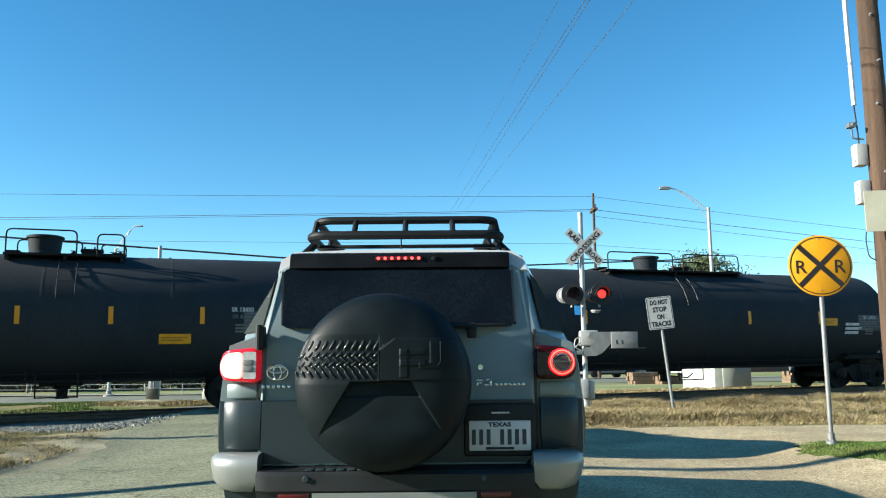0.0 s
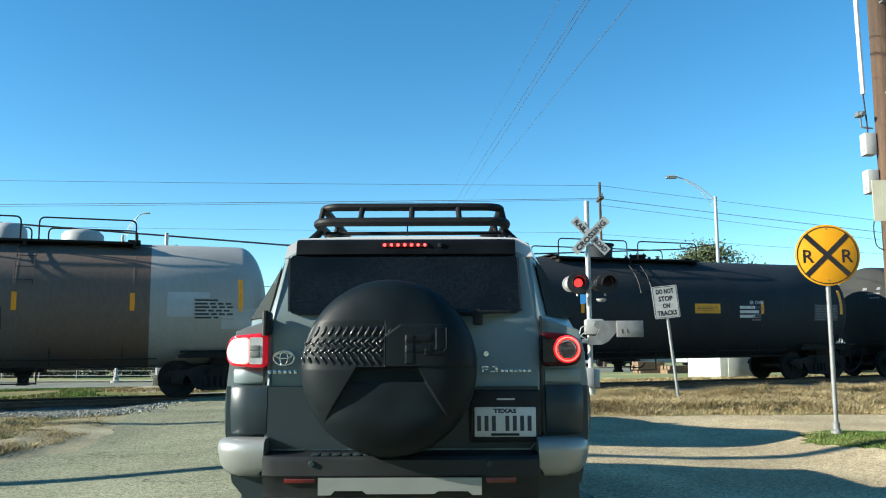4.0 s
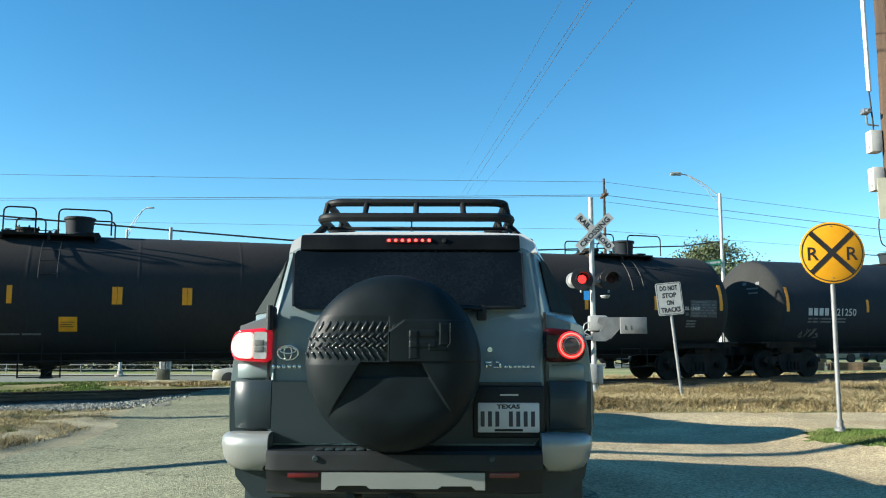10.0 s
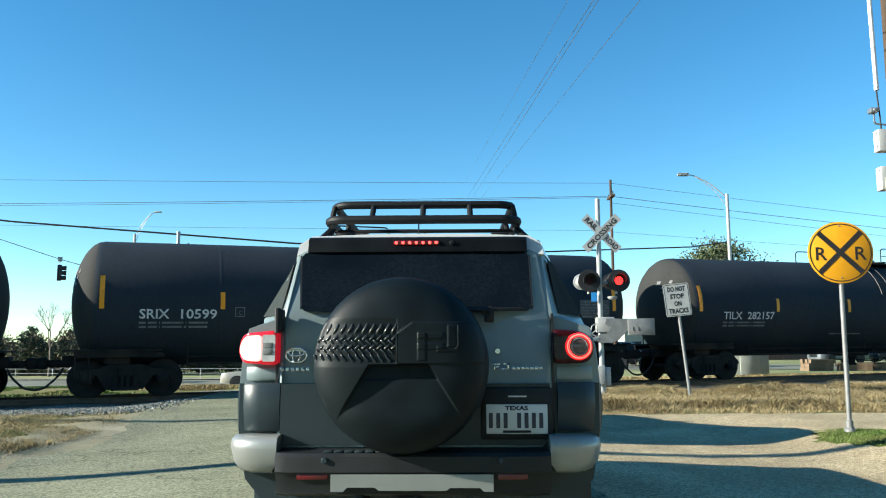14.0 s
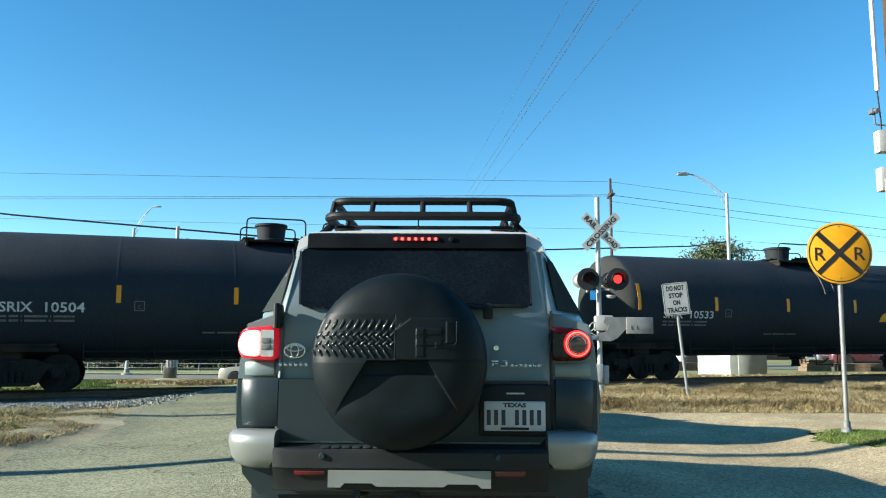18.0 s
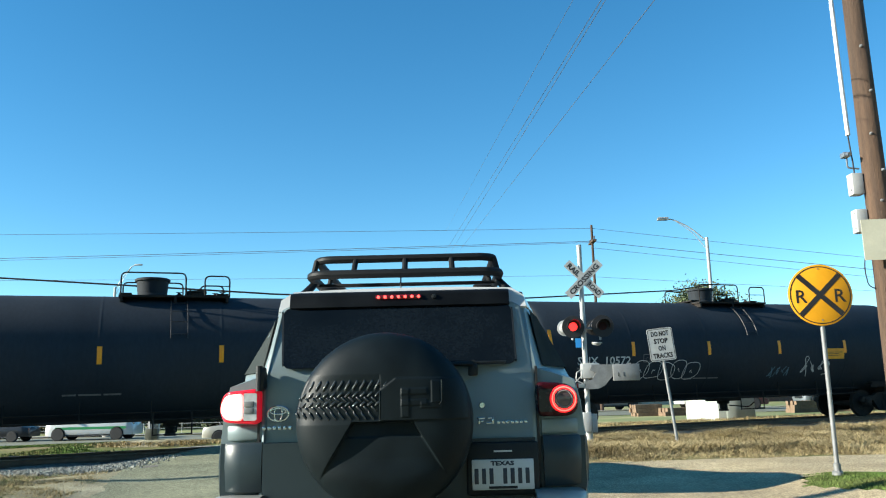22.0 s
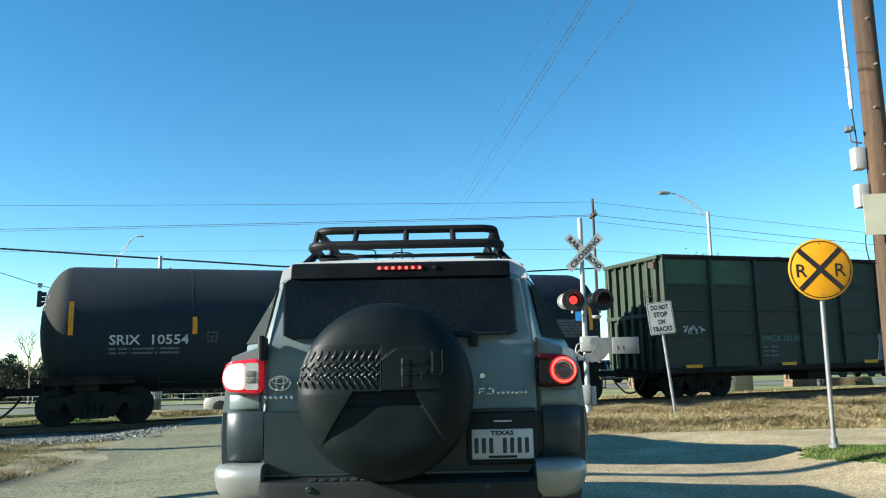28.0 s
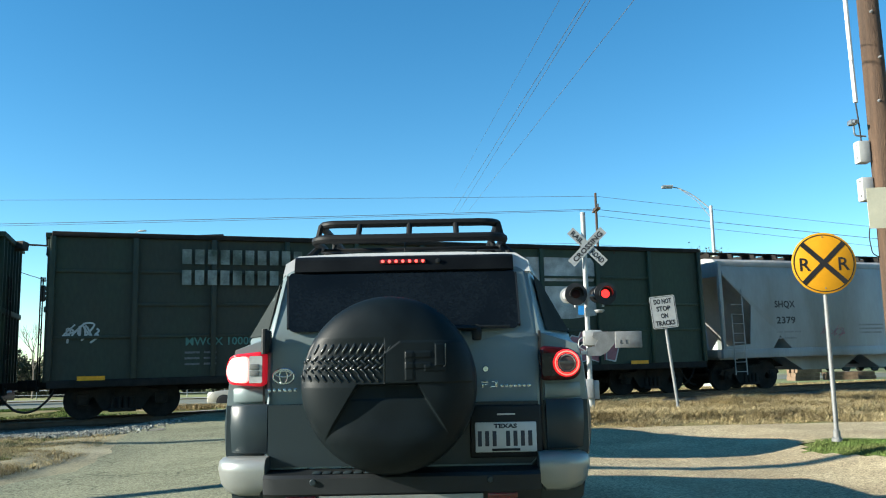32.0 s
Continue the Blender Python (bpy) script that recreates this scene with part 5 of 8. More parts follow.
    lettering("reporting_mark", "2379", 0.22, lambda u, v: side(2.98 + u, 2.1 + v), M_LETTER_DARK, car, "", 0.78, 0.006)
    for z, segs in ((1.95, ((0, 0.25), (0.3, 0.7), (0.75, 1.0))), (1.75, ((0, 0.2), (0.3, 0.8))), (2.15, ((3.5, 4.6),)), (2.02, ((3.5, 4.6),)), (1.89, ((3.5, 4.5),))):
        bm = bmesh.new()
        for a, b in segs:
            bm.faces.new([bm.verts.new(side(2.95 + u, z - 0.15 + v)) for u, v in ((a, 0), (b, 0), (b, 0.055), (a, 0.055))])
        part("stencil_line", bm, mat("grey_stencil_paint", (0.25, 0.24, 0.24), 0.7, vary=0.2, bump=0.0), car, smooth=None)
    scrawl(car, 4.8, 1.55, 1.0, 0.5, M_GRAF_P, random.Random(3), side, n=4, thick=0.02)
    trucks(car, (2.2, L - 2.2), S)
    ends(car, L)


# wagons in their order: place of the leading strip at the start, owner's mark, number, and what sets each apart
G = dict(paint="dusty_tank_paint")
LIST = [
    (-36.7, "", "211033", dict(G)),
    (-19.1, "", "211385", dict(G, dome=0.60, strips=(0, 2.1, 4.2, 6.3, 8.2, 10.2, 12.3, 14.6), extras=(("panel", 12.7, 1.66, 0.75, 0.24), ("sr", 14.4, 2.45)))),
    (-1.46, "", "211097", dict(G, style="b", dome=0.507, strips=(0, 2.75, 5.5, 8.5, 11.5, 14.4, 17.7), extras=(("panel", 16.0, 2.1, 0.55, 0.24), ("sr", 17.7, 2.32), ("whitelines", 16.9, 2.1)))),
    (19.02, "", "211479", dict(G, style="c", extras=(("panel", 8.6, 1.45, 0.5, 0.26), ("sr", 12.2, 2.2), ("placard", 15.0, 1.45)))),
    (36.15, "", "70393", dict(paint="white_tank_paint", style="b", dome=0.55, band=(4.95, 11.4), label="white tank wagon with a rust-brown painted middle and black stencilling", extras=(("patch", 12.4, 2.0, 1.0, 0.6, M_TANK_GREY), ("patch", 13.7, 1.7, 0.9, 0.5, M_TANK_GREY), ("patch", 6.6, 2.0, 1.2, 0.16, M_TANK), ("patch", 8.0, 1.7, 0.8, 0.5, M_TANK)))),
    (52.13, "", "203012", dict(G, style="b", dome=0.5, extras=(("panel", 11.9, 2.15, 0.95, 0.3), ("whitelines", 13.6, 2.3), ("sr", 14.0, 2.45), ("patch", 8.2, 1.5, 0.8, 0.4, M_BLACK)))),
    (71.6, "", "216368", dict(G, style="c", dome=0.435, strips=(0, 3.4, 6.0, 8.8, 11.8), extras=(("panel", 6.9, 1.4, 0.4, 0.3), ("panel", 9.0, 2.05, 1.0, 0.32), ("sr", 11.2, 2.1)))),
    (86.08, "", "214734", dict(G, style="c", dome=0.453, strips=(0, 2.9, 5.9, 9.5, 12.0, 14.8), extras=(("panel", 9.15, 1.67, 0.42, 0.34), ("sr", 12.6, 2.1)))),
    (103.98, "", "214801", dict(G, style="c", dome=0.453, strips=(0, 3.0, 6.2, 9.5, 12.3, 14.6), extras=(("panel", 8.4, 1.5, 0.42, 0.3), ("sr", 13.9, 2.0)))),
    (121.5, "", "204764", dict(paint="rusty_tank_paint", style="c", dome=0.425, strips=(0, 2.3, 4.5, 6.75, 6.87, 8.35, 8.47, 11.6), label="black tank wagon with a rust-stained top and yellow strips", extras=(("panel", 6.95, 1.5, 0.4, 0.34), ("whitelines", 2.9, 1.6)))),
    (136.3, "", "4558", dict(paint="rusty_tank_paint", style="c", dome=0.62, stripes=5, extras=(("sr", 9.6, 2.15),))),
    (148.49, "", "221250", dict(style="a", dome=0.52, stripes=5, extras=(("panel", 12.4, 1.0, 0.3, 0.2), ("scrawl", 2.0, 1.3, 0.9, 0.3, M_LETTER_DIM)))),
    (164.86, "", "2983", dict(style="a", dome=0.47, strips=(0, 2.7, 5.15, 8.2, 11.2, 14.8), extras=(("panel", 11.8, 1.7, 0.8, 0.36), ("c", 4.75, 1.85), ("sr", 13.9, 2.15)))),
    (182.71, "SRIX", "10599", dict(extras=(("c", 4.5, 1.95), ("half", 10.6, 1.86, 0.6, 0.3), ("placard", 15.0, 1.4)))),
    (199.75, "TILX", "282157", dict(extras=(("panel", 9.6, 1.55, 0.9, 0.75), ("panel", 12.6, 1.7, 0.8, 0.42), ("placard", 15.2, 1.4)))),
    (217.7, "TILX", "281974", dict(flip=True, dome=0.45, extras=(("panel", 8.9, 1.5, 0.8, 0.75), ("placard", 15.2, 1.4)))),
    (235.3, "SRIX", "10504", dict(back=0.65, extras=(("c", 4.5, 1.95), ("panel", 10.9, 1.85, 0.95, 0.34)))),
    (252.53, "SRIX", "10533", dict(extras=(("c", 4.5, 1.95), ("half", 10.8, 1.85, 0.6, 0.3), ("placard", 15.2, 1.4)))),
    (269.9, "SRIX", "10566", dict(extras=(("c", 4.5, 1.95), ("panel", 10.9, 1.85, 0.9, 0.32), ("placard", 15.2, 1.4)))),
    (287.37, "SRIX", "10567", dict(extras=(("c", 4.5, 1.95), ("panel", 11.6, 1.85, 0.85, 0.34), ("placard", 15.3, 1.4)))),
    (304.98, "SRIX", "10572", dict(label="black tank wagon with white graffiti and yellow strips", extras=(("c", 4.5, 1.95), ("bubbles", 4.2, 1.41, 2.3, 0.57, M_LETTER), ("scrawl", 9.3, 1.4, 0.9, 0.35, M_GRAF_B), ("scrawl", 10.6, 1.4, 1.3, 0.55, M_GRAF_W), ("panel", 11.6, 1.95, 0.8, 0.34), ("placard", 15.3, 1.4)))),
    (322.2, "TILX", "282127", dict(extras=(("c", 4.7, 1.95), ("panel", 11.6, 1.7, 0.9, 0.42), ("placard", 15.3, 1.4)))),
    (339.83, "SRIX", "10586", dict(extras=(("c", 4.5, 1.95), ("panel", 11.0, 1.85, 0.8, 0.32), ("placard", 15.3, 1.4)))),
    (357.28, "SRIX", "10531", dict(extras=(("c", 4.5, 1.95), ("scrawl", 6.6, 1.55, 0.7, 0.5, M_GRAF_W), ("half", 11.2, 1.9, 0.75, 0.3), ("placard", 15.0, 1.4)))),
    (374.7, "SRIX", "10554", dict(extras=(("c", 4.5, 1.95), ("half", 11.2, 1.85, 0.85, 0.34), ("placard", 15.0, 1.4)))),
]
# places of the strip before each gap between the wagons
REAR = [-39.9, -22.3, -4.66, 15.75, 32.81, 48.9, 68.5, 83.25, 101.07, 118.87, 133.62, 145.86, 162.01, 179.65, 196.68, 214.4, 232, 249.01, 266.4, 283.81, 301.37, 318.8, 336.6, 353.75, 371.2, 388.68]
gs = [390.72, 409.52, 428.52, 448.05]
starts = [(row[0] + r) / 2 for row, r in zip(LIST, REAR)] + [gs[0]]
for i, (mark_s, owner, number, opts) in enumerate(LIST):
    tank_car(starts[i], starts[i + 1] - starts[i], mark_s - starts[i], REAR[i + 1] - starts[i], owner, number, seed=i, **opts)
gondola(gs[0], gs[1] - gs[0], 1, "MWCX 101384", (("patch", 0, 2, 3.55, 4.3, M_GOND_GRN), ("patch", 6, 8, 2.2, 3.85, M_GOND_FRESH), ("num", 4.1, 1.72, M_GOND_NUM), ("throw", 9.2, 1.0, 2, 0.95, 1.15, M_GRAF_L, M_GRAF_W, False), ("throw", 11.9, 1.0, 3, 1.0, 1.1, M_GRAF_L, M_GRAF_W, False), ("scrawl", 1.2, 1.9, 0.8, 0.35, M_GRAF_W), ("throw", 15.6, 1.05, 1, 0.7, 0.7, None, M_GRAF_W, False)))
gondola(gs[1], gs[2] - gs[1], 2, "MWCX 100026", (("blocks", 3.8, 3.72, 0.37, 10, M_LETTER_FADED), ("blocks", 3.8, 3.2, 0.37, 8, M_LETTER_FADED), ("patch", 1, 4, 2.0, 2.7, M_GOND_GRN), ("patch", 6, 9, 1.3, 3.9, M_GOND_GRN), ("logo", 12.6, 2.1), ("num", 3.9, 1.72, M_GOND_NUM), ("scrawl", 1.1, 1.1, 1.9, 0.8, M_GRAF_W), ("scrawl", 3.2, 1.7, 1.3, 0.4, M_GRAF_W), ("scrawl", 5.8, 1.45, 0.95, 0.3, M_GRAF_W), ("scrawl", 5.85, 1.05, 0.9, 0.25, M_GRAF_W), ("throw", 6.95, 1.0, 3, 0.37, 0.72, None, M_GRAF_W, True), ("throw", 8.15, 1.0, 3, 0.38, 0.72, None, M_GRAF_W, True), ("throw", 9.4, 1.0, 1, 0.3, 0.7, None, M_GRAF_W, True), ("scrawl", 12.0, 1.05, 1.5, 0.85, M_GRAF_W), ("throw", 13.4, 1.05, 3, 0.95, 0.85, None, M_GRAF_W, True), ("scrawl", 13.5, 1.15, 2.7, 0.6, M_GRAF_W)))
gondola(gs[2], gs[3] - gs[2], 3, "MWCX 100008", (("blocks", 3.5, 3.72, 0.37, 10, M_LETTER_FADED), ("blocks", 3.5, 3.2, 0.37, 8, M_LETTER_FADED), ("logo", 12.4, 2.3), ("num", 3.6, 1.72, M_GOND_NUM), ("scrawl", 0.9, 1.8, 0.8, 0.5, M_GRAF_W), ("throw", 7.9, 1.05, 1, 1.2, 0.95, M_GRAF_P, M_GRAF_W, False), ("throw", 9.1, 1.05, 3, 1.0, 1.05, M_GRAF_B, M_GRAF_W, True), ("throw", 12.1, 1.05, 2, 1.0, 0.95, M_GRAF_L, M_GRAF_W, True), ("throw", 14.1, 1.05, 2, 0.9, 0.9, M_GRAF_P, M_GRAF_W, True)))
hopper(gs[3] - 0.65, 17.6)
hopper(gs[3] + 16.95, 17.6)


def train_motion():
    turn = Matrix.Rotation(PHI, 4, "Z") @ Matrix.Rotation(-math.atan(GRADE), 4, "Y")
    for car, S in CARS:
        walk(car, [(t, Matrix.Translation(track(S - SPEED * t)) @ turn) for t in (0.0, 8.0, 16.0, 24.0, 32.0)])
    for wheel, x, S in WHEELS:
        t0, t1 = max(0.0, (S - 22.0) / SPEED), min(32.0, (S + 14.5) / SPEED)
        base = wheel.matrix_basis.copy()
        if t1 <= t0:
            continue
        times = sorted({0.0, 32.0} | {round(t * 30) / 30 for t in [t0 + k / 30 for k in range(int((t1 - t0) * 30) + 1)]})
        rows, angle, last = [], 0.0, None
        for t in times:
            if last is not None:
                step = SPEED / WHEEL_R * (t - last)
                angle -= step if step < 1.5 else 0.4
            last = t
            rows.append((t, base @ Matrix.Rotation(angle, 4, "Y")))
        walk(wheel, rows)

# ---------------------------------------------------------------- the car ahead
M_TAIL_GLOW = mat("glowing_red_lens", (0.48, 0.010, 0.022), 0.2, vary=0.1, bump=0.0, glow=0.25)


def suv():
    car = thing("suv", pose(-0.19, 4.0, 0), "blue-grey boxy off-road car, white roof, brake lights on", "car")
    H = 4.60                                     # length of the body behind its nose

    def rear(z):
        """The slope of the rear, in the car's y."""
        if z < 0.85:
            return 0.10
        if z < 1.37:
            return 0.12 + 0.02 * (z - 0.85)
        return 0.13 + (z - 1.37) * 0.50

    half = [(0.80, 0.46), (0.885, 0.56), (0.925, 0.80), (0.93, 1.03), (0.915, 1.20), (0.895, 1.31), (0.845, 1.37), (0.785, 1.52), (0.715, 1.70), (0.675, 1.772), (0.59, 1.81), (0.30, 1.822), (0.0, 1.824)]
    ring = half + [(-x, z) for x, z in half[-2::-1]]

    def inset(x, z, dy):
        """The glass house narrows towards the rear."""
        g = ease(1.30, 1.38, z)
        if abs(x) < 0.4:
            return x
        u = min(1.0, dy / 0.45)
        return x + (1 if x > 0 else -1) * g * ((0.045 + 0.035 * max(0.0, 1 - (z - 1.37) / 0.35)) * u - 0.15 * (1 - u) * max(0.0, 1 - (z - 1.37) / 0.50))

    def squeeze(r, k, top):
        return [(x * k, z if z < 1.25 else 1.25 + (z - 1.25) * top) for x, z in r]

    stations = []
    for dy, k, top in ((0.0, 0.985, 1.0), (0.05, 1.0, 1.0), (0.2, 1.0, 1.0), (0.4, 1.0, 1.0), (0.6, 1.0, 1.0), (2.3, 1.0, 1.0)):
        stations.append([Vector((inset(x, z, dy), rear(z) + dy, z)) for x, z in squeeze(ring, k, top)])
    for y, k, top in ((2.75, 1.0, 0.97), (3.25, 0.985, 0.30), (3.3, 0.985, 0.05), (4.2, 0.96, 0.0), (4.45, 0.92, -0.15), (4.58, 0.86, -0.4)):
        stations.append([Vector((x, y, z)) for x, z in squeeze(ring, k, top)])
    bm = bmesh.new()
    rings = loft(bm, stations, cap=False)
    for ends_ring in (rings[0], rings[-1]):
        n = len(ends_ring)
        for k in range(n // 2):
            q = [ends_ring[k], ends_ring[k + 1], ends_ring[n - 2 - k], ends_ring[n - 1 - k]]
            bm.faces.new(list(dict.fromkeys(q)))
    for f in bm.faces:
        c = f.calc_center_median()
        if c.z > 1.715 and c.y < 3.0:
            f.material_index = 1
        elif c.z < 1.03:
            f.material_index = 2
    body = part("body", bm, [M_SUV, M_WHITE, M_SUV_LOW], car, smooth=28)
    # quarter panels stand out round the lower corners
    for sx, nm in ((-1, "corner_panel"), (1, "corner_panel")):
        bm = bmesh.new()
        st = []
        for z, o in ((0.79, 0.0), (0.80, 0.012), (0.92, 0.018), (1.02, 0.012), (1.035, 0.0)):
            st.append([Vector((sx * x, y, z)) for x, y in ((0.70, 0.09 - o), (0.80, 0.085 - o), (0.88, 0.11 - o), (0.925 + o, 0.19), (0.935 + o, 0.5), (0.80, 0.5), (0.70, 0.2))])
        loft(bm, st)
        part(nm, bm, M_SUV_LOW, car, smooth=50)
        # slim upper quarter below the lamp
        bm = bmesh.new()
        st = []
        for z, o in ((1.045, 0.0), (1.055, 0.006), (1.105, 0.006), (1.115, 0.0)):
            st.append([Vector((sx * x, y, z)) for x, y in ((0.70, 0.11 - o), (0.80, 0.10 - o), (0.88, 0.125 - o), (0.922 + o, 0.2), (0.93 + o, 0.5), (0.80, 0.5), (0.70, 0.2))])
        loft(bm, st)
        part("upper_quarter_trim", bm, M_SUV, car, smooth=50)
    # the rear door: a panel with its glass
    bm = bmesh.new()
    outline = [(-0.70, 0.715), (0.63, 0.715), (0.675, 0.76), (0.675, 1.34), (0.635, 1.715), (0.60, 1.735), (-0.62, 1.735), (-0.655, 1.715), (-0.705, 1.34), (-0.715, 0.76)]
    st = []
    for o, d in ((0.012, 0.0), (0.0, -0.010), (-0.0, -0.022), (-0.02, -0.03)):
        st.append([Vector((x * (1 - (0.02 if d == -0.03 else 0)), rear(z) + d + 0.012, z)) for x, z in outline])
    loft(bm, st)
    for f in bm.faces:
        if f.calc_center_median().z < 1.0 and len(f.verts) == 4:
            f.material_index = 1
    door = part("rear_door", bm, [M_SUV, M_SUV_LOW], car, smooth=40)
    bm = bmesh.new()                            # lower skin of the door, darker than the panel above it
    plate(bm, [(-0.695, 0.725), (0.615, 0.725), (0.655, 0.765), (0.66, 1.028), (-0.695, 1.028)], 0.03, Matrix.Translation((0, 0.072, 0)))
    part("door_lower_skin", bm, M_SUV_LOW, door)
    # rear glass
    bm = bmesh.new()
    pts = [(x + (0.030 * (1.72 - z) / 0.325 if x < 0 else 0.0), z) for x, z in round_rect(-0.635, 0.58, 1.395, 1.72, 0.03)]
    front = [bm.verts.new((x, rear(z) - 0.030, z)) for x, z in pts]
    back_v = [bm.verts.new((x, rear(z) + 0.0, z)) for x, z in pts]
    bm.faces.new(front)
    for i in range(len(pts)):
        bm.faces.new((front[i], back_v[i], back_v[(i + 1) % len(pts)], front[(i + 1) % len(pts)]))
    part("rear_window", bm, M_REAR_GLASS, door, "dark tinted rear window")
    for x0, x1, lean in ((-0.630, -0.620, -5.3), (0.58, 0.59, 0.0)):
        bm = bmesh.new()
        box(bm, x0, x1, 0, 0.02, 1.40, 1.72, 0.0, Matrix.Translation((0, rear(1.56) - 0.03, 0)) @ Matrix.Translation((0, 0, 1.56)) @ Matrix.Rotation(radians(-26.5), 4, "X") @ Matrix.Translation((x0, 0, 0)) @ Matrix.Rotation(radians(lean), 4, "Y") @ Matrix.Translation((-x0, 0, -1.56)))
        part("window_seal", bm, M_PLASTIC, door)
    # the black header with the high brake lamp
    bm = bmesh.new()
    st = []
    for z, o in ((1.716, -0.02), (1.722, -0.036), (1.780, -0.052), (1.800, -0.046), (1.810, -0.02)):
        st.append([Vector((x, rear(z) + o + dy, z)) for x, dy in ((-0.605, 0.0), (-0.55, -0.01), (0.52, -0.01), (0.575, 0.0), (0.575, 0.08), (-0.605, 0.08))])
    loft(bm, st)
    spoiler = part("rear_spoiler", bm, M_SPOILER, car, smooth=50)
    bm = bmesh.new()
    box(bm, -0.145, 0.105, rear(1.77) - 0.068, rear(1.77) - 0.04, 1.757, 1.784, 0.008)
    lamp = part("high_brake_lamp", bm, M_RED_LENS, spoiler)
    for k in range(7):
        bm = bmesh.new()
        x = -0.128 + k * 0.036
        lathe(bm, [(0.0005, -0.004), (0.0085, -0.002), (0.0085, 0.004)], "y", 10, (x, rear(1.77) - 0.070, 1.771))
        part("brake_led", bm, M_LED, lamp)
    bm = bmesh.new()
    lathe(bm, [(0.001, -0.008), (0.012, -0.006), (0.014, 0.004)], "y", 12, (0.17, rear(1.77) - 0.064, 1.77))
    part("washer_nozzle", bm, M_PLASTIC, spoiler)
    # the white roof wraps over the top corners
    bm = bmesh.new()
    cap_half = [(0.716, 1.708), (0.688, 1.772), (0.61, 1.818), (0.30, 1.829), (0.0, 1.831)]
    cap = cap_half + [(-x, z) for x, z in cap_half[-2::-1]]
    loft(bm, [[Vector((inset(x, z, dy), rear(z) - 0.014 + dy, z)) for x, z in cap] for dy in (0.0, 0.02, 0.2, 0.4, 0.6, 2.2)])
    part("roof_panel", bm, M_WHITE, car, "white painted roof", smooth=40)
    # wiper
    bm = bmesh.new()
    rod(bm, (0.36, 0.06, 1.395), (0.36, 0.125, 1.39), 0.022)
    box(bm, 0.335, 0.385, 0.055, 0.09, 1.335, 1.40, 0.01)
    tube(bm, [(0.36, 0.055, 1.395), (0.10, 0.075, 1.405), (-0.15, 0.075, 1.408)], [0.012, 0.008, 0.006])
    box(bm, 0.08, 0.53, 0.065, 0.085, 1.398, 1.41, 0.003)
    part("wiper", bm, M_PLASTIC, car)
    # side glass on both flanks
    for sx in (-1, 1):
        for y0, y1, nm in ((0.185, 1.15, "quarter_window"), (1.22, 2.55, "side_window")):
            bm = bmesh.new()
            ln = [(0.839, 1.385), (0.781, 1.53), (0.719, 1.69)]
            st = []
            for o in (0.012, -0.02):
                st.append([[Vector((sx * (inset(x, z, dy) + o), rear(z) + dy, z)) for x, z in ln] for dy in ([0.045, 0.2, 0.4, 0.6, 1.0] if nm == "quarter_window" else [1.06, 2.3])])
            for grid in st:
                vs = [[bm.verts.new(p) for p in row] for row in grid]
                for r0, r1 in zip(vs, vs[1:]):
                    for i in range(len(r0) - 1):
                        bm.faces.new((r0[i], r0[i + 1], r1[i + 1], r1[i]))
            part(nm, bm, M_SIDE_GLASS, car)
    # tail lamps wrap round the corners
    def lamp_ring(outline, k, y, sx):
        mx, mz = sum(p[0] for p in outline) / len(outline), sum(p[1] for p in outline) / len(outline)
        return [Vector((sx * (mx + (x - mx) * k), y + 0.09 * max(0.0, (x - 0.84) / 0.09) ** 2, mz + (z - mz) * k)) for x, z in outline]

    def soft_outline(pts, r, n=5):
        loop = [Vector((x, 0, z)) for x, z in pts]
        out = []
        for i, p in enumerate(loop):
            a, c = loop[i - 1], loop[(i + 1) % len(loop)]
            q0, q1 = p + (a - p).normalized() * min(r, (a - p).length * 0.45), p + (c - p).normalized() * min(r, (c - p).length * 0.45)
            out += [(q0 * (1 - u) ** 2 + p * 2 * u * (1 - u) + q1 * u * u) for u in [j / (n - 1) for j in range(n)]]
        return [(p.x, p.z) for p in out]

    for sx in (-1, 1):
        if sx < 0:
            shape = soft_outline([(0.712, 1.120), (0.895, 1.134), (0.936, 1.185), (0.928, 1.235), (0.888, 1.284), (0.712, 1.300)], 0.032)
        else:
            shape = soft_outline([(0.676, 1.126), (0.845, 1.128), (0.886, 1.165), (0.888, 1.240), (0.835, 1.288), (0.676, 1.302)], 0.034)
        bm = bmesh.new()
        loft(bm, [lamp_ring(shape, k, y, sx) for k, y in ((1.0, 0.22), (1.0, 0.075), (0.985, 0.060), (0.95, 0.050), (0.86, 0.0465))])
        lamp = part("tail_lamp", bm, M_TAIL_GLOW if sx < 0 else M_SMOKE_RED, car, "red tail lamp with its brake light on" if sx < 0 else "smoked tail lamp with a lit red ring", smooth=50)
        if sx < 0:
            # the outer cell is lit behind its lens, the inner one is clear and striped
            cell = soft_outline([(0.790, 1.139), (0.880, 1.147), (0.922, 1.190), (0.915, 1.228), (0.880, 1.268), (0.790, 1.278)], 0.03)
            bm = bmesh.new()
            loft(bm, [lamp_ring(cell, k, y, sx) for k, y in ((1.0, 0.060), (1.0, 0.046), (0.95, 0.0435))])
            # glowing pink plate paints the soft edge of the brake light's glow
            halo = part("glow_rim", bm, mat("pink_glow_edge", (1.0, 0.34, 0.30), 0.3, vary=0.0, bump=0.0, glow=0.72), lamp, smooth=50)
            bm = bmesh.new()
            loft(bm, [lamp_ring(cell, k, y, sx) for k, y in ((0.90, 0.050), (0.90, 0.0415), (0.80, 0.040))])
            part("lit_cell", bm, mat("overexposed_brake_light", (1.0, 0.84, 0.76), 0.3, vary=0.0, bump=0.0, glow=0.86), halo, smooth=50)
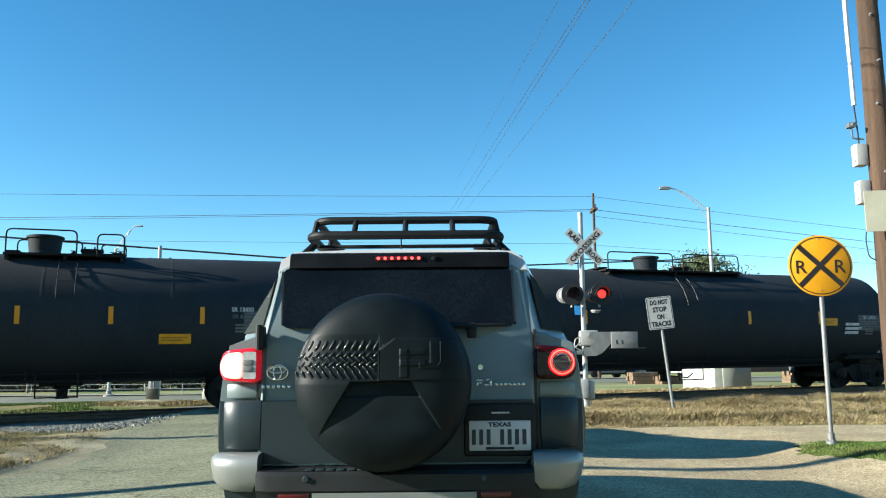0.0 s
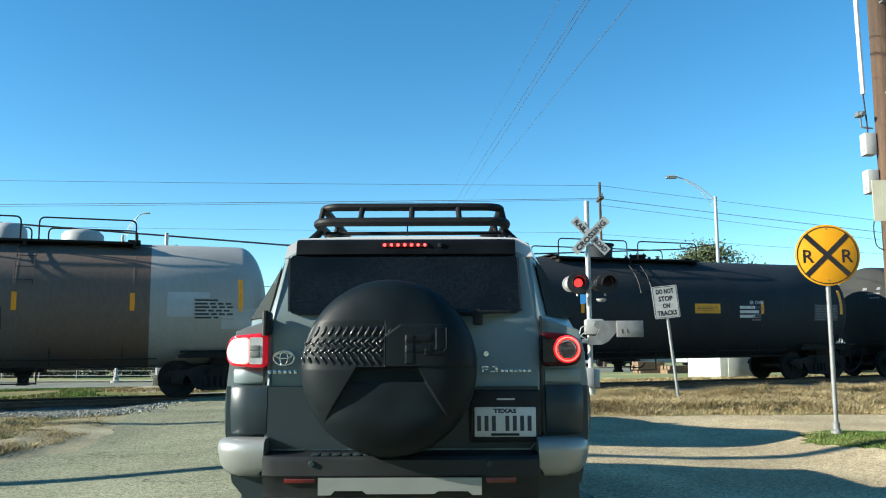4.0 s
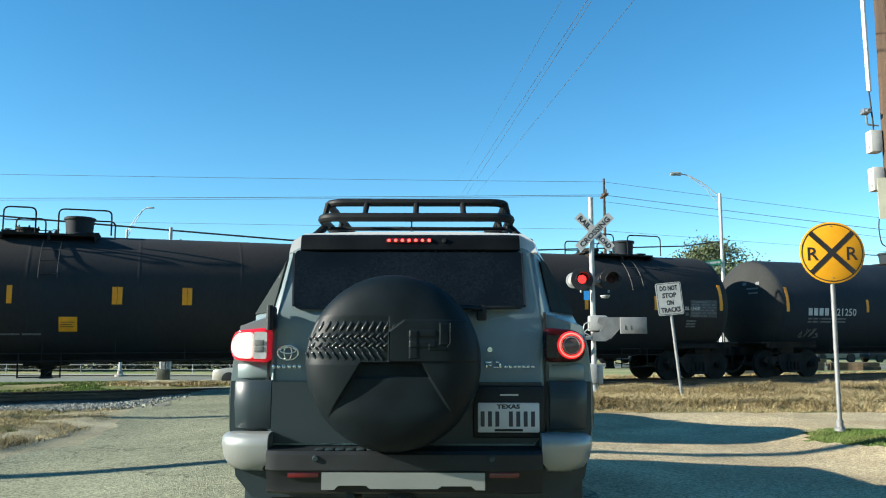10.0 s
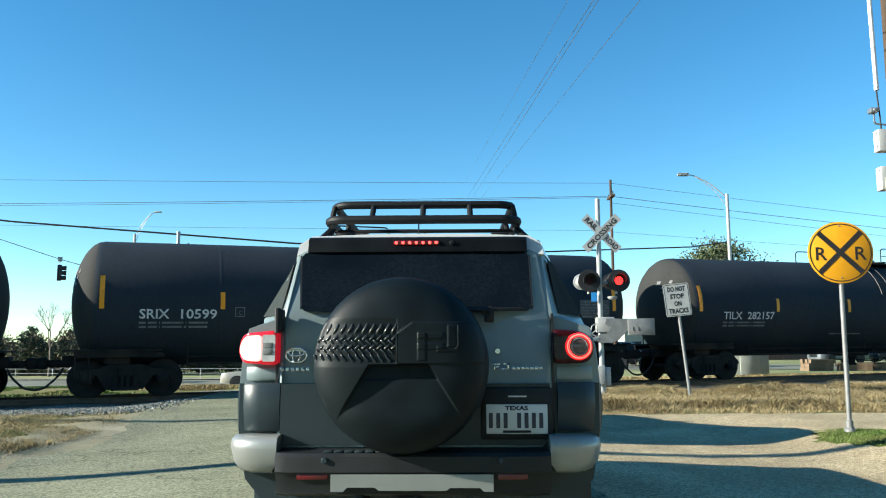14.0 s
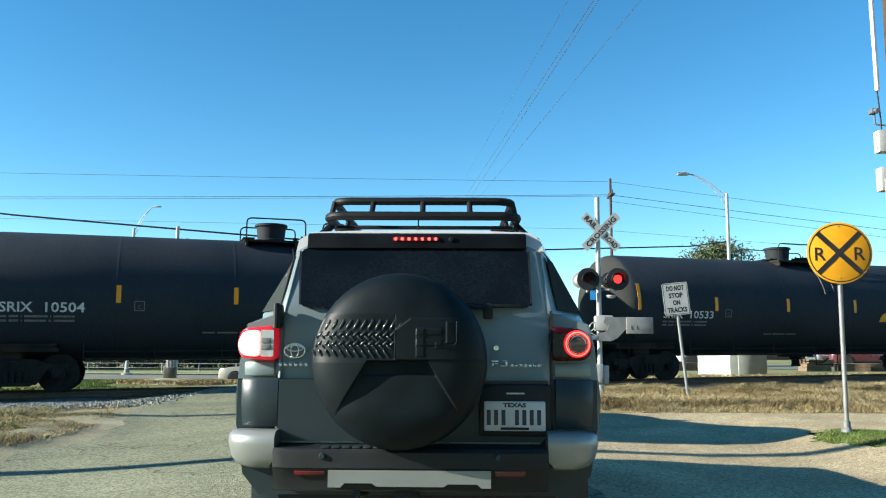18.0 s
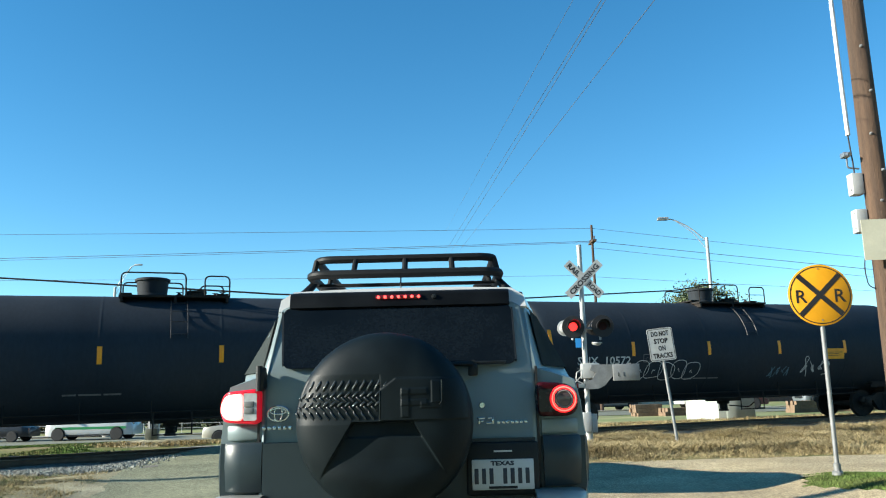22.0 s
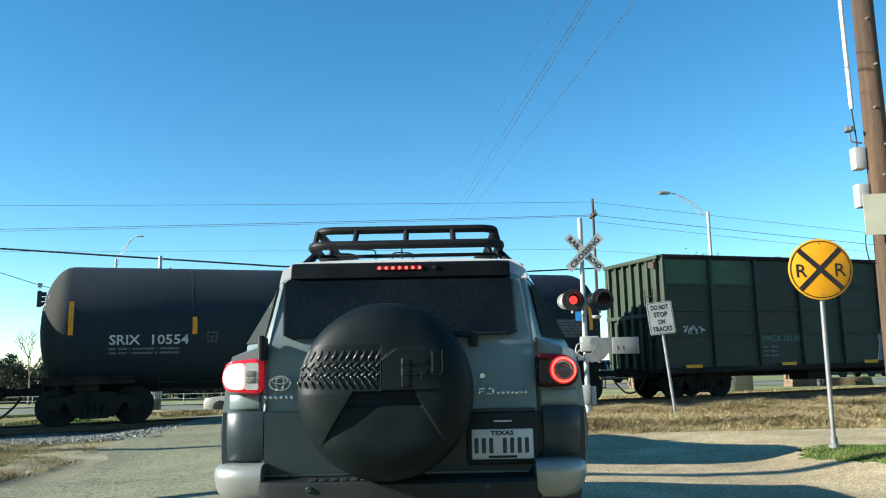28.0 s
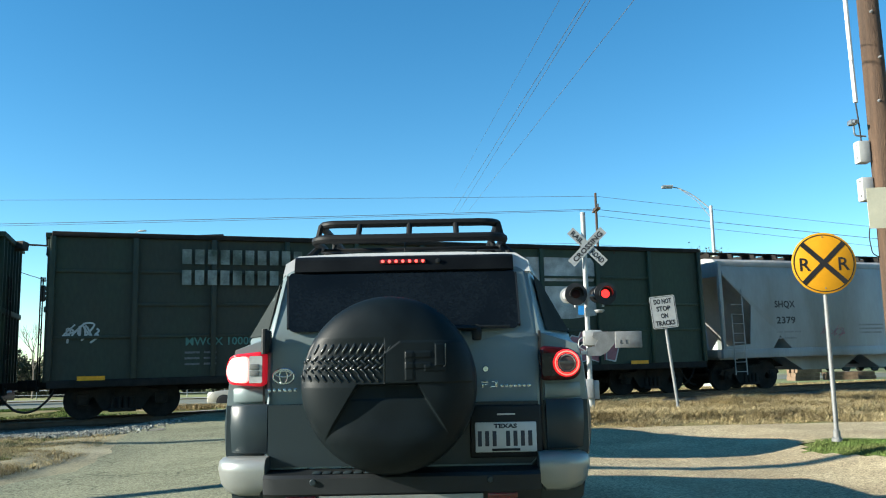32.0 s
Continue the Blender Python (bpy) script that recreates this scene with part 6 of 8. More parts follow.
            bm = bmesh.new()
            plate(bm, round_rect(-0.788, -0.722, 1.142, 1.276, 0.008), 0.02, Matrix.Translation((0, 0.044, 0)))
            clear = part("reversing_lens", bm, M_CLEAR_LENS, lamp)
            for z0, z1 in ((1.176, 1.204), (1.208, 1.236)):
                bm = bmesh.new()
                box(bm, -0.784, -0.735, 0.0405, 0.05, z0, z1, 0.003)
                part("lens_stripe", bm, M_LENS_GREY, clear)
        else:
            cx_, cz_ = 0.806, 1.212
            bm = bmesh.new()
            plate(bm, round_rect(0.684, 0.775, 1.150, 1.262, 0.012), 0.015, Matrix.Translation((0, 0.0445, 0)))
            part("smoked_lens", bm, M_SMOKE_LENS, lamp)
            bm = bmesh.new()
            lathe(bm, [(0.046, 0.0), (0.050, -0.012), (0.064, -0.012), (0.069, 0.004), (0.046, 0.006)], "y", 36, (cx_, 0.040, cz_))
            ring_part = part("lit_ring", bm, M_RED_LIT, lamp)
            bm = bmesh.new()
            lathe(bm, [(0.054, -0.010), (0.056, -0.0165), (0.060, -0.0165), (0.062, -0.010)], "y", 36, (cx_, 0.040, cz_))
            part("bright_ring", bm, M_RING, ring_part)
            bm = bmesh.new()
            lathe(bm, [(0.001, -0.0185), (0.03, -0.018), (0.049, -0.013)], "y", 28, (cx_, 0.040, cz_))
            part("lamp_centre", bm, mat("grey_red_lens", (0.10, 0.065, 0.065), 0.15, vary=0.05, bump=0.0, coat=0.4), lamp)
            bm = bmesh.new()
            tube(bm, [(cx_ + 0.040 * math.cos(q), 0.021, cz_ + 0.040 * math.sin(q)) for q in [2 * math.pi * k / 24 for k in range(24)]], 0.003, 6, True)
            part("lens_bezel", bm, M_LENS_GREY, lamp)
    # bumper: silver corners round a dark middle with a skid plate
    for sx in (-1, 1):
        bm = bmesh.new()
        st = []
        xi = 0.685 if sx < 0 else 0.645
        wide_by = 0.0 if sx < 0 else -0.035
        for z, o in ((0.598, -0.06), (0.612, -0.03), (0.65, -0.004), (0.72, 0.012), (0.755, 0.008), (0.772, -0.008), (0.781, -0.035), (0.782, -0.06)):
            w = 0.03 if z < 0.62 else 0.0
            st.append([Vector((sx * x, y, z)) for x, y in ((xi + w, -0.035 - o), (0.76, -0.033 - o), (0.83 + wide_by, -0.018 - o), (0.885 + wide_by + o, 0.012 - o), (0.918 + wide_by + o, 0.05 - 0.5 * o), (0.938 + wide_by + o, 0.11), (0.945 + wide_by + o, 0.28), (0.94 + wide_by, 0.62), (0.80, 0.62), (xi + w, 0.3))])
        loft(bm, st)
        part("bumper_corner", bm, M_SILVER, car, "silver painted bumper corner", smooth=50)
    bm = bmesh.new()
    st = []
    for z, o in ((0.50, -0.04), (0.515, 0.0), (0.60, 0.012), (0.62, 0.032), (0.692, 0.032), (0.707, 0.018), (0.711, -0.12)):
        st.append([Vector((x, y, z)) for x, y in ((-0.683, -0.05 - o), (-0.62, -0.075 - o), (0.58, -0.075 - o), (0.643, -0.05 - o), (0.643, 0.2), (-0.683, 0.2))])
    loft(bm, st)
    bumper = part("bumper_centre", bm, M_PLASTIC, car, smooth=40)
    for k in range(6):
        bm = bmesh.new()
        box(bm, -0.45 + k * 0.05, -0.41 + k * 0.05, -0.085, -0.02, 0.708, 0.716, 0.003)
        part("step_tread", bm, M_SUV_LOW, bumper)
    for x in (-0.44, 0.40):
        bm = bmesh.new()
        lathe(bm, [(0.001, -0.004), (0.012, -0.004), (0.016, 0.002)], "y", 14, (x, -0.112, 0.675))
        part("parking_sensor", bm, M_SUV_LOW, bumper)
    bm = bmesh.new()
    pts = [(-0.41, 0.61), (0.365, 0.61), (0.365, 0.53), (0.32, 0.53), (0.30, 0.548), (0.16, 0.548), (0.14, 0.535), (-0.18, 0.535), (-0.20, 0.55), (-0.33, 0.55), (-0.35, 0.53), (-0.41, 0.53)]
    plate(bm, pts, 0.03, Matrix.Translation((0, -0.108, 0)))
    part("skid_plate", bm, M_SILVER, bumper, "silver skid plate")
    for x0, x1 in ((-0.575, -0.425), (0.385, 0.53)):
        bm = bmesh.new()
        box(bm, x0, x1, -0.098, -0.06, 0.583, 0.612, 0.006)
        part("reflector", bm, M_RED_LENS, bumper, "red bumper reflector")
    # underside, tow hitch and exhaust
    bm = bmesh.new()
    box(bm, -0.72, 0.72, 0.2, 4.3, 0.34, 0.55, 0.03)
    part("underbody", bm, M_PLASTIC, car)
    bm = bmesh.new()
    box(bm, -0.10, 0.02, -0.03, 0.25, 0.43, 0.50, 0.008)
    rod(bm, (-0.28, -0.05, 0.49), (-0.24, 0.2, 0.46), 0.02)
    part("tow_hitch", bm, M_PLASTIC, car)
    # spare wheel cover: a moulded disc with an arched recess, a raised band and low relief
    cx, cz, R = -0.073, 1.128, 0.421
    curve_r = np.linspace(0.0, 1.0, 61) * R
    curve_y = -0.13 - 0.134 * np.sqrt(np.clip(1 - np.linspace(0.0, 1.0, 61) ** 4.2, 0, 1))

    def within(px, pz, poly, soft):
        """1 inside a convex outline (given clockwise seen from behind the car), fading over a soft edge."""
        inside = np.full(px.shape, 1e9)
        for (ax, az), (bx, bz) in zip(poly, poly[1:] + poly[:1]):
            ln = math.hypot(bx - ax, bz - az)
            inside = np.minimum(inside, ((bz - az) * (px - ax) - (bx - ax) * (pz - az)) / ln)
        return np.clip(inside / soft + 0.5, 0, 1)

    rings_n, seg = 112, 560
    rr_ = np.linspace(0.0015, R, rings_n)[:, None]
    th_ = np.linspace(0, 2 * math.pi, seg, endpoint=False)[None, :]
    px, pz = rr_ * np.cos(th_), rr_ * np.sin(th_)
    py = np.interp(rr_ + 0 * th_, curve_r, curve_y)
    arch = within(px, pz, [(-0.140, 0.0), (0.135, 0.0), (0.30, -0.262), (-0.315, -0.285)], 0.007)
    fall = np.clip((pz + 0.285) / 0.285, 0, 1)
    lip = np.clip((pz + 0.068) / 0.008 + 0.5, 0, 1) * np.clip((px + 0.05) / 0.10, 0.35, 1)
    taper = np.clip(fall * 2.2, 0, 1)
    py = py + arch * (0.008 + 0.030 * fall + 0.012 * lip) * taper * taper * (3 - 2 * taper)
    band = within(px, pz, [(-0.45, 0.205), (0.45, 0.205), (0.45, 0.006), (-0.45, 0.006)], 0.03)
    py = py + 0.006 * band * (px < -0.012)
    shield = within(px, pz, [(-0.012, 0.145), (0.06, 0.198), (0.40, 0.198), (0.40, 0.006), (-0.012, 0.006)], 0.005)
    py = py - 0.006 * shield
    for q0, q1, q2, q3, deep_by in ((0.085, 0.205, 0.122, 0.150, -0.003), (0.085, 0.205, 0.072, 0.099, -0.003), (0.085, 0.122, 0.02, 0.150, -0.003), (0.225, 0.268, 0.085, 0.185, -0.004), (0.175, 0.268, 0.060, 0.088, -0.003)):
        py = py + deep_by * within(px, pz, [(q0, q3), (q1, q3), (q1, q2), (q0, q2)], 0.005)
    py = np.where(rr_ > 0.97 * R, np.interp(rr_ + 0 * th_, curve_r, curve_y), py)
    vs = np.stack([px + cx, py, pz + cz], axis=2).reshape(-1, 3).tolist()
    vs += [(cx + R * math.cos(q), 0.05, cz + R * math.sin(q)) for q in np.linspace(0, 2 * math.pi, seg, endpoint=False).tolist()]
    fs = [tuple(range(seg))[::-1]]
    for i in range(rings_n):
        fs += [(i * seg + k, i * seg + (k + 1) % seg, (i + 1) * seg + (k + 1) % seg, (i + 1) * seg + k) for k in range(seg)]
    me = bpy.data.meshes.new("spare_wheel_cover")
    me.from_pydata(vs, [], fs)
    me.materials.append(M_COVER)
    me.polygons.foreach_set("use_smooth", [True] * len(me.polygons))
    cover = part("spare_wheel_cover", me, None, car, "matt black spare wheel cover with a moulded tread band")
    moulding = mat("glossy_black_moulding", (0.010, 0.014, 0.016), 0.25, vary=0.1, bump=0.0, spec=0.6)

    def hook(h, sway, r):
        """One moulded tread block: a short bent bar."""
        bm = bmesh.new()
        tube(bm, [(sway * math.sin(3.6 * (u - 0.5)) + 0.35 * sway * (u - 0.5), 0.004 * abs(u - 0.5) * 2, h * (u - 0.5)) for u in [k / 7 for k in range(8)]], [r * 0.6] + [r] * 6 + [r * 0.6], 7)
        return mesh_of(bm, "tread_block", moulding, 60)

    rows_of = ((0.168, hook(0.050, 0.009, 0.0062), 0.0), (0.127, hook(0.026, 0.008, 0.0058), 0.0), (0.106, hook(0.024, -0.008, 0.0058), 0.018), (0.084, hook(0.024, 0.008, 0.0058), 0.0), (0.063, hook(0.024, -0.008, 0.0055), 0.018), (0.030, hook(0.042, -0.009, 0.0062), 0.006))
    for z, block, shift in rows_of:
        for k in range(13):
            x = -0.405 + k * 0.0345 + shift
            if x > (0.055 if z > 0.15 else -0.024) or math.hypot(x, z) > R * 0.955:
                continue
            y = float(np.interp(math.hypot(x, z), curve_r, curve_y)) + 0.004
            part("tread_block", block, None, cover, at=Matrix.Translation((cx + x, y, cz + z)))
    bm = bmesh.new()
    box(bm, cx - 0.016, cx - 0.011, -0.271, -0.25, cz + 0.010, cz + 0.146, 0.001)
    part("band_edge", bm, moulding, cover)
    bm = bmesh.new()
    tube(bm, [(cx + 0.272, -0.262, cz + 0.185), (cx + 0.272, -0.263, cz + 0.09), (cx + 0.258, -0.264, cz + 0.075)], 0.0022, 6)
    part("moulded_stroke", bm, moulding, cover)
    # shut lines of the rear door
    for x0, x1 in ((-0.729, -0.717), (0.677, 0.688)):
        bm = bmesh.new()
        box(bm, x0, x1, 0.100, 0.16, 0.76, 1.38)
        part("door_gap", bm, M_BLACK, car)
    # licence plate, its frame and the recess light
    bm = bmesh.new()
    box(bm, 0.315, 0.672, 0.045, 0.10, 0.755, 1.01, 0.012)
    bay = part("plate_bay", bm, M_PLASTIC, door)
    bm = bmesh.new()
    box(bm, 0.338, 0.643, 0.034, 0.046, 0.783, 0.928, 0.006)
    plate_ob = part("licence_plate", bm, M_PLATE, car, "white licence plate with dark characters")
    lettering("state_name", "TEXAS", 0.020, lambda u, v: Vector((0.432 + u, 0.0325, 0.900 + v)), M_INK, plate_ob, "", 0.115, 0.0015)
    for k in range(8):
        if k != 3:
            bm = bmesh.new()
            x = 0.348 + k * 0.0365 - (0.006 if k > 3 else 0)
            box(bm, x + 0.003, x + 0.023, 0.0315, 0.035, 0.812, 0.886, 0.002)
            part("plate_character_bar", bm, M_INK, plate_ob)
    bm = bmesh.new()
    box(bm, 0.42, 0.56, 0.0315, 0.035, 0.789, 0.801, 0.002)
    part("plate_frame_bar", bm, M_PLASTIC, plate_ob)
    bm = bmesh.new()
    box(bm, 0.45, 0.54, 0.0435, 0.05, 0.962, 0.970, 0.001)
    part("dealer_mark_bar", bm, M_LETTER, bay)
    # badges: plain shapes
    bm = bmesh.new()
    ring_pts = [(-0.615 + 0.052 * math.cos(a), 0.055, 1.172 + 0.036 * math.sin(a)) for a in [2 * math.pi * k / 24 for k in range(24)]]
    tube(bm, ring_pts, 0.006, 6, True)
    ring_pts = [(-0.615 + 0.020 * math.cos(a), 0.053, 1.172 + 0.034 * math.sin(a)) for a in [2 * math.pi * k / 18 for k in range(18)]]
    tube(bm, ring_pts, 0.0045, 6, True)
    ring_pts = [(-0.615 + 0.040 * math.cos(a), 0.053, 1.184 + 0.014 * math.sin(a)) for a in [2 * math.pi * k / 18 for k in range(18)]]
    tube(bm, ring_pts, 0.0045, 6, True)
    part("oval_badge", bm, M_CHROME, door, "chrome oval badge")
    for k in range(6):
        bm = bmesh.new()
        box(bm, -0.695 + k * 0.026, -0.677 + k * 0.026, 0.055, 0.066, 1.093, 1.112, 0.003)
        part("maker_bar", bm, M_CHROME, door)
    for xa, xb, za, zb in [(0.372, 0.412, 1.121, 1.131), (0.377, 0.388, 1.098, 1.120), (0.390, 0.408, 1.109, 1.116), (0.418, 0.444, 1.098, 1.106), (0.446, 0.458, 1.098, 1.131), (0.428, 0.446, 1.123, 1.131)] + [(0.472 + k * 0.0225, 0.489 + k * 0.0225, 1.098, 1.113) for k in range(7)]:
        bm = bmesh.new()
        box(bm, xa, xb, 0.058, 0.067, za, zb, 0.002)
        part("model_bar", bm, M_CHROME, door)
    bm = bmesh.new()
    lathe(bm, [(0.001, -0.006), (0.013, -0.006), (0.017, 0.0), (0.017, 0.01)], "y", 18, (0.40, 0.06, 1.19))
    box(bm, 0.398, 0.402, 0.050, 0.056, 1.184, 1.196)
    part("lock", bm, M_CHROME, door)
    for z in (1.345,):
        bm = bmesh.new()
        box(bm, -0.725, -0.685, 0.035, 0.11, z - 0.055, z + 0.06, 0.012)
        rod(bm, (-0.712, 0.045, z - 0.06), (-0.712, 0.045, z + 0.065), 0.016)
        part("door_hinge", bm, M_PLASTIC, car)
    # roof rack: two tube rails on posts, with cross bars
    bm = bmesh.new()

    def hoop(y0, y1, w, z, r, corner):
        pts = []
        for px, py, a0 in ((w - corner, y1 - corner, 0), (-w + corner, y1 - corner, 90), (-w + corner, y0 + corner, 180), (w - corner, y0 + corner, 270)):
            for k in range(6):
                a = radians(a0 + 90 * k / 5)
                pts.append((px + corner * math.cos(a), py + corner * math.sin(a), z))
        tube(bm, pts, r, 10, True)

    hoop(0.72, 2.75, 0.535, 2.060, 0.024, 0.10)
    rack = part("rack_top_rail", bm, M_RACK, car, "black tubular roof rack")
    bm = bmesh.new()
    hoop(0.62, 2.80, 0.56, 1.955, 0.027, 0.10)
    part("rack_lower_rail", bm, M_RACK, car)
    for x in (-0.30, 0.0, 0.28):
        bm = bmesh.new()
        rod(bm, (x, 0.62, 1.955), (x * 0.985, 0.72, 2.060), 0.017)
        part("rack_post", bm, M_RACK, car)
    for sx in (-1, 1):
        for y in (0.75, 1.4, 2.0, 2.65):
            bm = bmesh.new()
            rod(bm, (sx * 0.558, y, 1.955), (sx * 0.533, y, 2.060), 0.017)
            part("rack_post", bm, M_RACK, car)
    for y in (0.95, 1.25, 1.55, 1.85, 2.15, 2.45):
        bm = bmesh.new()
        box(bm, -0.57, 0.57, y - 0.02, y + 0.02, 1.925, 1.945, 0.005)
        part("rack_cross_bar", bm, M_RACK, car)
    for sx in (-1, 1):
        for y in (0.80, 1.7, 2.55):
            bm = bmesh.new()
            tube(bm, [(sx * 0.64, y - 0.08, 1.815), (sx * 0.60, y, 1.88), (sx * 0.56, y + 0.04, 1.935)], [0.034, 0.026, 0.022])
            box(bm, sx * 0.64 - 0.05, sx * 0.64 + 0.05, y - 0.15, y + 0.02, 1.80, 1.835, 0.012)
            part("rack_foot", bm, M_RACK, car)
        bm = bmesh.new()
        box(bm, sx * 0.46 - 0.06, sx * 0.46 + 0.06, 0.75, 0.95, 1.845, 1.90, 0.02)
        part("rack_bracket", bm, M_RACK, car)
    bm = bmesh.new()
    rod(bm, (-0.03, 0.75, 1.82), (-0.03, 0.78, 1.995), 0.004)
    box(bm, -0.05, 0.02, 0.7, 0.8, 1.81, 1.84, 0.01)
    part("aerial", bm, M_RACK, car)
    # mud flaps and wheels
    for sx in (-1, 1):
        bm = bmesh.new()
        box(bm, sx * 0.80 - 0.13, sx * 0.80 + 0.13, 0.52, 0.55, 0.16, 0.62, 0.01)
        part("mud_flap", bm, M_SUV_LOW, car)
        for y in (0.98, 3.66):
            tyre_wheel(car, pose(sx * 0.80, y, 0.40), 0.40, 0.27)
    return car


suv()

# ---------------------------------------------------------------- signs and signals
def flat_text(name, text, height, m, material, parent, width=None, bold=0.0, label=""):
    """Centred lettering in the plane y = 0 of the pose m, facing -y."""
    vs, _ = letters(text, height, 0.004, bold)
    w = width or max(x for x, _y in vs)
    return lettering(name, text, height, lambda u, v: m @ Vector((u - w / 2, 0, v - height / 2)), material, parent, label, width, bold)


def advance_sign():
    """The round yellow sign ahead of the railway, on its post."""
    t = thing("railroad_advance_sign", pose(5.69, 11.87, 0.02, 0, 0.3, -8), "round amber railroad warning sign on a galvanised post in the grass", "road sign")
    bm = bmesh.new()
    rod(bm, (0, 0, 0.0), (0, 0, 3.02), 0.033, n=16)
    part("post", bm, M_GALV, t)
    bm = bmesh.new()
    lathe(bm, [(0.075, -0.02), (0.075, 0.02), (0.05, 0.04), (0.05, 0.14), (0.036, 0.15)], "z", 16)
    for k in range(4):
        rod(bm, (0.06 * math.cos(k * 1.57), 0.06 * math.sin(k * 1.57), 0.0), (0.06 * math.cos(k * 1.57), 0.06 * math.sin(k * 1.57), 0.045), 0.012, n=6)
    part("post_base", bm, M_GALV, t)
    bm = bmesh.new()
    lathe(bm, [(0.001, -0.046), (0.455, -0.046), (0.458, -0.044), (0.458, -0.042), (0.001, -0.042)], "y", 56, (0, 0, 2.585))
    face = part("sign_face", bm, M_SIGN_Y, t)
    bm = bmesh.new()
    n = 64
    ra = [[bm.verts.new((r * math.cos(2 * math.pi * k / n), -0.0495, 2.585 + r * math.sin(2 * math.pi * k / n))) for k in range(n)] for r in (0.418, 0.432)]
    for k in range(n):
        bm.faces.new((ra[0][k], ra[0][(k + 1) % n], ra[1][(k + 1) % n], ra[1][k]))
    part("sign_border", bm, M_BLACK, face, smooth=None)
    bm = bmesh.new()
    for a in (45, -45):
        box(bm, -0.415, 0.415, -0.050 - (0.0008 if a > 0 else 0), -0.047, -0.037, 0.037, 0.0, Matrix.Translation((0, 0, 2.585)) @ Matrix.Rotation(radians(a), 4, "Y"))
    part("sign_cross", bm, M_BLACK, face)
    for x in (-0.275, 0.275):
        flat_text("letter", "R", 0.20, pose(x, -0.0497, 2.575), M_BLACK, face, bold=0.003)
    for z in (2.98, 2.21):
        bm = bmesh.new()
        lathe(bm, [(0.001, -0.056), (0.011, -0.054), (0.012, -0.046)], "y", 8, (0, 0, z))
        part("bolt", bm, M_GALV, face)


def stop_sign_board():
    t = thing("do_not_stop_sign", pose(5.43, 18.8, -0.05, 0, -5.6, 0), "leaning white regulatory sign on a galvanised post in dry grass", "road sign")
    bm = bmesh.new()
    rod(bm, (0, 0.03, 0), (0, 0.03, 2.05), 0.036, n=14)
    rod(bm, (0, 0.03, 2.0), (0, 0.03, 2.75), 0.028, n=12)
    part("post", bm, M_GALV, t)
    bm = bmesh.new()
    plate(bm, round_rect(-0.30, 0.30, 2.02, 2.78, 0.045), 0.008, Matrix.Translation((0, -0.012, 0)))
    face = part("sign_face", bm, M_SIGN_W, t)
    bm = bmesh.new()
    a, b = round_rect(-0.283, 0.283, 2.037, 2.763, 0.04), round_rect(-0.272, 0.272, 2.048, 2.752, 0.032)
    va, vb = [[bm.verts.new((x, -0.0145, z)) for x, z in q] for q in (a, b)]
    for i in range(len(a)):
        bm.faces.new((va[i], va[(i + 1) % len(a)], vb[(i + 1) % len(a)], vb[i]))
    part("sign_border", bm, M_BLACK, face, smooth=None)
    for k, (w, wd) in enumerate((("DO NOT", 0.42), ("STOP", 0.33), ("ON", 0.17), ("TRACKS", 0.46))):
        flat_text("sign_word", w, 0.112, pose(0, -0.0148, 2.655 - 0.17 * k), M_BLACK, face, wd, 0.006)


ROUNDELS = []                             # (part, its rest pose, whether it shines in the first half)


def lamp_unit(parent, m, first, side_hint):
    """A crossing lamp: black target disc, hood, housing and a red roundel that turns its lit or its dark face."""
    bm = bmesh.new()
    lathe(bm, [(0.124, -0.005), (0.285, -0.005), (0.29, 0.0), (0.285, 0.006), (0.124, 0.006)], "y", 36)
    for v in bm.verts:
        v.co = m @ v.co
    target = part("lamp_target", bm, M_BLACK, parent, "black round backing disc")
    bm = bmesh.new()
    n = 20
    rows = []
    for y, r in ((-0.005, 0.165), (-0.27, 0.175)):
        rows.append([bm.verts.new(m @ Vector((r * math.cos(a), y if y > -0.1 else y * (0.45 + 0.55 * math.sin(a * 0.78 + 0.33)), r * math.sin(a)))) for a in [radians(-20 + 220 * k / (n - 1)) for k in range(n)]])
        rows.append([bm.verts.new(m @ Vector(((r - 0.006) * math.cos(a), y if y > -0.1 else y * (0.45 + 0.55 * math.sin(a * 0.78 + 0.33)), (r - 0.006) * math.sin(a)))) for a in [radians(-20 + 220 * k / (n - 1)) for k in range(n)]])
    for a, b in ((rows[0], rows[2]), (rows[1], rows[3]), (rows[2], rows[3])):
        for k in range(n - 1):
            bm.faces.new((a[k], a[k + 1], b[k + 1], b[k]))
    part("hood", bm, M_BLACK, target, smooth=50)
    bm = bmesh.new()
    lathe(bm, [(0.16, 0.004), (0.17, 0.05), (0.14, 0.16), (0.06, 0.2), (0.001, 0.2)], "y", 24)
    for v in bm.verts:
        v.co = m @ v.co
    part("lamp_housing", bm, M_BLACK, target)
    bm = bmesh.new()
    lathe(bm, [(0.001, -0.016), (0.085, -0.013), (0.118, -0.002), (0.118, 0.002), (0.085, 0.013), (0.001, 0.016)], "y", 28)
    for f in bm.faces:
        f.material_index = 0 if f.calc_center_median().y < 0 else 1
    rest = m.copy()
    r = part("roundel", bm, [M_LAMP_ON, M_LAMP_OFF], target, "red lamp lens", at=rest)
    ROUNDELS.append((r, rest, first))


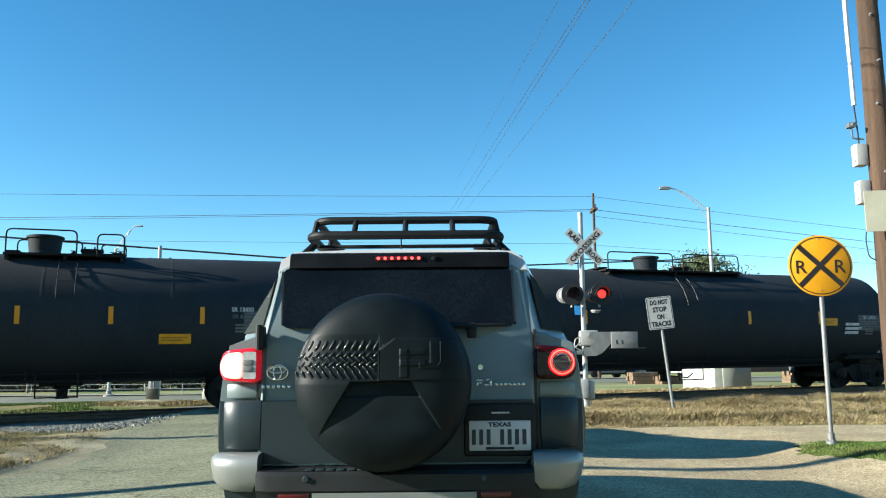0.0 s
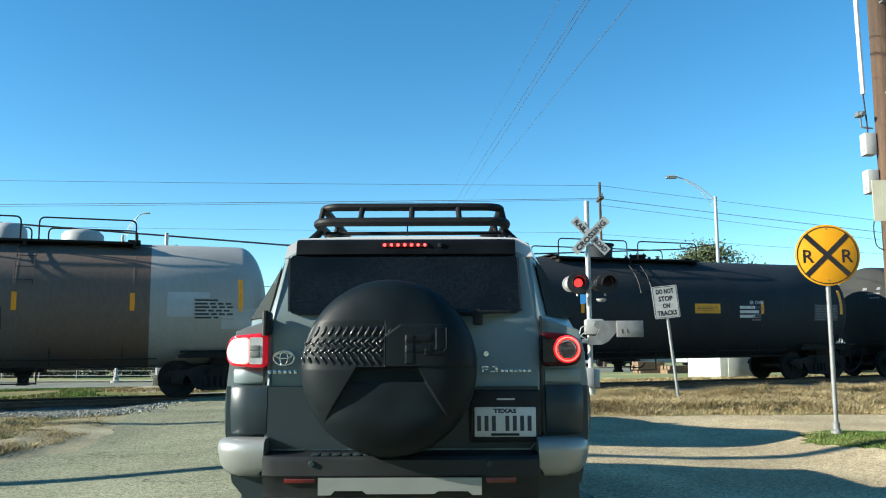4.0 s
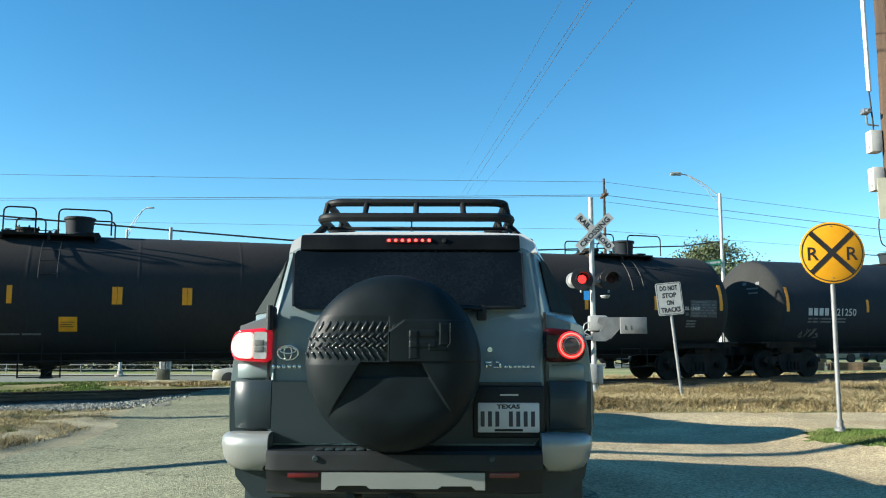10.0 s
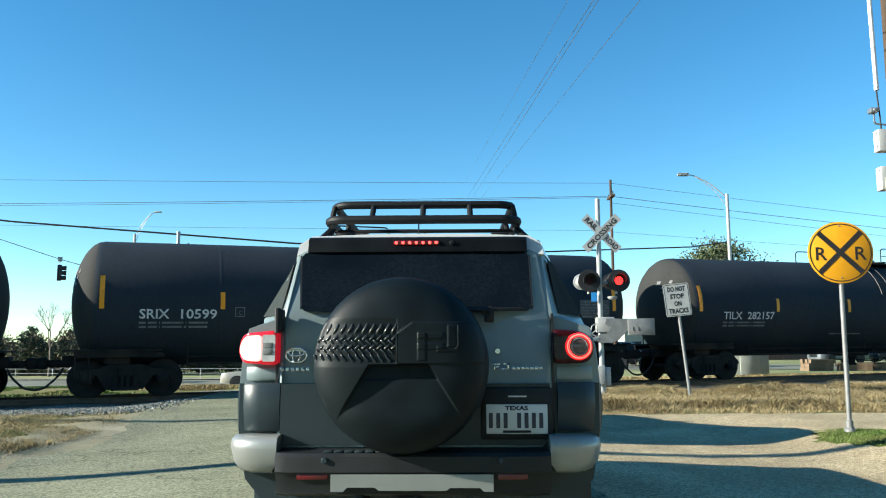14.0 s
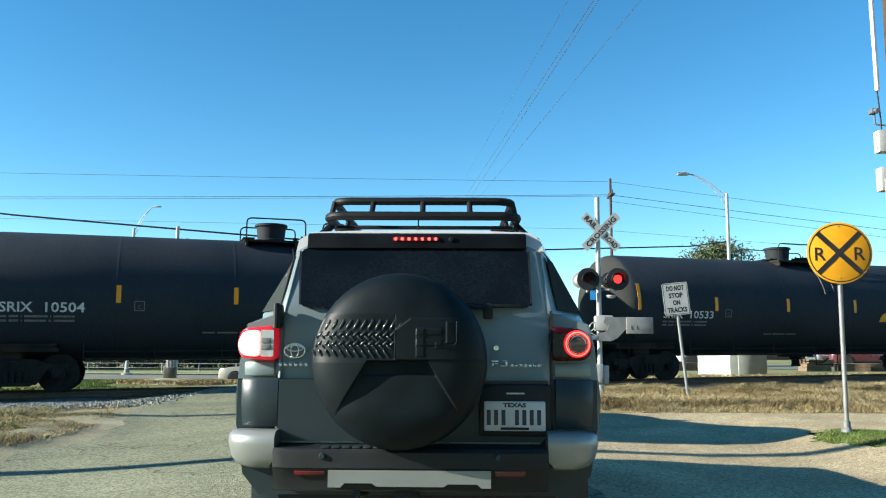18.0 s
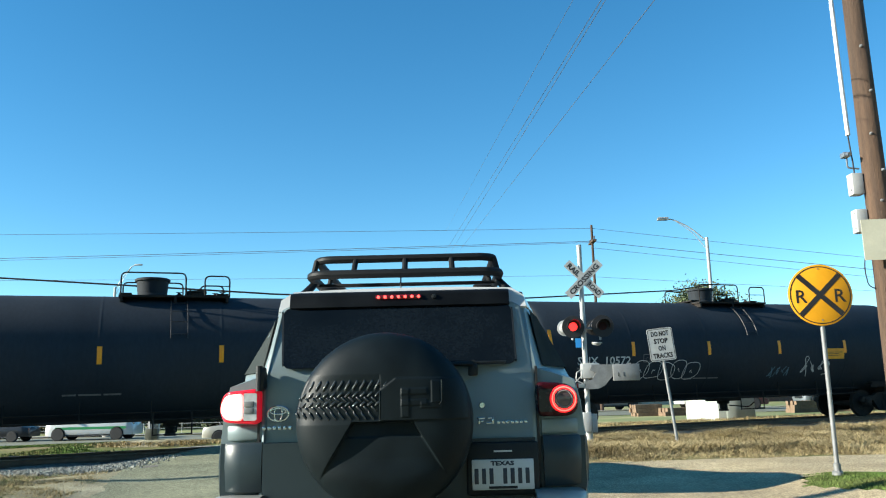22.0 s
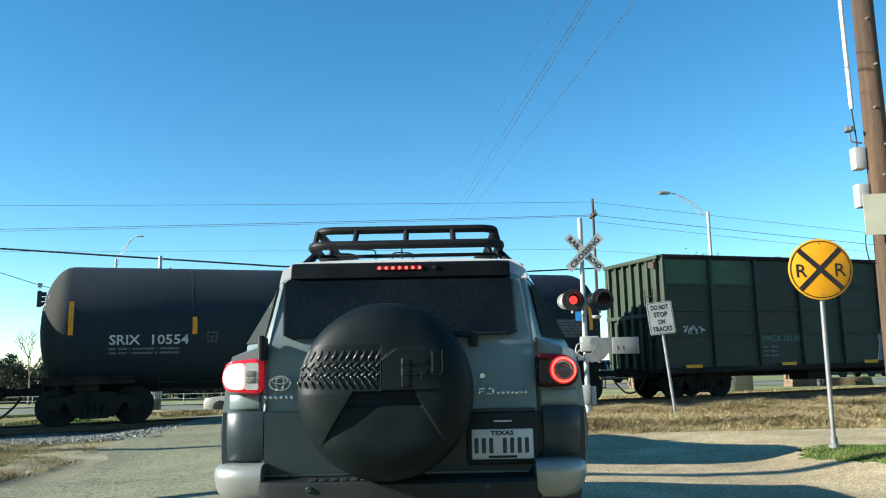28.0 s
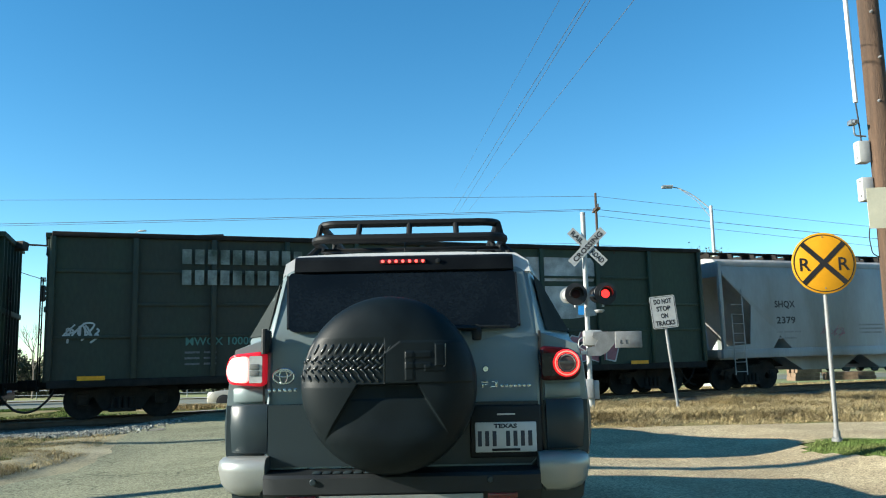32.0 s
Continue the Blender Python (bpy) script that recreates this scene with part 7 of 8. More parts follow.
def crossbuck(parent, m, lettered=True):
    for a, name in ((45, "lower_blade"), (-45, "upper_blade")):
        q = m @ Matrix.Rotation(radians(a), 4, "Y")
        y = 0.0 if a == 45 else -0.016
        bm = bmesh.new()
        plate(bm, [(-0.62, -0.115), (0.62, -0.115), (0.62, 0.115), (-0.62, 0.115)], 0.006, q @ Matrix.Translation((0, y, 0)))
        blade = part("crossbuck_blade", bm, M_SIGN_W, parent)
        if not lettered:
            continue
        if a == 45:
            flat_text("blade_word", "RAIL", 0.135, q @ Matrix.Translation((-0.36, y - 0.003, 0)), M_BLACK, blade, 0.40, 0.006)
            flat_text("blade_word", "ROAD", 0.135, q @ Matrix.Translation((0.36, y - 0.003, 0)), M_BLACK, blade, 0.42, 0.006)
        else:
            flat_text("blade_word", "CROSSING", 0.135, q @ Matrix.Translation((0, y - 0.003, 0)), M_BLACK, blade, 1.05, 0.006)


def crossing_signal(at, face, label, gate=True, height=5.1):
    """A mast with a crossbuck, lamps to both sides, a gate and its boxes. face: +1 looks at the street."""
    t = thing("crossing_signal", at, label, "railroad signal", "signals of the level crossing")
    bm = bmesh.new()
    rod(bm, (0, 0, 0), (0, 0, height), 0.066, n=18)
    lathe(bm, [(0.066, height), (0.072, height), (0.06, height + 0.03), (0.001, height + 0.045)], "z", 16)
    part("mast", bm, M_ALU, t)
    bm = bmesh.new()
    lathe(bm, [(0.19, 0.0), (0.19, 0.04), (0.10, 0.08), (0.09, 0.3), (0.067, 0.32)], "z", 18)
    part("mast_base", bm, M_ALU, t)
    bm = bmesh.new()
    box(bm, -0.16, 0.05, -0.2, -0.06, 0.30, 0.78, 0.015)
    box(bm, 0.06, 0.20, -0.16, 0.10, 0.28, 0.74, 0.015)
    part("junction_box", bm, M_ALU, t)
    crossbuck(t, Matrix.Translation((0.07 if face > 0 else 0.0, -0.085 if face > 0 else 0.085, height - 0.9)))
    bm = bmesh.new()
    rod(bm, (-0.40, -0.02, 2.93), (0.42, -0.02, 2.90), 0.034, n=12)
    rod(bm, (0, 0, 2.82), (0, 0, 3.02), 0.09, n=14)
    for x in (-0.30, 0.42):
        rod(bm, (x, -0.02, 2.62), (x, -0.02, 2.92), 0.03, n=10)
    part("lamp_arm", bm, M_ALU, t)
    for x, first in ((-0.30, False), (0.46, True)):
        lamp_unit(t, pose(x, -0.20, 2.95), first, 0)
        bm = bmesh.new()                        # the lamp of the other direction, seen from behind
        lathe(bm, [(0.20, 0.13), (0.21, 0.135), (0.15, 0.14), (0.12, 0.04), (0.05, 0.0), (0.001, 0.0)], "y", 28, (x - 0.15, 0.05, 2.95))
        part("rear_lamp", bm, M_ALU if x < 0 else M_BLACK, t)
    bm = bmesh.new()
    lathe(bm, [(0.001, -0.07), (0.09, -0.05), (0.13, 0.0), (0.13, 0.02), (0.001, 0.03)], "z", 18, (0.30, -0.12, 2.52))
    part("bell", bm, M_ALU, t)
    bm = bmesh.new()
    box(bm, -0.24, -0.09, -0.09, -0.082, 2.42, 2.66, 0.0)
    part("notice_plate", bm, M_SIGN_B, t, "small blue notice plate")
    if gate:
        bm = bmesh.new()
        box(bm, -0.12, 0.34, -0.16, 0.16, 1.62, 2.02, 0.04)
        part("gate_machine", bm, M_ALU, t)
        bm = bmesh.new()                        # counterweight arm, curved down from its bolts
        pts = [(-0.10, 1.36), (0.25, 1.36), (0.42, 1.44), (0.62, 1.66), (0.66, 1.70), (0.66, 1.97), (0.10, 1.97), (0.06, 1.84), (0.20, 1.76), (0.12, 1.60), (-0.10, 1.56)]
        plate(bm, pts, 0.05, Matrix.Translation((0, -0.26, 0)))
        part("counterweight_arm", bm, M_GALV, t)
        bm = bmesh.new()
        box(bm, 0.64, 1.32, -0.30, -0.23, 1.55, 1.97, 0.015)
        cw = part("counterweight", bm, M_GALV, t, "grey steel counterweight plate")
        bm = bmesh.new()
        for x in (0.76, 0.90):
            box(bm, x, x + 0.015, -0.308, -0.299, 1.66, 1.76)
            box(bm, x, x + 0.055, -0.308, -0.299, 1.66, 1.672)
        part("bracket", bm, M_LETTER_DARK, cw)
        bm = bmesh.new()
        tube(bm, rounded([(-0.13, -0.13, 1.85), (-0.26, -0.16, 1.8), (-0.30, -0.18, 1.6), (-0.12, -0.18, 1.5)], 0.06), 0.015, 6)
        tube(bm, rounded([(-0.13, -0.1, 1.7), (-0.30, -0.12, 1.55), (-0.34, -0.14, 1.45)], 0.06), 0.015, 6)
        part("cable_loop", bm, M_ALU, t)
        bm = bmesh.new()                        # the lowered gate
        box(bm, -3.6, -0.1, -0.27, -0.23, 1.40, 1.50, 0.01)
        arm = part("gate_arm", bm, M_SIGN_W, t, "red and white striped gate arm, lowered")
        for k in range(5):
            bm = bmesh.new()
            box(bm, -3.4 + k * 0.7, -3.05 + k * 0.7, -0.273, -0.227, 1.397, 1.503, 0.01)
            part("gate_stripe", bm, M_RED_LENS, arm)
    return t


advance_sign()
stop_sign_board()
crossing_signal(pose(3.755, 20.8, 0.0, 0, 0, 0), 1, "silver crossing signal mast with flashing red lamps beside the track")
far = crossing_signal(pose(-10.36, 29.5, 0.0, 0, 0, 4), -1, "far crossing signal with red lamps beyond the railway", gate=False, height=5.6)
bm = bmesh.new()
box(bm, -0.35, 0.25, -0.3, 0.2, 0.75, 2.0, 0.03)
part("signal_case", bm, M_GALV, far)
bm = bmesh.new()
box(bm, 0.15, 0.85, 0.05, 0.07, 4.55, 4.95, 0.0)
part("sign_back", bm, M_GALV, far)


def lamp_motion():
    half, first_on = 0.597, 0.739
    for ob, rest, right in ROUNDELS:
        rows, angle = [], None
        t, lit_right = first_on - 2 * half, True
        rows_at = []
        k = 0
        while t + k * half < 32.0:
            rows_at.append((t + k * half, (k % 2 == 0) == right))
            k += 1
        angle = 0.0 if rows_at[0][1] else 180.0
        for when, on in rows_at:
            aim = angle if ((angle / 180.0) % 2 == 0) == on else angle + 180.0
            f = round(when * 30) - (3 if 24.0 < when < 24.1 else 0)    # the relay runs unevenly
            if aim != angle and f > 1 and f + 2 < 960:
                rows += [((f - 1) / 30, angle), (f / 30, angle + 60), ((f + 1) / 30, angle + 120), ((f + 2) / 30, aim)]
            angle = aim
        full = [(0.0, rows[0][1])] + rows + [(32.0, angle)]
        walk(ob, [(a, rest @ Matrix.Rotation(radians(b), 4, "Z")) for a, b in full])


# ---------------------------------------------------------------- poles, wires and lamps
def utility_pole():
    t = thing("utility_pole", pose(6.37, 11.2, -0.1), "weathered brown wooden utility pole with boxes and a blank cream board", "utility pole")
    bm = bmesh.new()
    n, rings = 20, []
    for k in range(15):
        z = k * 0.8
        r = 0.185 - 0.005 * k
        rings.append([bm.verts.new((r * (1 + 0.03 * noise.noise(Vector((math.cos(a) * 2, math.sin(a) * 2, z)))) * math.cos(a) + 0.002 * z, r * math.sin(a), z)) for a in [2 * math.pi * j / n for j in range(n)]])
    for a, b in zip(rings, rings[1:]):
        for j in range(n):
            bm.faces.new((a[j], a[(j + 1) % n], b[(j + 1) % n], b[j]))
    bm.faces.new(rings[-1])
    pole = part("pole", bm, M_POLE, t, smooth=70)
    bm = bmesh.new()
    tube(bm, [(-0.26, 0.08, 5.0), (-0.27, 0.08, 6.2), (-0.27, 0.08, 8.5), (-0.27, 0.08, 10.5)], 0.032, 10)
    part("conduit", bm, mat("white_conduit", (0.55, 0.56, 0.55), 0.4, vary=0.06, bump=0.0), t)
    bm = bmesh.new()
    tube(bm, [(-0.24, 0.06, 4.2), (-0.25, 0.06, 4.6), (-0.27, 0.07, 5.0)], 0.011, 8)
    tube(bm, rounded([(-0.24, 0.0, 3.3), (-0.30, 0.0, 3.0), (-0.27, 0.0, 2.75), (-0.17, 0.0, 2.7)], 0.1), 0.008, 6)
    part("lead", bm, M_CABLE, t)
    bm = bmesh.new()
    box(bm, -0.40, -0.29, 0.0, 0.13, 4.65, 4.73, 0.02)
    rod(bm, (-0.345, 0.0, 4.69), (-0.345, -0.06, 4.67), 0.032, n=12)
    tube(bm, rounded([(-0.33, 0.07, 4.64), (-0.33, 0.07, 4.5), (-0.17, 0.06, 4.48)], 0.04), 0.014, 8)
    part("floodlight", bm, M_CAR_GREY, t)
    for z, h, w in ((4.08, 0.32, 0.08), (3.52, 0.34, 0.08)):
        bm = bmesh.new()
        box(bm, -0.25 - w, -0.165, -0.02, 0.14, z, z + h, 0.012)
        b = part("meter_box", bm, M_BOXW, t)
        bm = bmesh.new()
        for zz in (z + 0.06, z + h - 0.07):
            box(bm, -0.25 - w - 0.004, -0.25 - w + 0.004, 0.02, 0.05, zz, zz + 0.03)
        part("latch", bm, M_GALV, b)
    bm = bmesh.new()
    plate(bm, [(-0.36, 3.66), (0.60, 3.66), (0.60, 3.08), (-0.36, 3.08)], 0.012, Matrix.Rotation(radians(-6), 4, "Z") @ Matrix.Translation((0, -0.245, 0)))
    part("signboard", bm, M_CREAM, t, "blank cream board")
    bm = bmesh.new()
    for z, h in ((2.9, 0.12), (2.72, 0.14)):
        box(bm, 0.02, 0.15, -0.212, -0.204, z, z + h)
    flyer = part("flyer", bm, M_SIGN_W, t)
    bm = bmesh.new()
    box(bm, 0.03, 0.14, -0.216, -0.211, 2.96, 2.985)
    box(bm, 0.03, 0.12, -0.216, -0.211, 2.92, 2.94)
    part("flyer_bar", bm, M_RED_LENS, flyer)
    for a, z in ((-100, 3.95), (-75, 4.4), (-110, 4.95), (-85, 5.6), (-105, 6.3), (-80, 2.4)):
        bm = bmesh.new()
        lathe(bm, [(0.0005, -0.035), (0.014, -0.03), (0.016, 0.0), (0.022, 0.002), (0.022, 0.03)], "y", 8)
        m = Matrix.Translation((0.165 * math.cos(radians(a)) + 0.008, 0.165 * math.sin(radians(a)), z)) @ Matrix.Rotation(radians(a + 90), 4, "Z")
        part("bolt", bm, M_GALV, pole, at=m)
    bm = bmesh.new()
    box(bm, -1.2, 1.2, -0.28, -0.17, 10.3, 10.42, 0.01)
    part("crossarm", bm, M_POLE, t)


def wire(pts, r, material, label="thin overhead wire against the sky", sag=0.0):
    a, b = Vector(pts[0]), Vector(pts[-1])
    if len(pts) == 2:
        line = [a.lerp(b, k / 14) - Vector((0, 0, sag * 4 * (k / 14) * (1 - k / 14))) for k in range(15)]
    else:
        line = pts
    bm = bmesh.new()
    tube(bm, line, r, 5)
    tagged(part("overhead_wire", bm, material), label, "wire", "overhead wires")


def through_pts(a, b, far_y, near_y):
    """Extends the line from a to b, in the y direction, to the given ends."""
    a, b = Vector(a), Vector(b)
    d = (b - a) / (b.y - a.y)
    return [a + d * (near_y - a.y), a + d * (far_y - a.y)]


def street_lamp(base, top_z, tip, label, head=1.0, group="street lamps"):
    t = thing("street_lamp", Matrix.Translation(base), label, "street lamp", group)
    bm = bmesh.new()
    rod(bm, (0, 0, 0.3), (0, 0, top_z), 0.11, 0.085, n=14)
    part("pole", bm, M_ALU, t)
    bm = bmesh.new()
    lathe(bm, [(0.36, 0.0), (0.36, 0.12), (0.20, 0.16), (0.17, 0.42), (0.11, 0.46)], "z", 16)
    part("pedestal", bm, M_CONCRETE, t)
    d = Vector(tip) - Vector((0, 0, top_z))
    bm = bmesh.new()
    pts = [Vector((0, 0, top_z - 0.2)), Vector((d.x * 0.35, d.y * 0.35, top_z + d.z * 0.55)), Vector((d.x * 0.68, d.y * 0.68, top_z + d.z * 0.94)), Vector((d.x * 0.85, d.y * 0.85, top_z + d.z))]
    tube(bm, rounded(pts, 0.5), 0.032, 8)
    tube(bm, rounded([Vector((0, 0, top_z - 0.7)), Vector((d.x * 0.30, d.y * 0.3, top_z + d.z * 0.3)), pts[2]], 0.3), 0.02, 8)
    part("arm", bm, M_ALU, t)
    bm = bmesh.new()
    s = 1 if d.x > 0 else -1
    box(bm, -0.1, 0.55 * head, -0.14 * head, 0.14 * head, -0.06 * head, 0.06 * head, 0.05 * head, Matrix.Translation((d.x * 0.85, d.y * 0.85, top_z + d.z)) @ Matrix.Diagonal((s, 1, 1, 1)))
    part("lamp_head", bm, M_ALU, t)
    return t


utility_pole()
# three lines over the street, then those along the railway
wire(through_pts((2.42, 13.0, 7.16), (0.24, 60.0, 11.61), 70, 2), 0.006, M_CABLE_G)
wire(through_pts((2.50, 13.0, 7.16), (0.66, 60.0, 11.61), 70, 2), 0.006, M_CABLE_G)
wire(through_pts((3.23, 13.0, 7.16), (1.79, 60.0, 12.39), 70, 2), 0.006, M_CABLE_G)
wire(through_pts((1.98, 13.0, 7.16), (0.89, 60.0, 14.15), 66, 2), 0.004, M_CABLE_G)
for a, b, r in (((-60, 60.4, 14.9), (11.85, 60, 13.75), 0.014), ((11.85, 60, 13.75), (60, 59.8, 7.6), 0.014), ((-60, 60.4, 12.55), (11.8, 60.2, 12.78), 0.02),
                ((11.8, 60.2, 12.78), (60, 59.9, 6.9), 0.02), ((-60, 60.6, 12.40), (11.8, 60.3, 12.70), 0.014), ((11.8, 60.3, 12.3), (60, 60, 6.2), 0.014), ((-70, 70, 13.0), (11.9, 70, 11.6), 0.013), ((11.9, 70, 11.6), (70, 70, 7.5), 0.013)):
    wire((a, b), r, M_CABLE_G, sag=0.12)
heavy = [(-40.0, 24.0, 8.6), (-27.0, 27.2, 6.95), (-16.85, 30.0, 6.12), (-6.29, 31.0, 5.36), (-1.0, 33.2, 5.35), (3.86, 36.0, 5.58), (12.44, 42.0, 6.53), (14.4, 42.1, 6.8)]
wire(heavy, 0.035, M_CABLE, "thick black overhead cable along the railway")
street_lamp((14.46, 42.0, 0), 9.35, (-2.45, 0.2, 10.46), "tall silver street lamp with a curved arm beyond the railway", 0.72)
street_lamp((-23.2, 57.0, ground_z(-23.2, 57.0)), 10.5, (1.70, 0.0, 12.1), "silver street lamp on a white pedestal beside the far road", 0.8)
for x, y, z in ((14.1, 41.85, 5.65),):
    s = thing("street_name_sign", pose(x, y, z, 0, -6, 0), "green street name sign on the lamp post", "street sign")
    bm = bmesh.new()
    box(bm, -0.75, 0.28, -0.012, 0.012, -0.14, 0.14, 0.0)
    part("sign_face", bm, M_SIGN_G, s)
    bm = bmesh.new()
    for a, b in ((-0.66, -0.42), (-0.38, 0.0), (0.04, 0.18)):
        box(bm, a, b, -0.016, -0.012, -0.055, 0.055)
    part("name_bar", bm, M_SIGN_W, s)
# the distant wooden pole with its crossarm
t = thing("utility_pole", pose(11.87, 60.0, 0), "distant wooden utility pole with a crossarm", "utility pole")
bm = bmesh.new()
rod(bm, (0, 0, 0), (0, 0, 14.0), 0.14, 0.09, n=10)
part("pole", bm, M_POLE, t)
bm = bmesh.new()
box(bm, -0.14, 0.16, -0.9, 0.9, 12.6, 12.73)
for y in (-0.8, 0.8):
    rod(bm, (0, y, 12.75), (0, y, 13.0), 0.05, n=8)
part("crossarm", bm, M_POLE, t)
# the poles whose shadows cross the street
for x, y, h, r in ((-13.5, 6.5, 10.5, 0.15), (-16.5, 11.75, 10.5, 0.09)):
    t = thing("utility_pole", pose(x, y, -0.1), "wooden utility pole beside the street", "utility pole")
    bm = bmesh.new()
    rod(bm, (0, 0, 0), (0, 0, h), r + 0.03, r - 0.02, n=10)
    part("pole", bm, M_POLE, t)

# span wire with traffic lights over the far road
wire(((-40.0, 44.0, 12.2), (-24.54, 45.0, 7.06), (-22.55, 45.0, 6.40), (-20.75, 45.0, 5.89), (-19.62, 45.0, 5.58), (-19.25, 45.0, 5.47), (-14.5, 45.2, 4.9), (-8, 45.5, 4.9)), 0.02, M_CABLE, "span wire that carries the traffic lights")
for x, y, z, up in ((-22.55, 45.0, 5.62, 0.78), (-20.75, 45.0, 5.20, 0.69), (-19.62, 45.0, 4.95, 0.63)):
    s = thing("traffic_light", pose(x, y, z, 0, 0, 118), "dark traffic light hanging from a span wire", "traffic light", "traffic lights on the span wire")
    bm = bmesh.new()
    box(bm, -0.17, 0.17, -0.12, 0.12, -0.45, 0.45, 0.03)
    part("housing", bm, M_BLACK, s)
    for zz in (-0.28, 0.0, 0.28):
        bm = bmesh.new()
        lathe(bm, [(0.12, -0.12), (0.13, -0.36), (0.12, -0.36), (0.11, -0.12)], "y", 16, (0, 0, zz))
        part("visor", bm, M_BLACK, s)
    bm = bmesh.new()
    rod(bm, (0, 0, 0.45), (0, 0, up + 0.06), 0.02, n=6)
    box(bm, -0.12, 0.12, -0.12, 0.12, up - 0.12, up + 0.12, 0.01)
    tube(bm, [(0.3 + 0.12 * math.cos(a), 0, 0.62 + 0.2 * math.sin(a)) for a in [2 * math.pi * k / 12 for k in range(12)]], 0.012, 5, True)
    part("hanger", bm, M_ALU, s)

# ---------------------------------------------------------------- beyond the railway
def hut():
    t = thing("signal_hut", pose(11.2, 32.9, -0.02, 0, 0, 8), "white metal railway signal hut on a concrete pad", "hut")
    bm = bmesh.new()
    box(bm, 0, 1.6, 0, 3.0, 0.0, 2.05, 0.02)
    part("hut_wall", bm, M_HUT, t)
    bm = bmesh.new()
    box(bm, -0.1, 1.7, -0.1, 3.1, 2.05, 2.17, 0.03)
    part("hut_roof", bm, M_HUT, t)
    bm = bmesh.new()
    box(bm, 0.35, 1.2, -0.03, 0.0, 0.08, 1.95, 0.01)
    d = part("hut_door", bm, M_HUT, t)
    bm = bmesh.new()
    rod(bm, (0.45, -0.06, 0.95), (0.45, -0.06, 1.15), 0.015)
    part("handle", bm, M_GALV, d)
    bm = bmesh.new()
    box(bm, -0.25, 1.85, -0.25, 3.25, -0.1, 0.01)
    part("pad", bm, M_CONCRETE, t)


hut()
s = thing("utility_cabinet", pose(-9.35, 26.5, 0.06, 0, 0, 8), "grey utility cabinet with pipes on a dirt mound", "cabinet")
bm = bmesh.new()
box(bm, -0.19, 0.19, -0.15, 0.15, 0.05, 0.42, 0.02)
part("cabinet_body", bm, mat("weathered_cabinet_paint", (0.10, 0.11, 0.085), 0.7, vary=0.2, scale=5, bump=0.1), s)
bm = bmesh.new()
tube(bm, rounded([(-0.08, 0, 0.4), (-0.08, 0, 0.75), (0.02, 0, 0.85), (0.02, 0, 0.4)], 0.06), 0.025, 8)
rod(bm, (0.1, 0.05, 0.4), (0.1, 0.05, 0.72), 0.03)
part("riser", bm, M_ALU, s)
# the low mound of dirt that the cabinet stands in
bm = bmesh.new()
rows = []
for r, h in ((1.75, -0.03), (1.35, 0.03), (0.9, 0.08), (0.45, 0.11), (0.05, 0.12)):
    rows.append([bm.verts.new((-9.2 + 0.85 * r * math.cos(a) * (1 + 0.15 * noise.noise(Vector((math.cos(a) * 2, math.sin(a) * 2, r)))), 26.45 + 0.75 * r * math.sin(a), ground_z(-9.2 + 0.85 * r * math.cos(a), 26.45 + 0.75 * r * math.sin(a)) + h + 0.05 * noise.noise(Vector((r * 3, a * 2, 4.0))))) for a in [2 * math.pi * k / 28 for k in range(28)]])
for a, b in zip(rows, rows[1:]):
    for k in range(28):
        bm.faces.new((a[k], a[(k + 1) % 28], b[(k + 1) % 28], b[k]))
bm.faces.new(rows[-1])
tagged(part("dirt_mound", bm, M_SAND, smooth=70), "low sandy dirt mound round the utility cabinet", "mound")
# fence of thin posts and rails along the far road
f0 = thing("fence", pose(0, 0, 0), "low pale metal fence along the far road", "fence")
pb = bmesh.new()
rod(pb, (0, 0, 0), (0, 0, 1.0), 0.03, n=8)
post_me = mesh_of(pb, "post", M_ALU, 40)
for k in range(24):
    px_ = -72 + k * 2.9
    part("post", post_me, None, f0, at=Matrix.Translation((px_, 62.5, ground_z(px_, 62.5))) @ Matrix.Diagonal((1, 1, 0.75, 1)))
for z in (0.35, 0.70):
    bm = bmesh.new()
    tube(bm, [(q, 62.5, ground_z(q, 62.5) + z) for q in (-72, -40, -20, -8, -4)], 0.022, 6)
    part("rail", bm, M_ALU, f0)


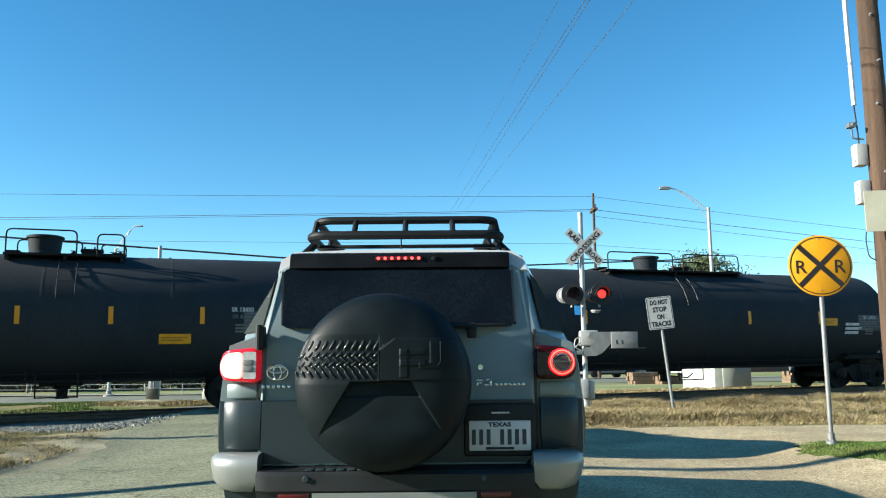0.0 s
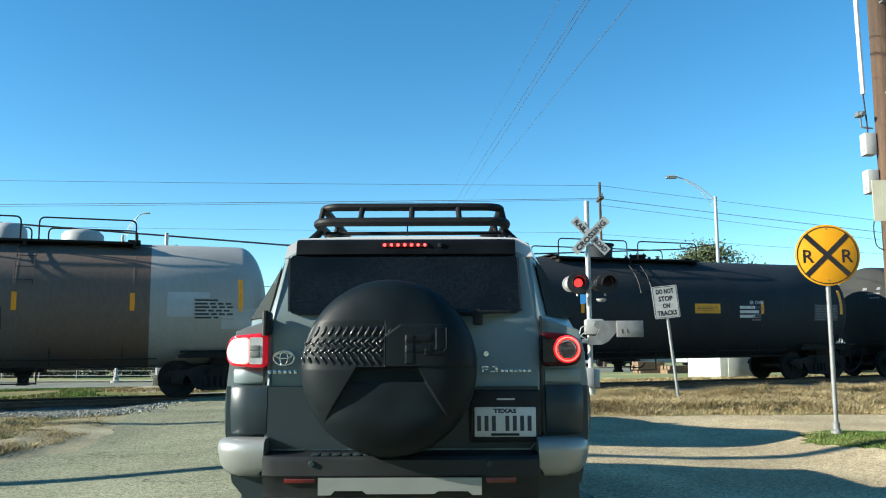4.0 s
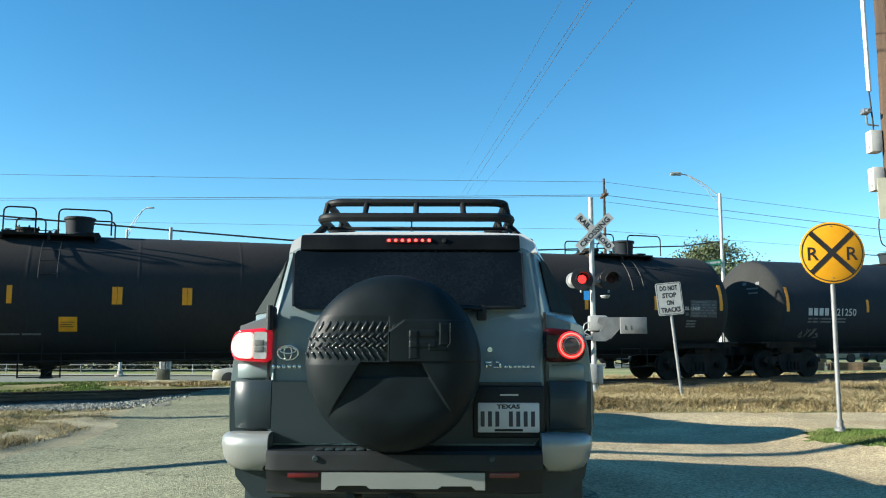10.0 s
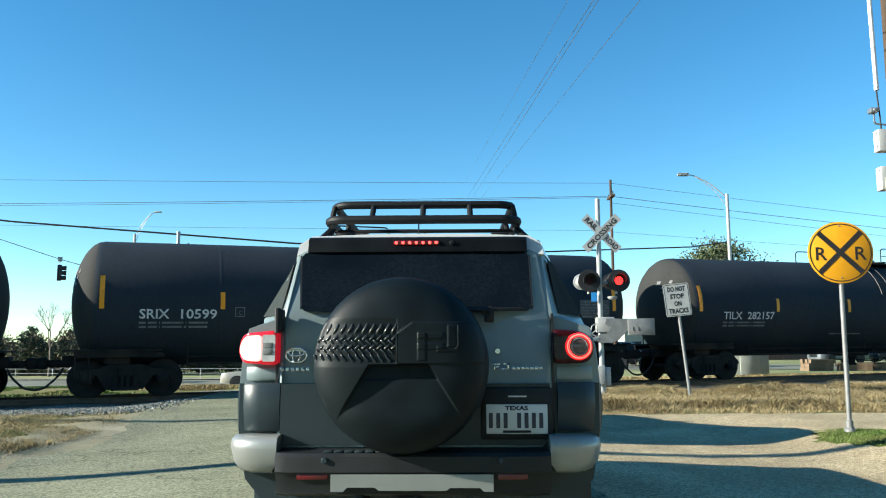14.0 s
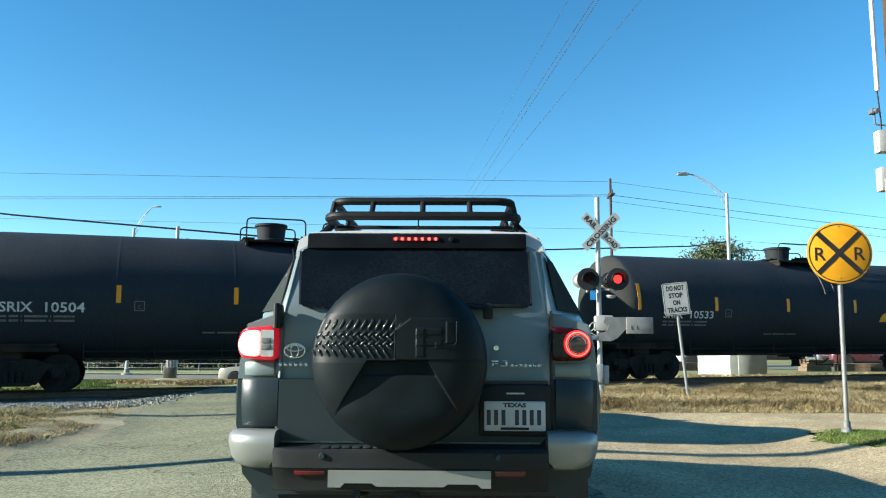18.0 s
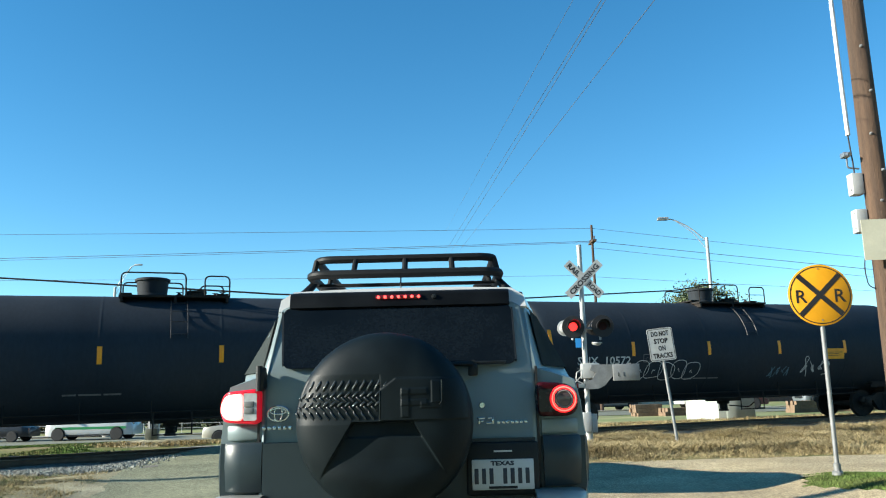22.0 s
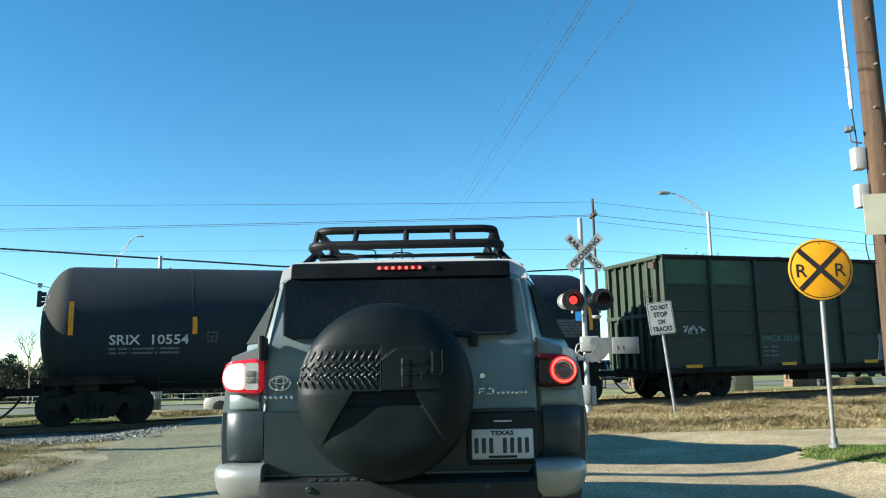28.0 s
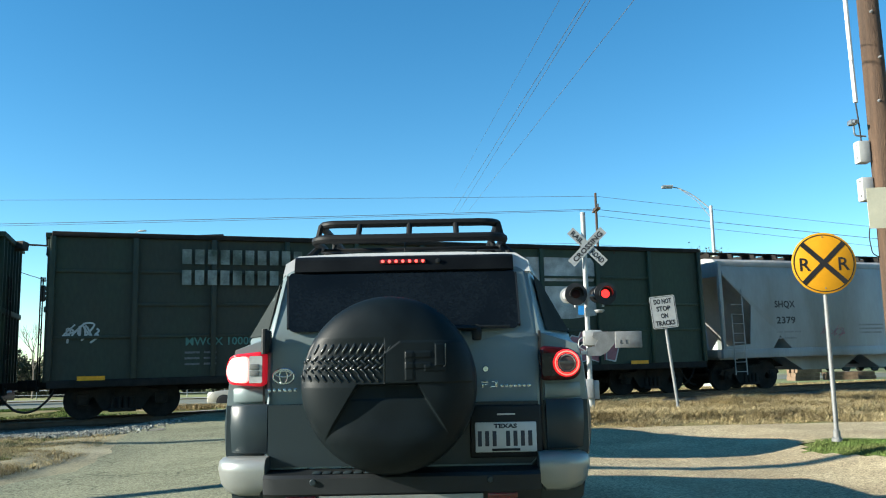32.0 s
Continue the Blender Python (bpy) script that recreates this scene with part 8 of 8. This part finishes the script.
def car(at, kind, paint, label, group="", rim=M_RIM, stripe=None):
    """A road car, its nose towards -x: sedan, suv or pickup."""
    t = thing({"sedan": "sedan", "suv": "suv", "pickup": "pickup_truck", "van": "van", "hatch": "hatchback"}[kind], at, label, "car", group)
    L, W = {"sedan": (4.7, 0.90), "suv": (4.75, 0.95), "pickup": (5.6, 1.0), "van": (4.9, 0.97), "hatch": (3.95, 0.92)}[kind]
    belt = {"sedan": 0.92, "suv": 1.05, "pickup": 1.12, "van": 1.05, "hatch": 1.08}[kind]
    top = {"sedan": 1.44, "suv": 1.76, "pickup": 1.86, "van": 1.75, "hatch": 1.88}[kind]
    cab = {"sedan": (1.25, 2.05, 3.35, 4.25), "suv": (1.25, 1.95, 4.05, 4.62), "pickup": (1.55, 2.2, 3.55, 3.8), "van": (0.95, 1.95, 4.2, 4.8), "hatch": (0.75, 2.9, 3.75, 3.92)}[kind]
    hood = {"sedan": 0.95, "suv": 1.08, "pickup": 1.18, "van": 1.05, "hatch": 1.12}[kind]
    bm = bmesh.new()
    st = []
    for x, zt, k in ((0.0, hood * 0.72, 0.80), (0.08, hood * 0.86, 0.90), (0.5, hood * 0.95, 0.97), (cab[0], hood, 1.0), (cab[2], belt, 1.0), (L - 0.5, belt * 1.0, 0.98), (L - 0.08, belt * 0.96, 0.92), (L, belt * 0.8, 0.86)):
        st.append([Vector((x, sy * W * k * w, z)) for sy, w, z in ((-1, 0.93, 0.30), (-1, 1.0, 0.45), (-1, 1.0, zt * 0.82), (-1, 0.95, zt), (1, 0.95, zt), (1, 1.0, zt * 0.82), (1, 1.0, 0.45), (1, 0.93, 0.30))])
    loft(bm, st)
    body = part("body", bm, paint, t, smooth=45)
    bm = bmesh.new()
    st = []
    for x, z, k in ((cab[0], belt * 0.98, 0.93), (cab[1], top * 0.985, 0.78), ((cab[1] + cab[2]) / 2, top, 0.80), (cab[2], top * 0.98, 0.78), (cab[3], belt, 0.92)):
        st.append([Vector((x, -W * 0.93, belt * 0.97)), Vector((x, -W * k, z)), Vector((x, W * k, z)), Vector((x, W * 0.93, belt * 0.97))])
    loft(bm, st)
    part("cabin", bm, paint, t, smooth=30)
    for sy in (-1, 1):
        for u0, u1 in ((0.10, 0.47), (0.53, 0.93)):
            xa, xb = cab[0] + 0.2, cab[3] - 0.12
            bm = bmesh.new()
            loop = []
            for u, h in ((u0, 0), (u1, 0), (u1, 1), (u0, 1)):
                lo = xa + (xb - xa) * u
                hi = cab[1] + 0.06 + (cab[2] - cab[1] - 0.1) * u
                z = belt + 0.02 if h == 0 else top * 0.955
                yy = W * (0.935 if h == 0 else 0.815)
                loop.append((hi if h else lo, sy * yy, z))
            ring_a = [bm.verts.new(Vector(p) + Vector((0, sy * 0.012, 0))) for p in loop]
            ring_b = [bm.verts.new(Vector(p) - Vector((0, sy * 0.03, 0))) for p in loop]
            bm.faces.new(ring_a)
            for i in range(4):
                bm.faces.new((ring_a[i], ring_b[i], ring_b[(i + 1) % 4], ring_a[(i + 1) % 4]))
            part("side_window", bm, M_GLASS, t)
    for (x0, x1), nm in (((cab[0], cab[1]), "windscreen"), ((cab[3], cab[2]), "rear_window")):
        bm = bmesh.new()
        d = -1 if nm == "windscreen" else 1
        pts = [(x0 + (x1 - x0) * 0.08, -W * 0.86, belt + 0.03), (x0 + (x1 - x0) * 0.08, W * 0.86, belt + 0.03), (x0 + (x1 - x0) * 0.92, W * 0.74, top * 0.95), (x0 + (x1 - x0) * 0.92, -W * 0.74, top * 0.95)]
        va = [bm.verts.new(Vector(p) + Vector((d * 0.015, 0, 0.012))) for p in pts]
        vb = [bm.verts.new(Vector(p) - Vector((d * 0.03, 0, 0.03))) for p in pts]
        bm.faces.new(va)
        for i in range(4):
            bm.faces.new((va[i], vb[i], vb[(i + 1) % 4], va[(i + 1) % 4]))
        part(nm, bm, M_GLASS, t)
    if kind == "pickup":
        bm = bmesh.new()
        box(bm, cab[3] + 0.05, L - 0.1, -W * 0.85, W * 0.85, belt - 0.02, belt + 0.012)
        part("bed_cover", bm, M_PLASTIC, t)
    for sy in (-1, 1):
        bm = bmesh.new()
        box(bm, 0.02, 0.22, sy * W * 0.66 - 0.17, sy * W * 0.66 + 0.17, hood * 0.62, hood * 0.78, 0.03)
        part("headlight", bm, M_CLEAR_LENS, t)
        bm = bmesh.new()
        box(bm, L - 0.12, L - 0.01, sy * W * 0.72 - 0.12, sy * W * 0.72 + 0.12, belt * 0.72, belt * 0.93, 0.02)
        part("tail_light", bm, M_RED_LENS, t)
        bm = bmesh.new()
        box(bm, 0.6, L - 0.6, sy * W * 0.96 - 0.02, sy * W * 0.96 + 0.02, 0.26, 0.36)
        part("sill", bm, M_PLASTIC, t)
        if stripe:
            bm = bmesh.new()
            box(bm, 0.7, L - 0.4, sy * W * 1.0 - 0.004, sy * W * 1.0 + 0.006, belt * 0.60, belt * 0.74)
            part("stripe", bm, stripe, t)
        bm = bmesh.new()
        box(bm, cab[0] + 0.32, cab[0] + 0.42, sy * W * 1.08 - 0.1, sy * W * 1.08 + 0.1, belt + 0.0, belt + 0.14, 0.03)
        part("mirror", bm, M_PLASTIC, t)
    bm = bmesh.new()
    box(bm, -0.01, 0.1, -W * 0.5, W * 0.5, hood * 0.45, hood * 0.66, 0.01)
    part("grille", bm, M_PLASTIC, t)
    r = 0.33 if kind == "sedan" else 0.38
    for x in (0.92, L - 0.98):
        for sy in (-1, 1):
            arch = bmesh.new()
            lathe(arch, [(0.001, 0.0), (r + 0.06, 0.0), (r + 0.06, sy * 0.012), (0.001, sy * 0.012)][:: sy], "y", 20, (x, sy * W * 0.992, r))
            part("wheel_arch", arch, M_PLASTIC, t)
            tyre_wheel(t, Matrix.Translation((x, sy * (W - 0.07), r)) @ Matrix.Rotation(math.pi / 2, 4, "Z"), r, 0.23, rim)
    return t


MOVERS = []                               # (car, rows of time and place of its nose along the far road)


def sighted(q):
    """The place on the far road that lies behind the point q metres along the railway's service strip."""
    p = track(q, 11.6)
    return p.x * FAR_Y / p.y


def passing(kind, paint, label, t, tail, speed, stripe=None, before=()):
    L = {"sedan": 4.7, "suv": 4.75, "pickup": 5.6, "van": 4.9}[kind]
    c = car(Matrix(), kind, paint, label, "cars on the far road", stripe=stripe)
    v = speed * (sighted(tail + 0.5) - sighted(tail - 0.5))
    way = [(u, sighted(q) - L / 2) for u, q in before[::-1]] + [(t, sighted(tail) - L)]
    way = [(0.0, way[0][1] + (12.0 - 0.06 * len(MOVERS)) * way[0][0])] + way + [(32.0, way[-1][1] - v * (32.0 - t))]
    MOVERS.append((c, way))


passing("suv", M_WHITE, "white off-road car driving along the far road", 2.4, -14.3, 7.0)
passing("pickup", M_CAR_DARK, "dark grey pickup driving along the far road", 14.4, -11.1, 7.3, before=((13.2, -3.8), (9.0, 14.3), (7.8, 18.8)))
passing("sedan", M_CAR_DARK, "dark sedan driving along the far road", 16.9, -11.0, 7.2, before=((15.4, -2.5), (11.0, 14.3), (9.8, 19.0)))
passing("pickup", M_WHITE, "white pickup with a green stripe driving along the far road", 22.0, -8.3, 6.6, stripe=M_CAR_GREEN, before=((17.0, 13.3), (14.4, 16.5), (12.8, 20.0)))
passing("sedan", M_CAR_DARK, "black sedan driving along the far road", 22.0, -11.9, 6.6, before=((17.0, 8.5), (14.4, 10.8), (12.8, 13.6)))
passing("suv", M_WHITE, "white off-road car driving past beyond the railway", 25.5, -6.6, 5.0, before=((21.0, 12.3), (20.0, 14.3), (18.0, 17.9), (17.0, 20.5)))
passing("van", M_CAR_MAROON, "dark maroon van driving along the far road", 31.1, -7.6, 6.4, before=((25.0, 14.0), (23.8, 17.0), (19.2, 24.0), (17.6, 29.3)))


def car_motion():
    for c, way in MOVERS:
        rows = []
        for k in range(65):
            t = k * 0.5
            i = max(j for j in range(len(way) - 1) if way[j][0] <= t)
            (ta, xa), (tb, xb) = way[i], way[i + 1]
            x = xa + (xb - xa) * (t - ta) / (tb - ta)
            rows.append((t, Matrix.Translation((x, FAR_Y, ground_z(x + 2.4, FAR_Y) + 0.03))))
        walk(c, rows)


car(pose(-12.9, 44.6, ground_z(-10.6, 44.8) + 0.02, 0, 0, 6), "sedan", M_CAR_BEIGE, "pale beige sedan waiting beyond the crossing")
# the car that waits ahead, hidden behind the first one but for its shadow
car(pose(-0.25, 14.65, 0.02, 0, 0, -90), "hatch", M_CAR_DARK, "dark car waiting first in line at the crossing")
for k, (x, y, rz, kind, m, lab) in enumerate(((13.2, 55.0, 200, "van", M_CAR_GREY, "grey van parked beyond the field"), (20.5, 57.5, 195, "sedan", M_WHITE, "white car parked beyond the field"), (26.0, 59.0, 15, "suv", M_CAR_GREY, "grey car parked beyond the field"),
                                              (31.0, 60.5, 12, "sedan", M_CAR_DARK, "dark car parked beyond the field"), (8.0, 60.0, 190, "pickup", M_CAR_RED, "red pickup parked beyond the field"))):
    car(pose(x * 1.14, y * 1.14, 0.0, 0, 0, rz), kind, m, lab, "cars parked beyond the field")
# stacks of timber and crates beyond the field
rng = random.Random(12)
bm = bmesh.new()
box(bm, -1.5, 1.5, 0, 0.21, 0, 0.2, 0.0)
timber_me = mesh_of(bm, "timber", M_TIMBER)
for k in range(12):
    x = (11.2, 12.6, 14.2)[k] if k < 3 else 19.4 + (k - 3) * 1.9 + rng.uniform(-0.5, 0.5)
    y = 43.6 + rng.uniform(-0.5, 0.5)
    stack = thing("timber_stack", pose(x, y, ground_z(x, y), 0, 0, rng.uniform(-15, 25)) @ Matrix.Scale(0.5, 4, (1, 0, 0)), "low stack of brown sawn timber at the field's edge", "timber stack", "stacks of timber")
    for i in range(4):
        for j in range(2 if k % 3 else 3):
            part("timber", timber_me, None, stack, at=Matrix.Translation((rng.uniform(-0.2, 0.2), i * 0.24, j * 0.21)))
for k, (x, w, h, m, lab) in enumerate(((4, 9, 3.4, M_BRICK, "low red-brown shed beyond the field"), (17, 8, 2.9, M_WALL, "low pale shed beyond the field"), (29, 12, 3.6, M_BRICK, "long red-brown shed beyond the field"), (45, 14, 4.0, M_WALL, "long pale building beyond the field"))):
    y = 76 + 0.3 * x
    b = thing("shed", pose(x, y, 0, 0, 0, 17), lab, "building", "sheds beyond the field")
    bm = bmesh.new()
    box(bm, 0, w, 0, 7, 0, h, 0.0)
    wl = part("wall", bm, m, b)
    bm = bmesh.new()
    plate(bm, [(-0.3, h), (w + 0.3, h), (w + 0.3, h + 0.15), (-0.3, h + 0.15)], 7.6, Matrix.Translation((0, -0.3, 0)))
    part("roof", bm, M_ROOF, b)
    for i in range(int(w / 2.6)):
        x0 = 0.8 + i * 2.5
        bm = bmesh.new()
        box(bm, x0, x0 + 1.1, -0.04, 0.02, 0.9, 2.0, 0.0)
        f = part("window", bm, M_ROOF, wl)
        bm = bmesh.new()
        box(bm, x0 + 0.08, x0 + 1.02, -0.055, -0.04, 0.98, 1.92, 0.0)
        part("pane", bm, M_PANE, f)


# ---------------------------------------------------------------- trees and grass
def tree_meshes(seed, height, spread, crown_low, leaf, leaf_mat, clumps, per, flat=0.8, trunk=0.25):
    """A tapered trunk with limbs, and a crown of small leaves in uneven clumps."""
    rng = random.Random(seed)
    bm = bmesh.new()
    tube(bm, [(rng.uniform(-0.1, 0.1) * k, rng.uniform(-0.1, 0.1) * k, height * 0.92 * k / 5) for k in range(6)], [trunk * (1 - 0.85 * k / 5) for k in range(6)], 8)
    tips = []
    for k in range(clumps):
        u = crown_low + (1 - crown_low) * (k + rng.random()) / clumps
        a = rng.uniform(0, 2 * math.pi)
        reach = spread * math.sin(math.pi * min(1, (u - crown_low) / (1 - crown_low) * 0.80 + 0.17)) * rng.uniform(0.45, 1.05)
        p = Vector((reach * math.cos(a), reach * math.sin(a), height * u + rng.uniform(-0.3, 0.3)))
        tips.append(p)
        if k % 2 == 0:
            q = Vector((0, 0, max(0.5, p.z - reach * 0.6)))
            tube(bm, [q, q.lerp(p, 0.5) + Vector((0, 0, 0.15)), p], [trunk * 0.28, trunk * 0.16, trunk * 0.05], 5)
    wood = mesh_of(bm, "trunk", M_BARK, 50)
    vs, fs = [], []
    for p in tips:
        size = spread * rng.uniform(0.20, 0.42)
        for _ in range(per):
            d = Vector((rng.gauss(0, 1), rng.gauss(0, 1), rng.gauss(0, flat))) * size * 0.5
            q = Euler((rng.uniform(0, 6.3), rng.uniform(0, 6.3), rng.uniform(0, 6.3))).to_matrix()
            s = leaf * rng.uniform(0.6, 1.3)
            base = len(vs)
            for c in ((-0.5, -1, 0), (0.5, -1, 0), (0.55, 0.2, 0.1), (0, 1, 0), (-0.55, 0.2, 0.1)):
                vs.append(tuple(p + d + q @ (Vector(c) * s)))
            fs.append(tuple(range(base, base + 5)))
    me = bpy.data.meshes.new("crown")
    me.from_pydata(vs, [], fs)
    me.materials.append(leaf_mat)
    return wood, me


def plant(meshes, x, y, label, category="tree", group="", scale=1.0, rz=0.0, name="tree"):
    t = thing(name, Matrix.Translation((x, y, ground_z(x, y) - 0.05)) @ Matrix.Rotation(rz, 4, "Z"), label, category, group)
    for nm, me in zip(("trunk", "crown"), meshes):
        part(nm, me, None, t, at=Matrix.Scale(scale, 4))
    return t


big = tree_meshes(5, 11.6, 5.2, 0.45, 0.115, M_LEAF, 84, 210, 0.6, 0.35)
plant(big, 26.6, 80, "broad dark green tree behind the railway", scale=0.97)
plant(big, 33.5, 92, "broad dark green tree behind the railway", scale=0.8, rz=2.0)
pine = [tree_meshes(20 + k, 10.5, 2.6, 0.32, 0.15, M_LEAF_D, 34, 80, 0.5, 0.2) for k in range(3)]
rng = random.Random(31)
for k in range(26):
    x = -31 + k * 1.4 + rng.uniform(-0.6, 0.6)
    y = 100 + rng.uniform(-6, 8) + 0.2 * x
    plant(pine[k % 3], x, y, "tall dark pine in the far wood", "tree", "pines of the far wood", rng.uniform(0.68, 0.9) * (0.55 if x > 0 else 1), rng.uniform(0, 6), "pine_tree")
bush = [tree_meshes(40 + k, 3.4, 2.4, 0.10, 0.10, (M_BUSH, M_BUSH_DRY, M_BUSH_DRY)[k], 34, 90, 0.7, 0.09) for k in range(3)]
for k in range(48):
    x = -64 + k * 1.15 + rng.uniform(-0.8, 0.8)
    plant(bush[k % 3], x, 70 + rng.uniform(-3, 3) + 0.2 * x + 8, "tangled olive bush beyond the far road", "bush", "bushes beyond the far road", rng.uniform(0.75, 1.1), rng.uniform(0, 6), "bush")
plant(pine[1], -36.3, 68, "round-topped dark pine beyond the far road", "tree", "", 0.40, 1.0, "pine_tree")


for k in range(15):                       # unseen trees added behind the camera to block the bright low sky
    plant((big, pine[k % 3])[k % 2], -13 + k * 3.4 + rng.uniform(-0.8, 0.8), -19 + rng.uniform(-3, 3), "unseen dark green tree added behind the camera as a sky screen", "tree", "trees along the street", rng.uniform(0.7, 0.95), rng.uniform(0, 6))


def bare_tree(seed, height):
    rng = random.Random(seed)
    bm = bmesh.new()

    def limb(p, d, length, r, depth):
        q = p + d * length
        tube(bm, [p, p.lerp(q, 0.5) + Vector((rng.gauss(0, 0.04), rng.gauss(0, 0.04), 0)) * length, q], [r, r * 0.8, r * 0.55], 5)
        if depth:
            for _ in range(3):
                e = (d + Vector((rng.gauss(0, 0.5), rng.gauss(0, 0.5), rng.uniform(0.0, 0.5)))).normalized()
                limb(q, e, length * rng.uniform(0.6, 0.8), r * 0.55, depth - 1)

    limb(Vector((0, 0, 0)), Vector((0, 0, 1)), height * 0.3, 0.10, 4)
    return mesh_of(bm, "branches", M_TWIG)


bare = bare_tree(3, 7.0)
for x, y, k in ((-33.5, 66, 1.1), (-30.0, 68, 0.9), (-37.5, 64, 1.0), (-26.5, 70, 1.0), (-44.0, 66, 1.2)):
    t = thing("bare_tree", Matrix.Translation((x, y, ground_z(x, y) - 0.05)) @ Matrix.Rotation(x, 4, "Z"), "leafless pale tree beyond the far road", "tree", "leafless trees")
    part("branches", bare, None, t, at=Matrix.Scale(k, 4))


def blades(name, area, count, height, material, label, seed, lean=0.35, width=0.012, tuft=5):
    """Grass as many thin bent blades: area(rng) gives a place and a height factor, or None."""
    rng = random.Random(seed)
    vs, fs = [], []
    while count > 0:
        spot = area(rng)
        count -= 1
        if spot is None:
            continue
        x, y, k = spot
        for _ in range(tuft):
            px, py = x + rng.gauss(0, 0.05), y + rng.gauss(0, 0.05)
            z = ground_z(px, py) - 0.02
            h = height * k * rng.uniform(0.5, 1.15)
            a = rng.uniform(0, 6.283)
            bend = Vector((math.cos(a), math.sin(a), 0)) * h * rng.uniform(0.05, lean * 1.6)
            side = Vector((-math.sin(a + rng.uniform(-1, 1)), math.cos(a), 0)) * width * rng.uniform(0.6, 1.4)
            p = Vector((px, py, z))
            base = len(vs)
            mid = p + bend * 0.35 + Vector((0, 0, h * 0.6))
            tip = p + bend + Vector((0, 0, h * rng.uniform(0.8, 1.0)))
            vs += [tuple(p - side), tuple(p + side), tuple(mid + side * 0.8), tuple(mid - side * 0.8), tuple(tip)]
            fs += [(base, base + 1, base + 2, base + 3), (base + 3, base + 2, base + 4)]
    me = bpy.data.meshes.new(name)
    me.from_pydata(vs, [], fs)
    me.materials.append(material)
    tagged(new(name, me), label, "grass", "", "stuff")


def dry_area(rng):
    x = rng.uniform(2.0, 26.0)
    lo = 15.4 + 0.5 * noise.noise(Vector((x * 0.9, 0.0, 6.0)))
    y = rng.uniform(lo, Y0 + TS / TC * x - 3.0)
    n1 = noise.noise(Vector((x * 0.7, y * 0.5, 2.0)))
    n2 = noise.noise(Vector((x * 2.6, y * 2.2, 8.0)))
    edge = min(1.0, (y - lo) * 0.5)
    dense = 0.55 + 0.7 * n1 + 0.55 * n2
    if rng.random() > dense * (0.25 + 0.75 * edge) + 0.12 or rng.random() > 1.25 - 0.045 * x:
        return None
    return x, y, (0.25 + 0.75 * edge) * max(0.25, 0.75 + 0.7 * n1 + 0.5 * n2)


def green_area(rng):
    x, y = rng.uniform(4.6, 13.0), rng.uniform(9.3, 12.4)
    n1 = noise.noise(Vector((x * 1.6, y * 1.6, 5.0)))
    inner = min(x - 4.9 - 0.35 * abs(y - 11.4), (y - 9.55) * 0.8, (12.3 - y) * 1.6)
    if inner < 0.12 * n1 or rng.random() > 0.25 + 1.1 * inner + 0.35 * n1:
        return None
    return x, y, 0.5 + 0.6 * min(1.0, inner) + 0.4 * n1


def left_area(rng):
    x, y = rng.uniform(-13, -5.6), rng.uniform(9, 19.8)
    n1 = noise.noise(Vector((x * 0.7, y * 0.7, 4.0)))
    s, d = along(x, y)
    if d > -5.5 + 0.5 * n1 or x > -5.35 - 1.5 * ease(11, 18, y) + 0.4 * n1 or n1 < -0.45 + 0.3 * rng.random():
        return None
    return x, y, 0.6 + n1


def left_green(rng):
    got = left_area(rng)
    return got if got and noise.noise(Vector((got[0] * 0.5, got[1] * 0.5, 9.0))) > 0.05 else None


def far_green(rng):
    s = rng.uniform(-30, -5)
    d = rng.uniform(3.4, 8.6)
    p = track(s, d)
    if p.x > -10.5 + rng.uniform(-0.5, 1.5) or noise.noise(Vector((p.x * 0.5, p.y * 0.5, 0))) < -0.15:
        return None
    return p.x, p.y, 0.9


def far_right(rng):
    s, d = rng.uniform(3, 60), rng.uniform(2.6, 6.0)
    p = track(s, d)
    return p.x, p.y, 0.8


blades("dry_grass", dry_area, 80000, 0.25, M_DRY, "tall straw-coloured dry grass between the drive and the railway", 1, lean=1.7, width=0.0055)
blades("green_grass", green_area, 42000, 0.06, M_GREEN, "short green grass round the warning sign", 2, width=0.006)
blades("verge_grass", left_area, 26000, 0.09, M_DRY, "patchy dry grass on the verge", 3, lean=1.5, width=0.0045)
blades("verge_grass", left_green, 34000, 0.06, M_GREEN, "patchy green grass on the verge", 4, lean=1.2, width=0.005)
blades("far_grass", far_green, 16000, 0.07, M_GREEN, "green grass strip beyond the railway", 5, width=0.012)
blades("mound_grass", lambda rng: (-9.1 + rng.gauss(0, 0.75), 26.3 + rng.gauss(0, 0.4), 1.0), 2600, 0.13, M_DRY, "sparse dry grass on the dirt mound", 7, lean=1.0, width=0.009)
blades("far_grass", far_right, 7000, 0.25, M_DRY, "pale dry grass beyond the railway", 6, lean=1.2, width=0.012)


def motions():
    train_motion()
    lamp_motion()
    car_motion()


motions()
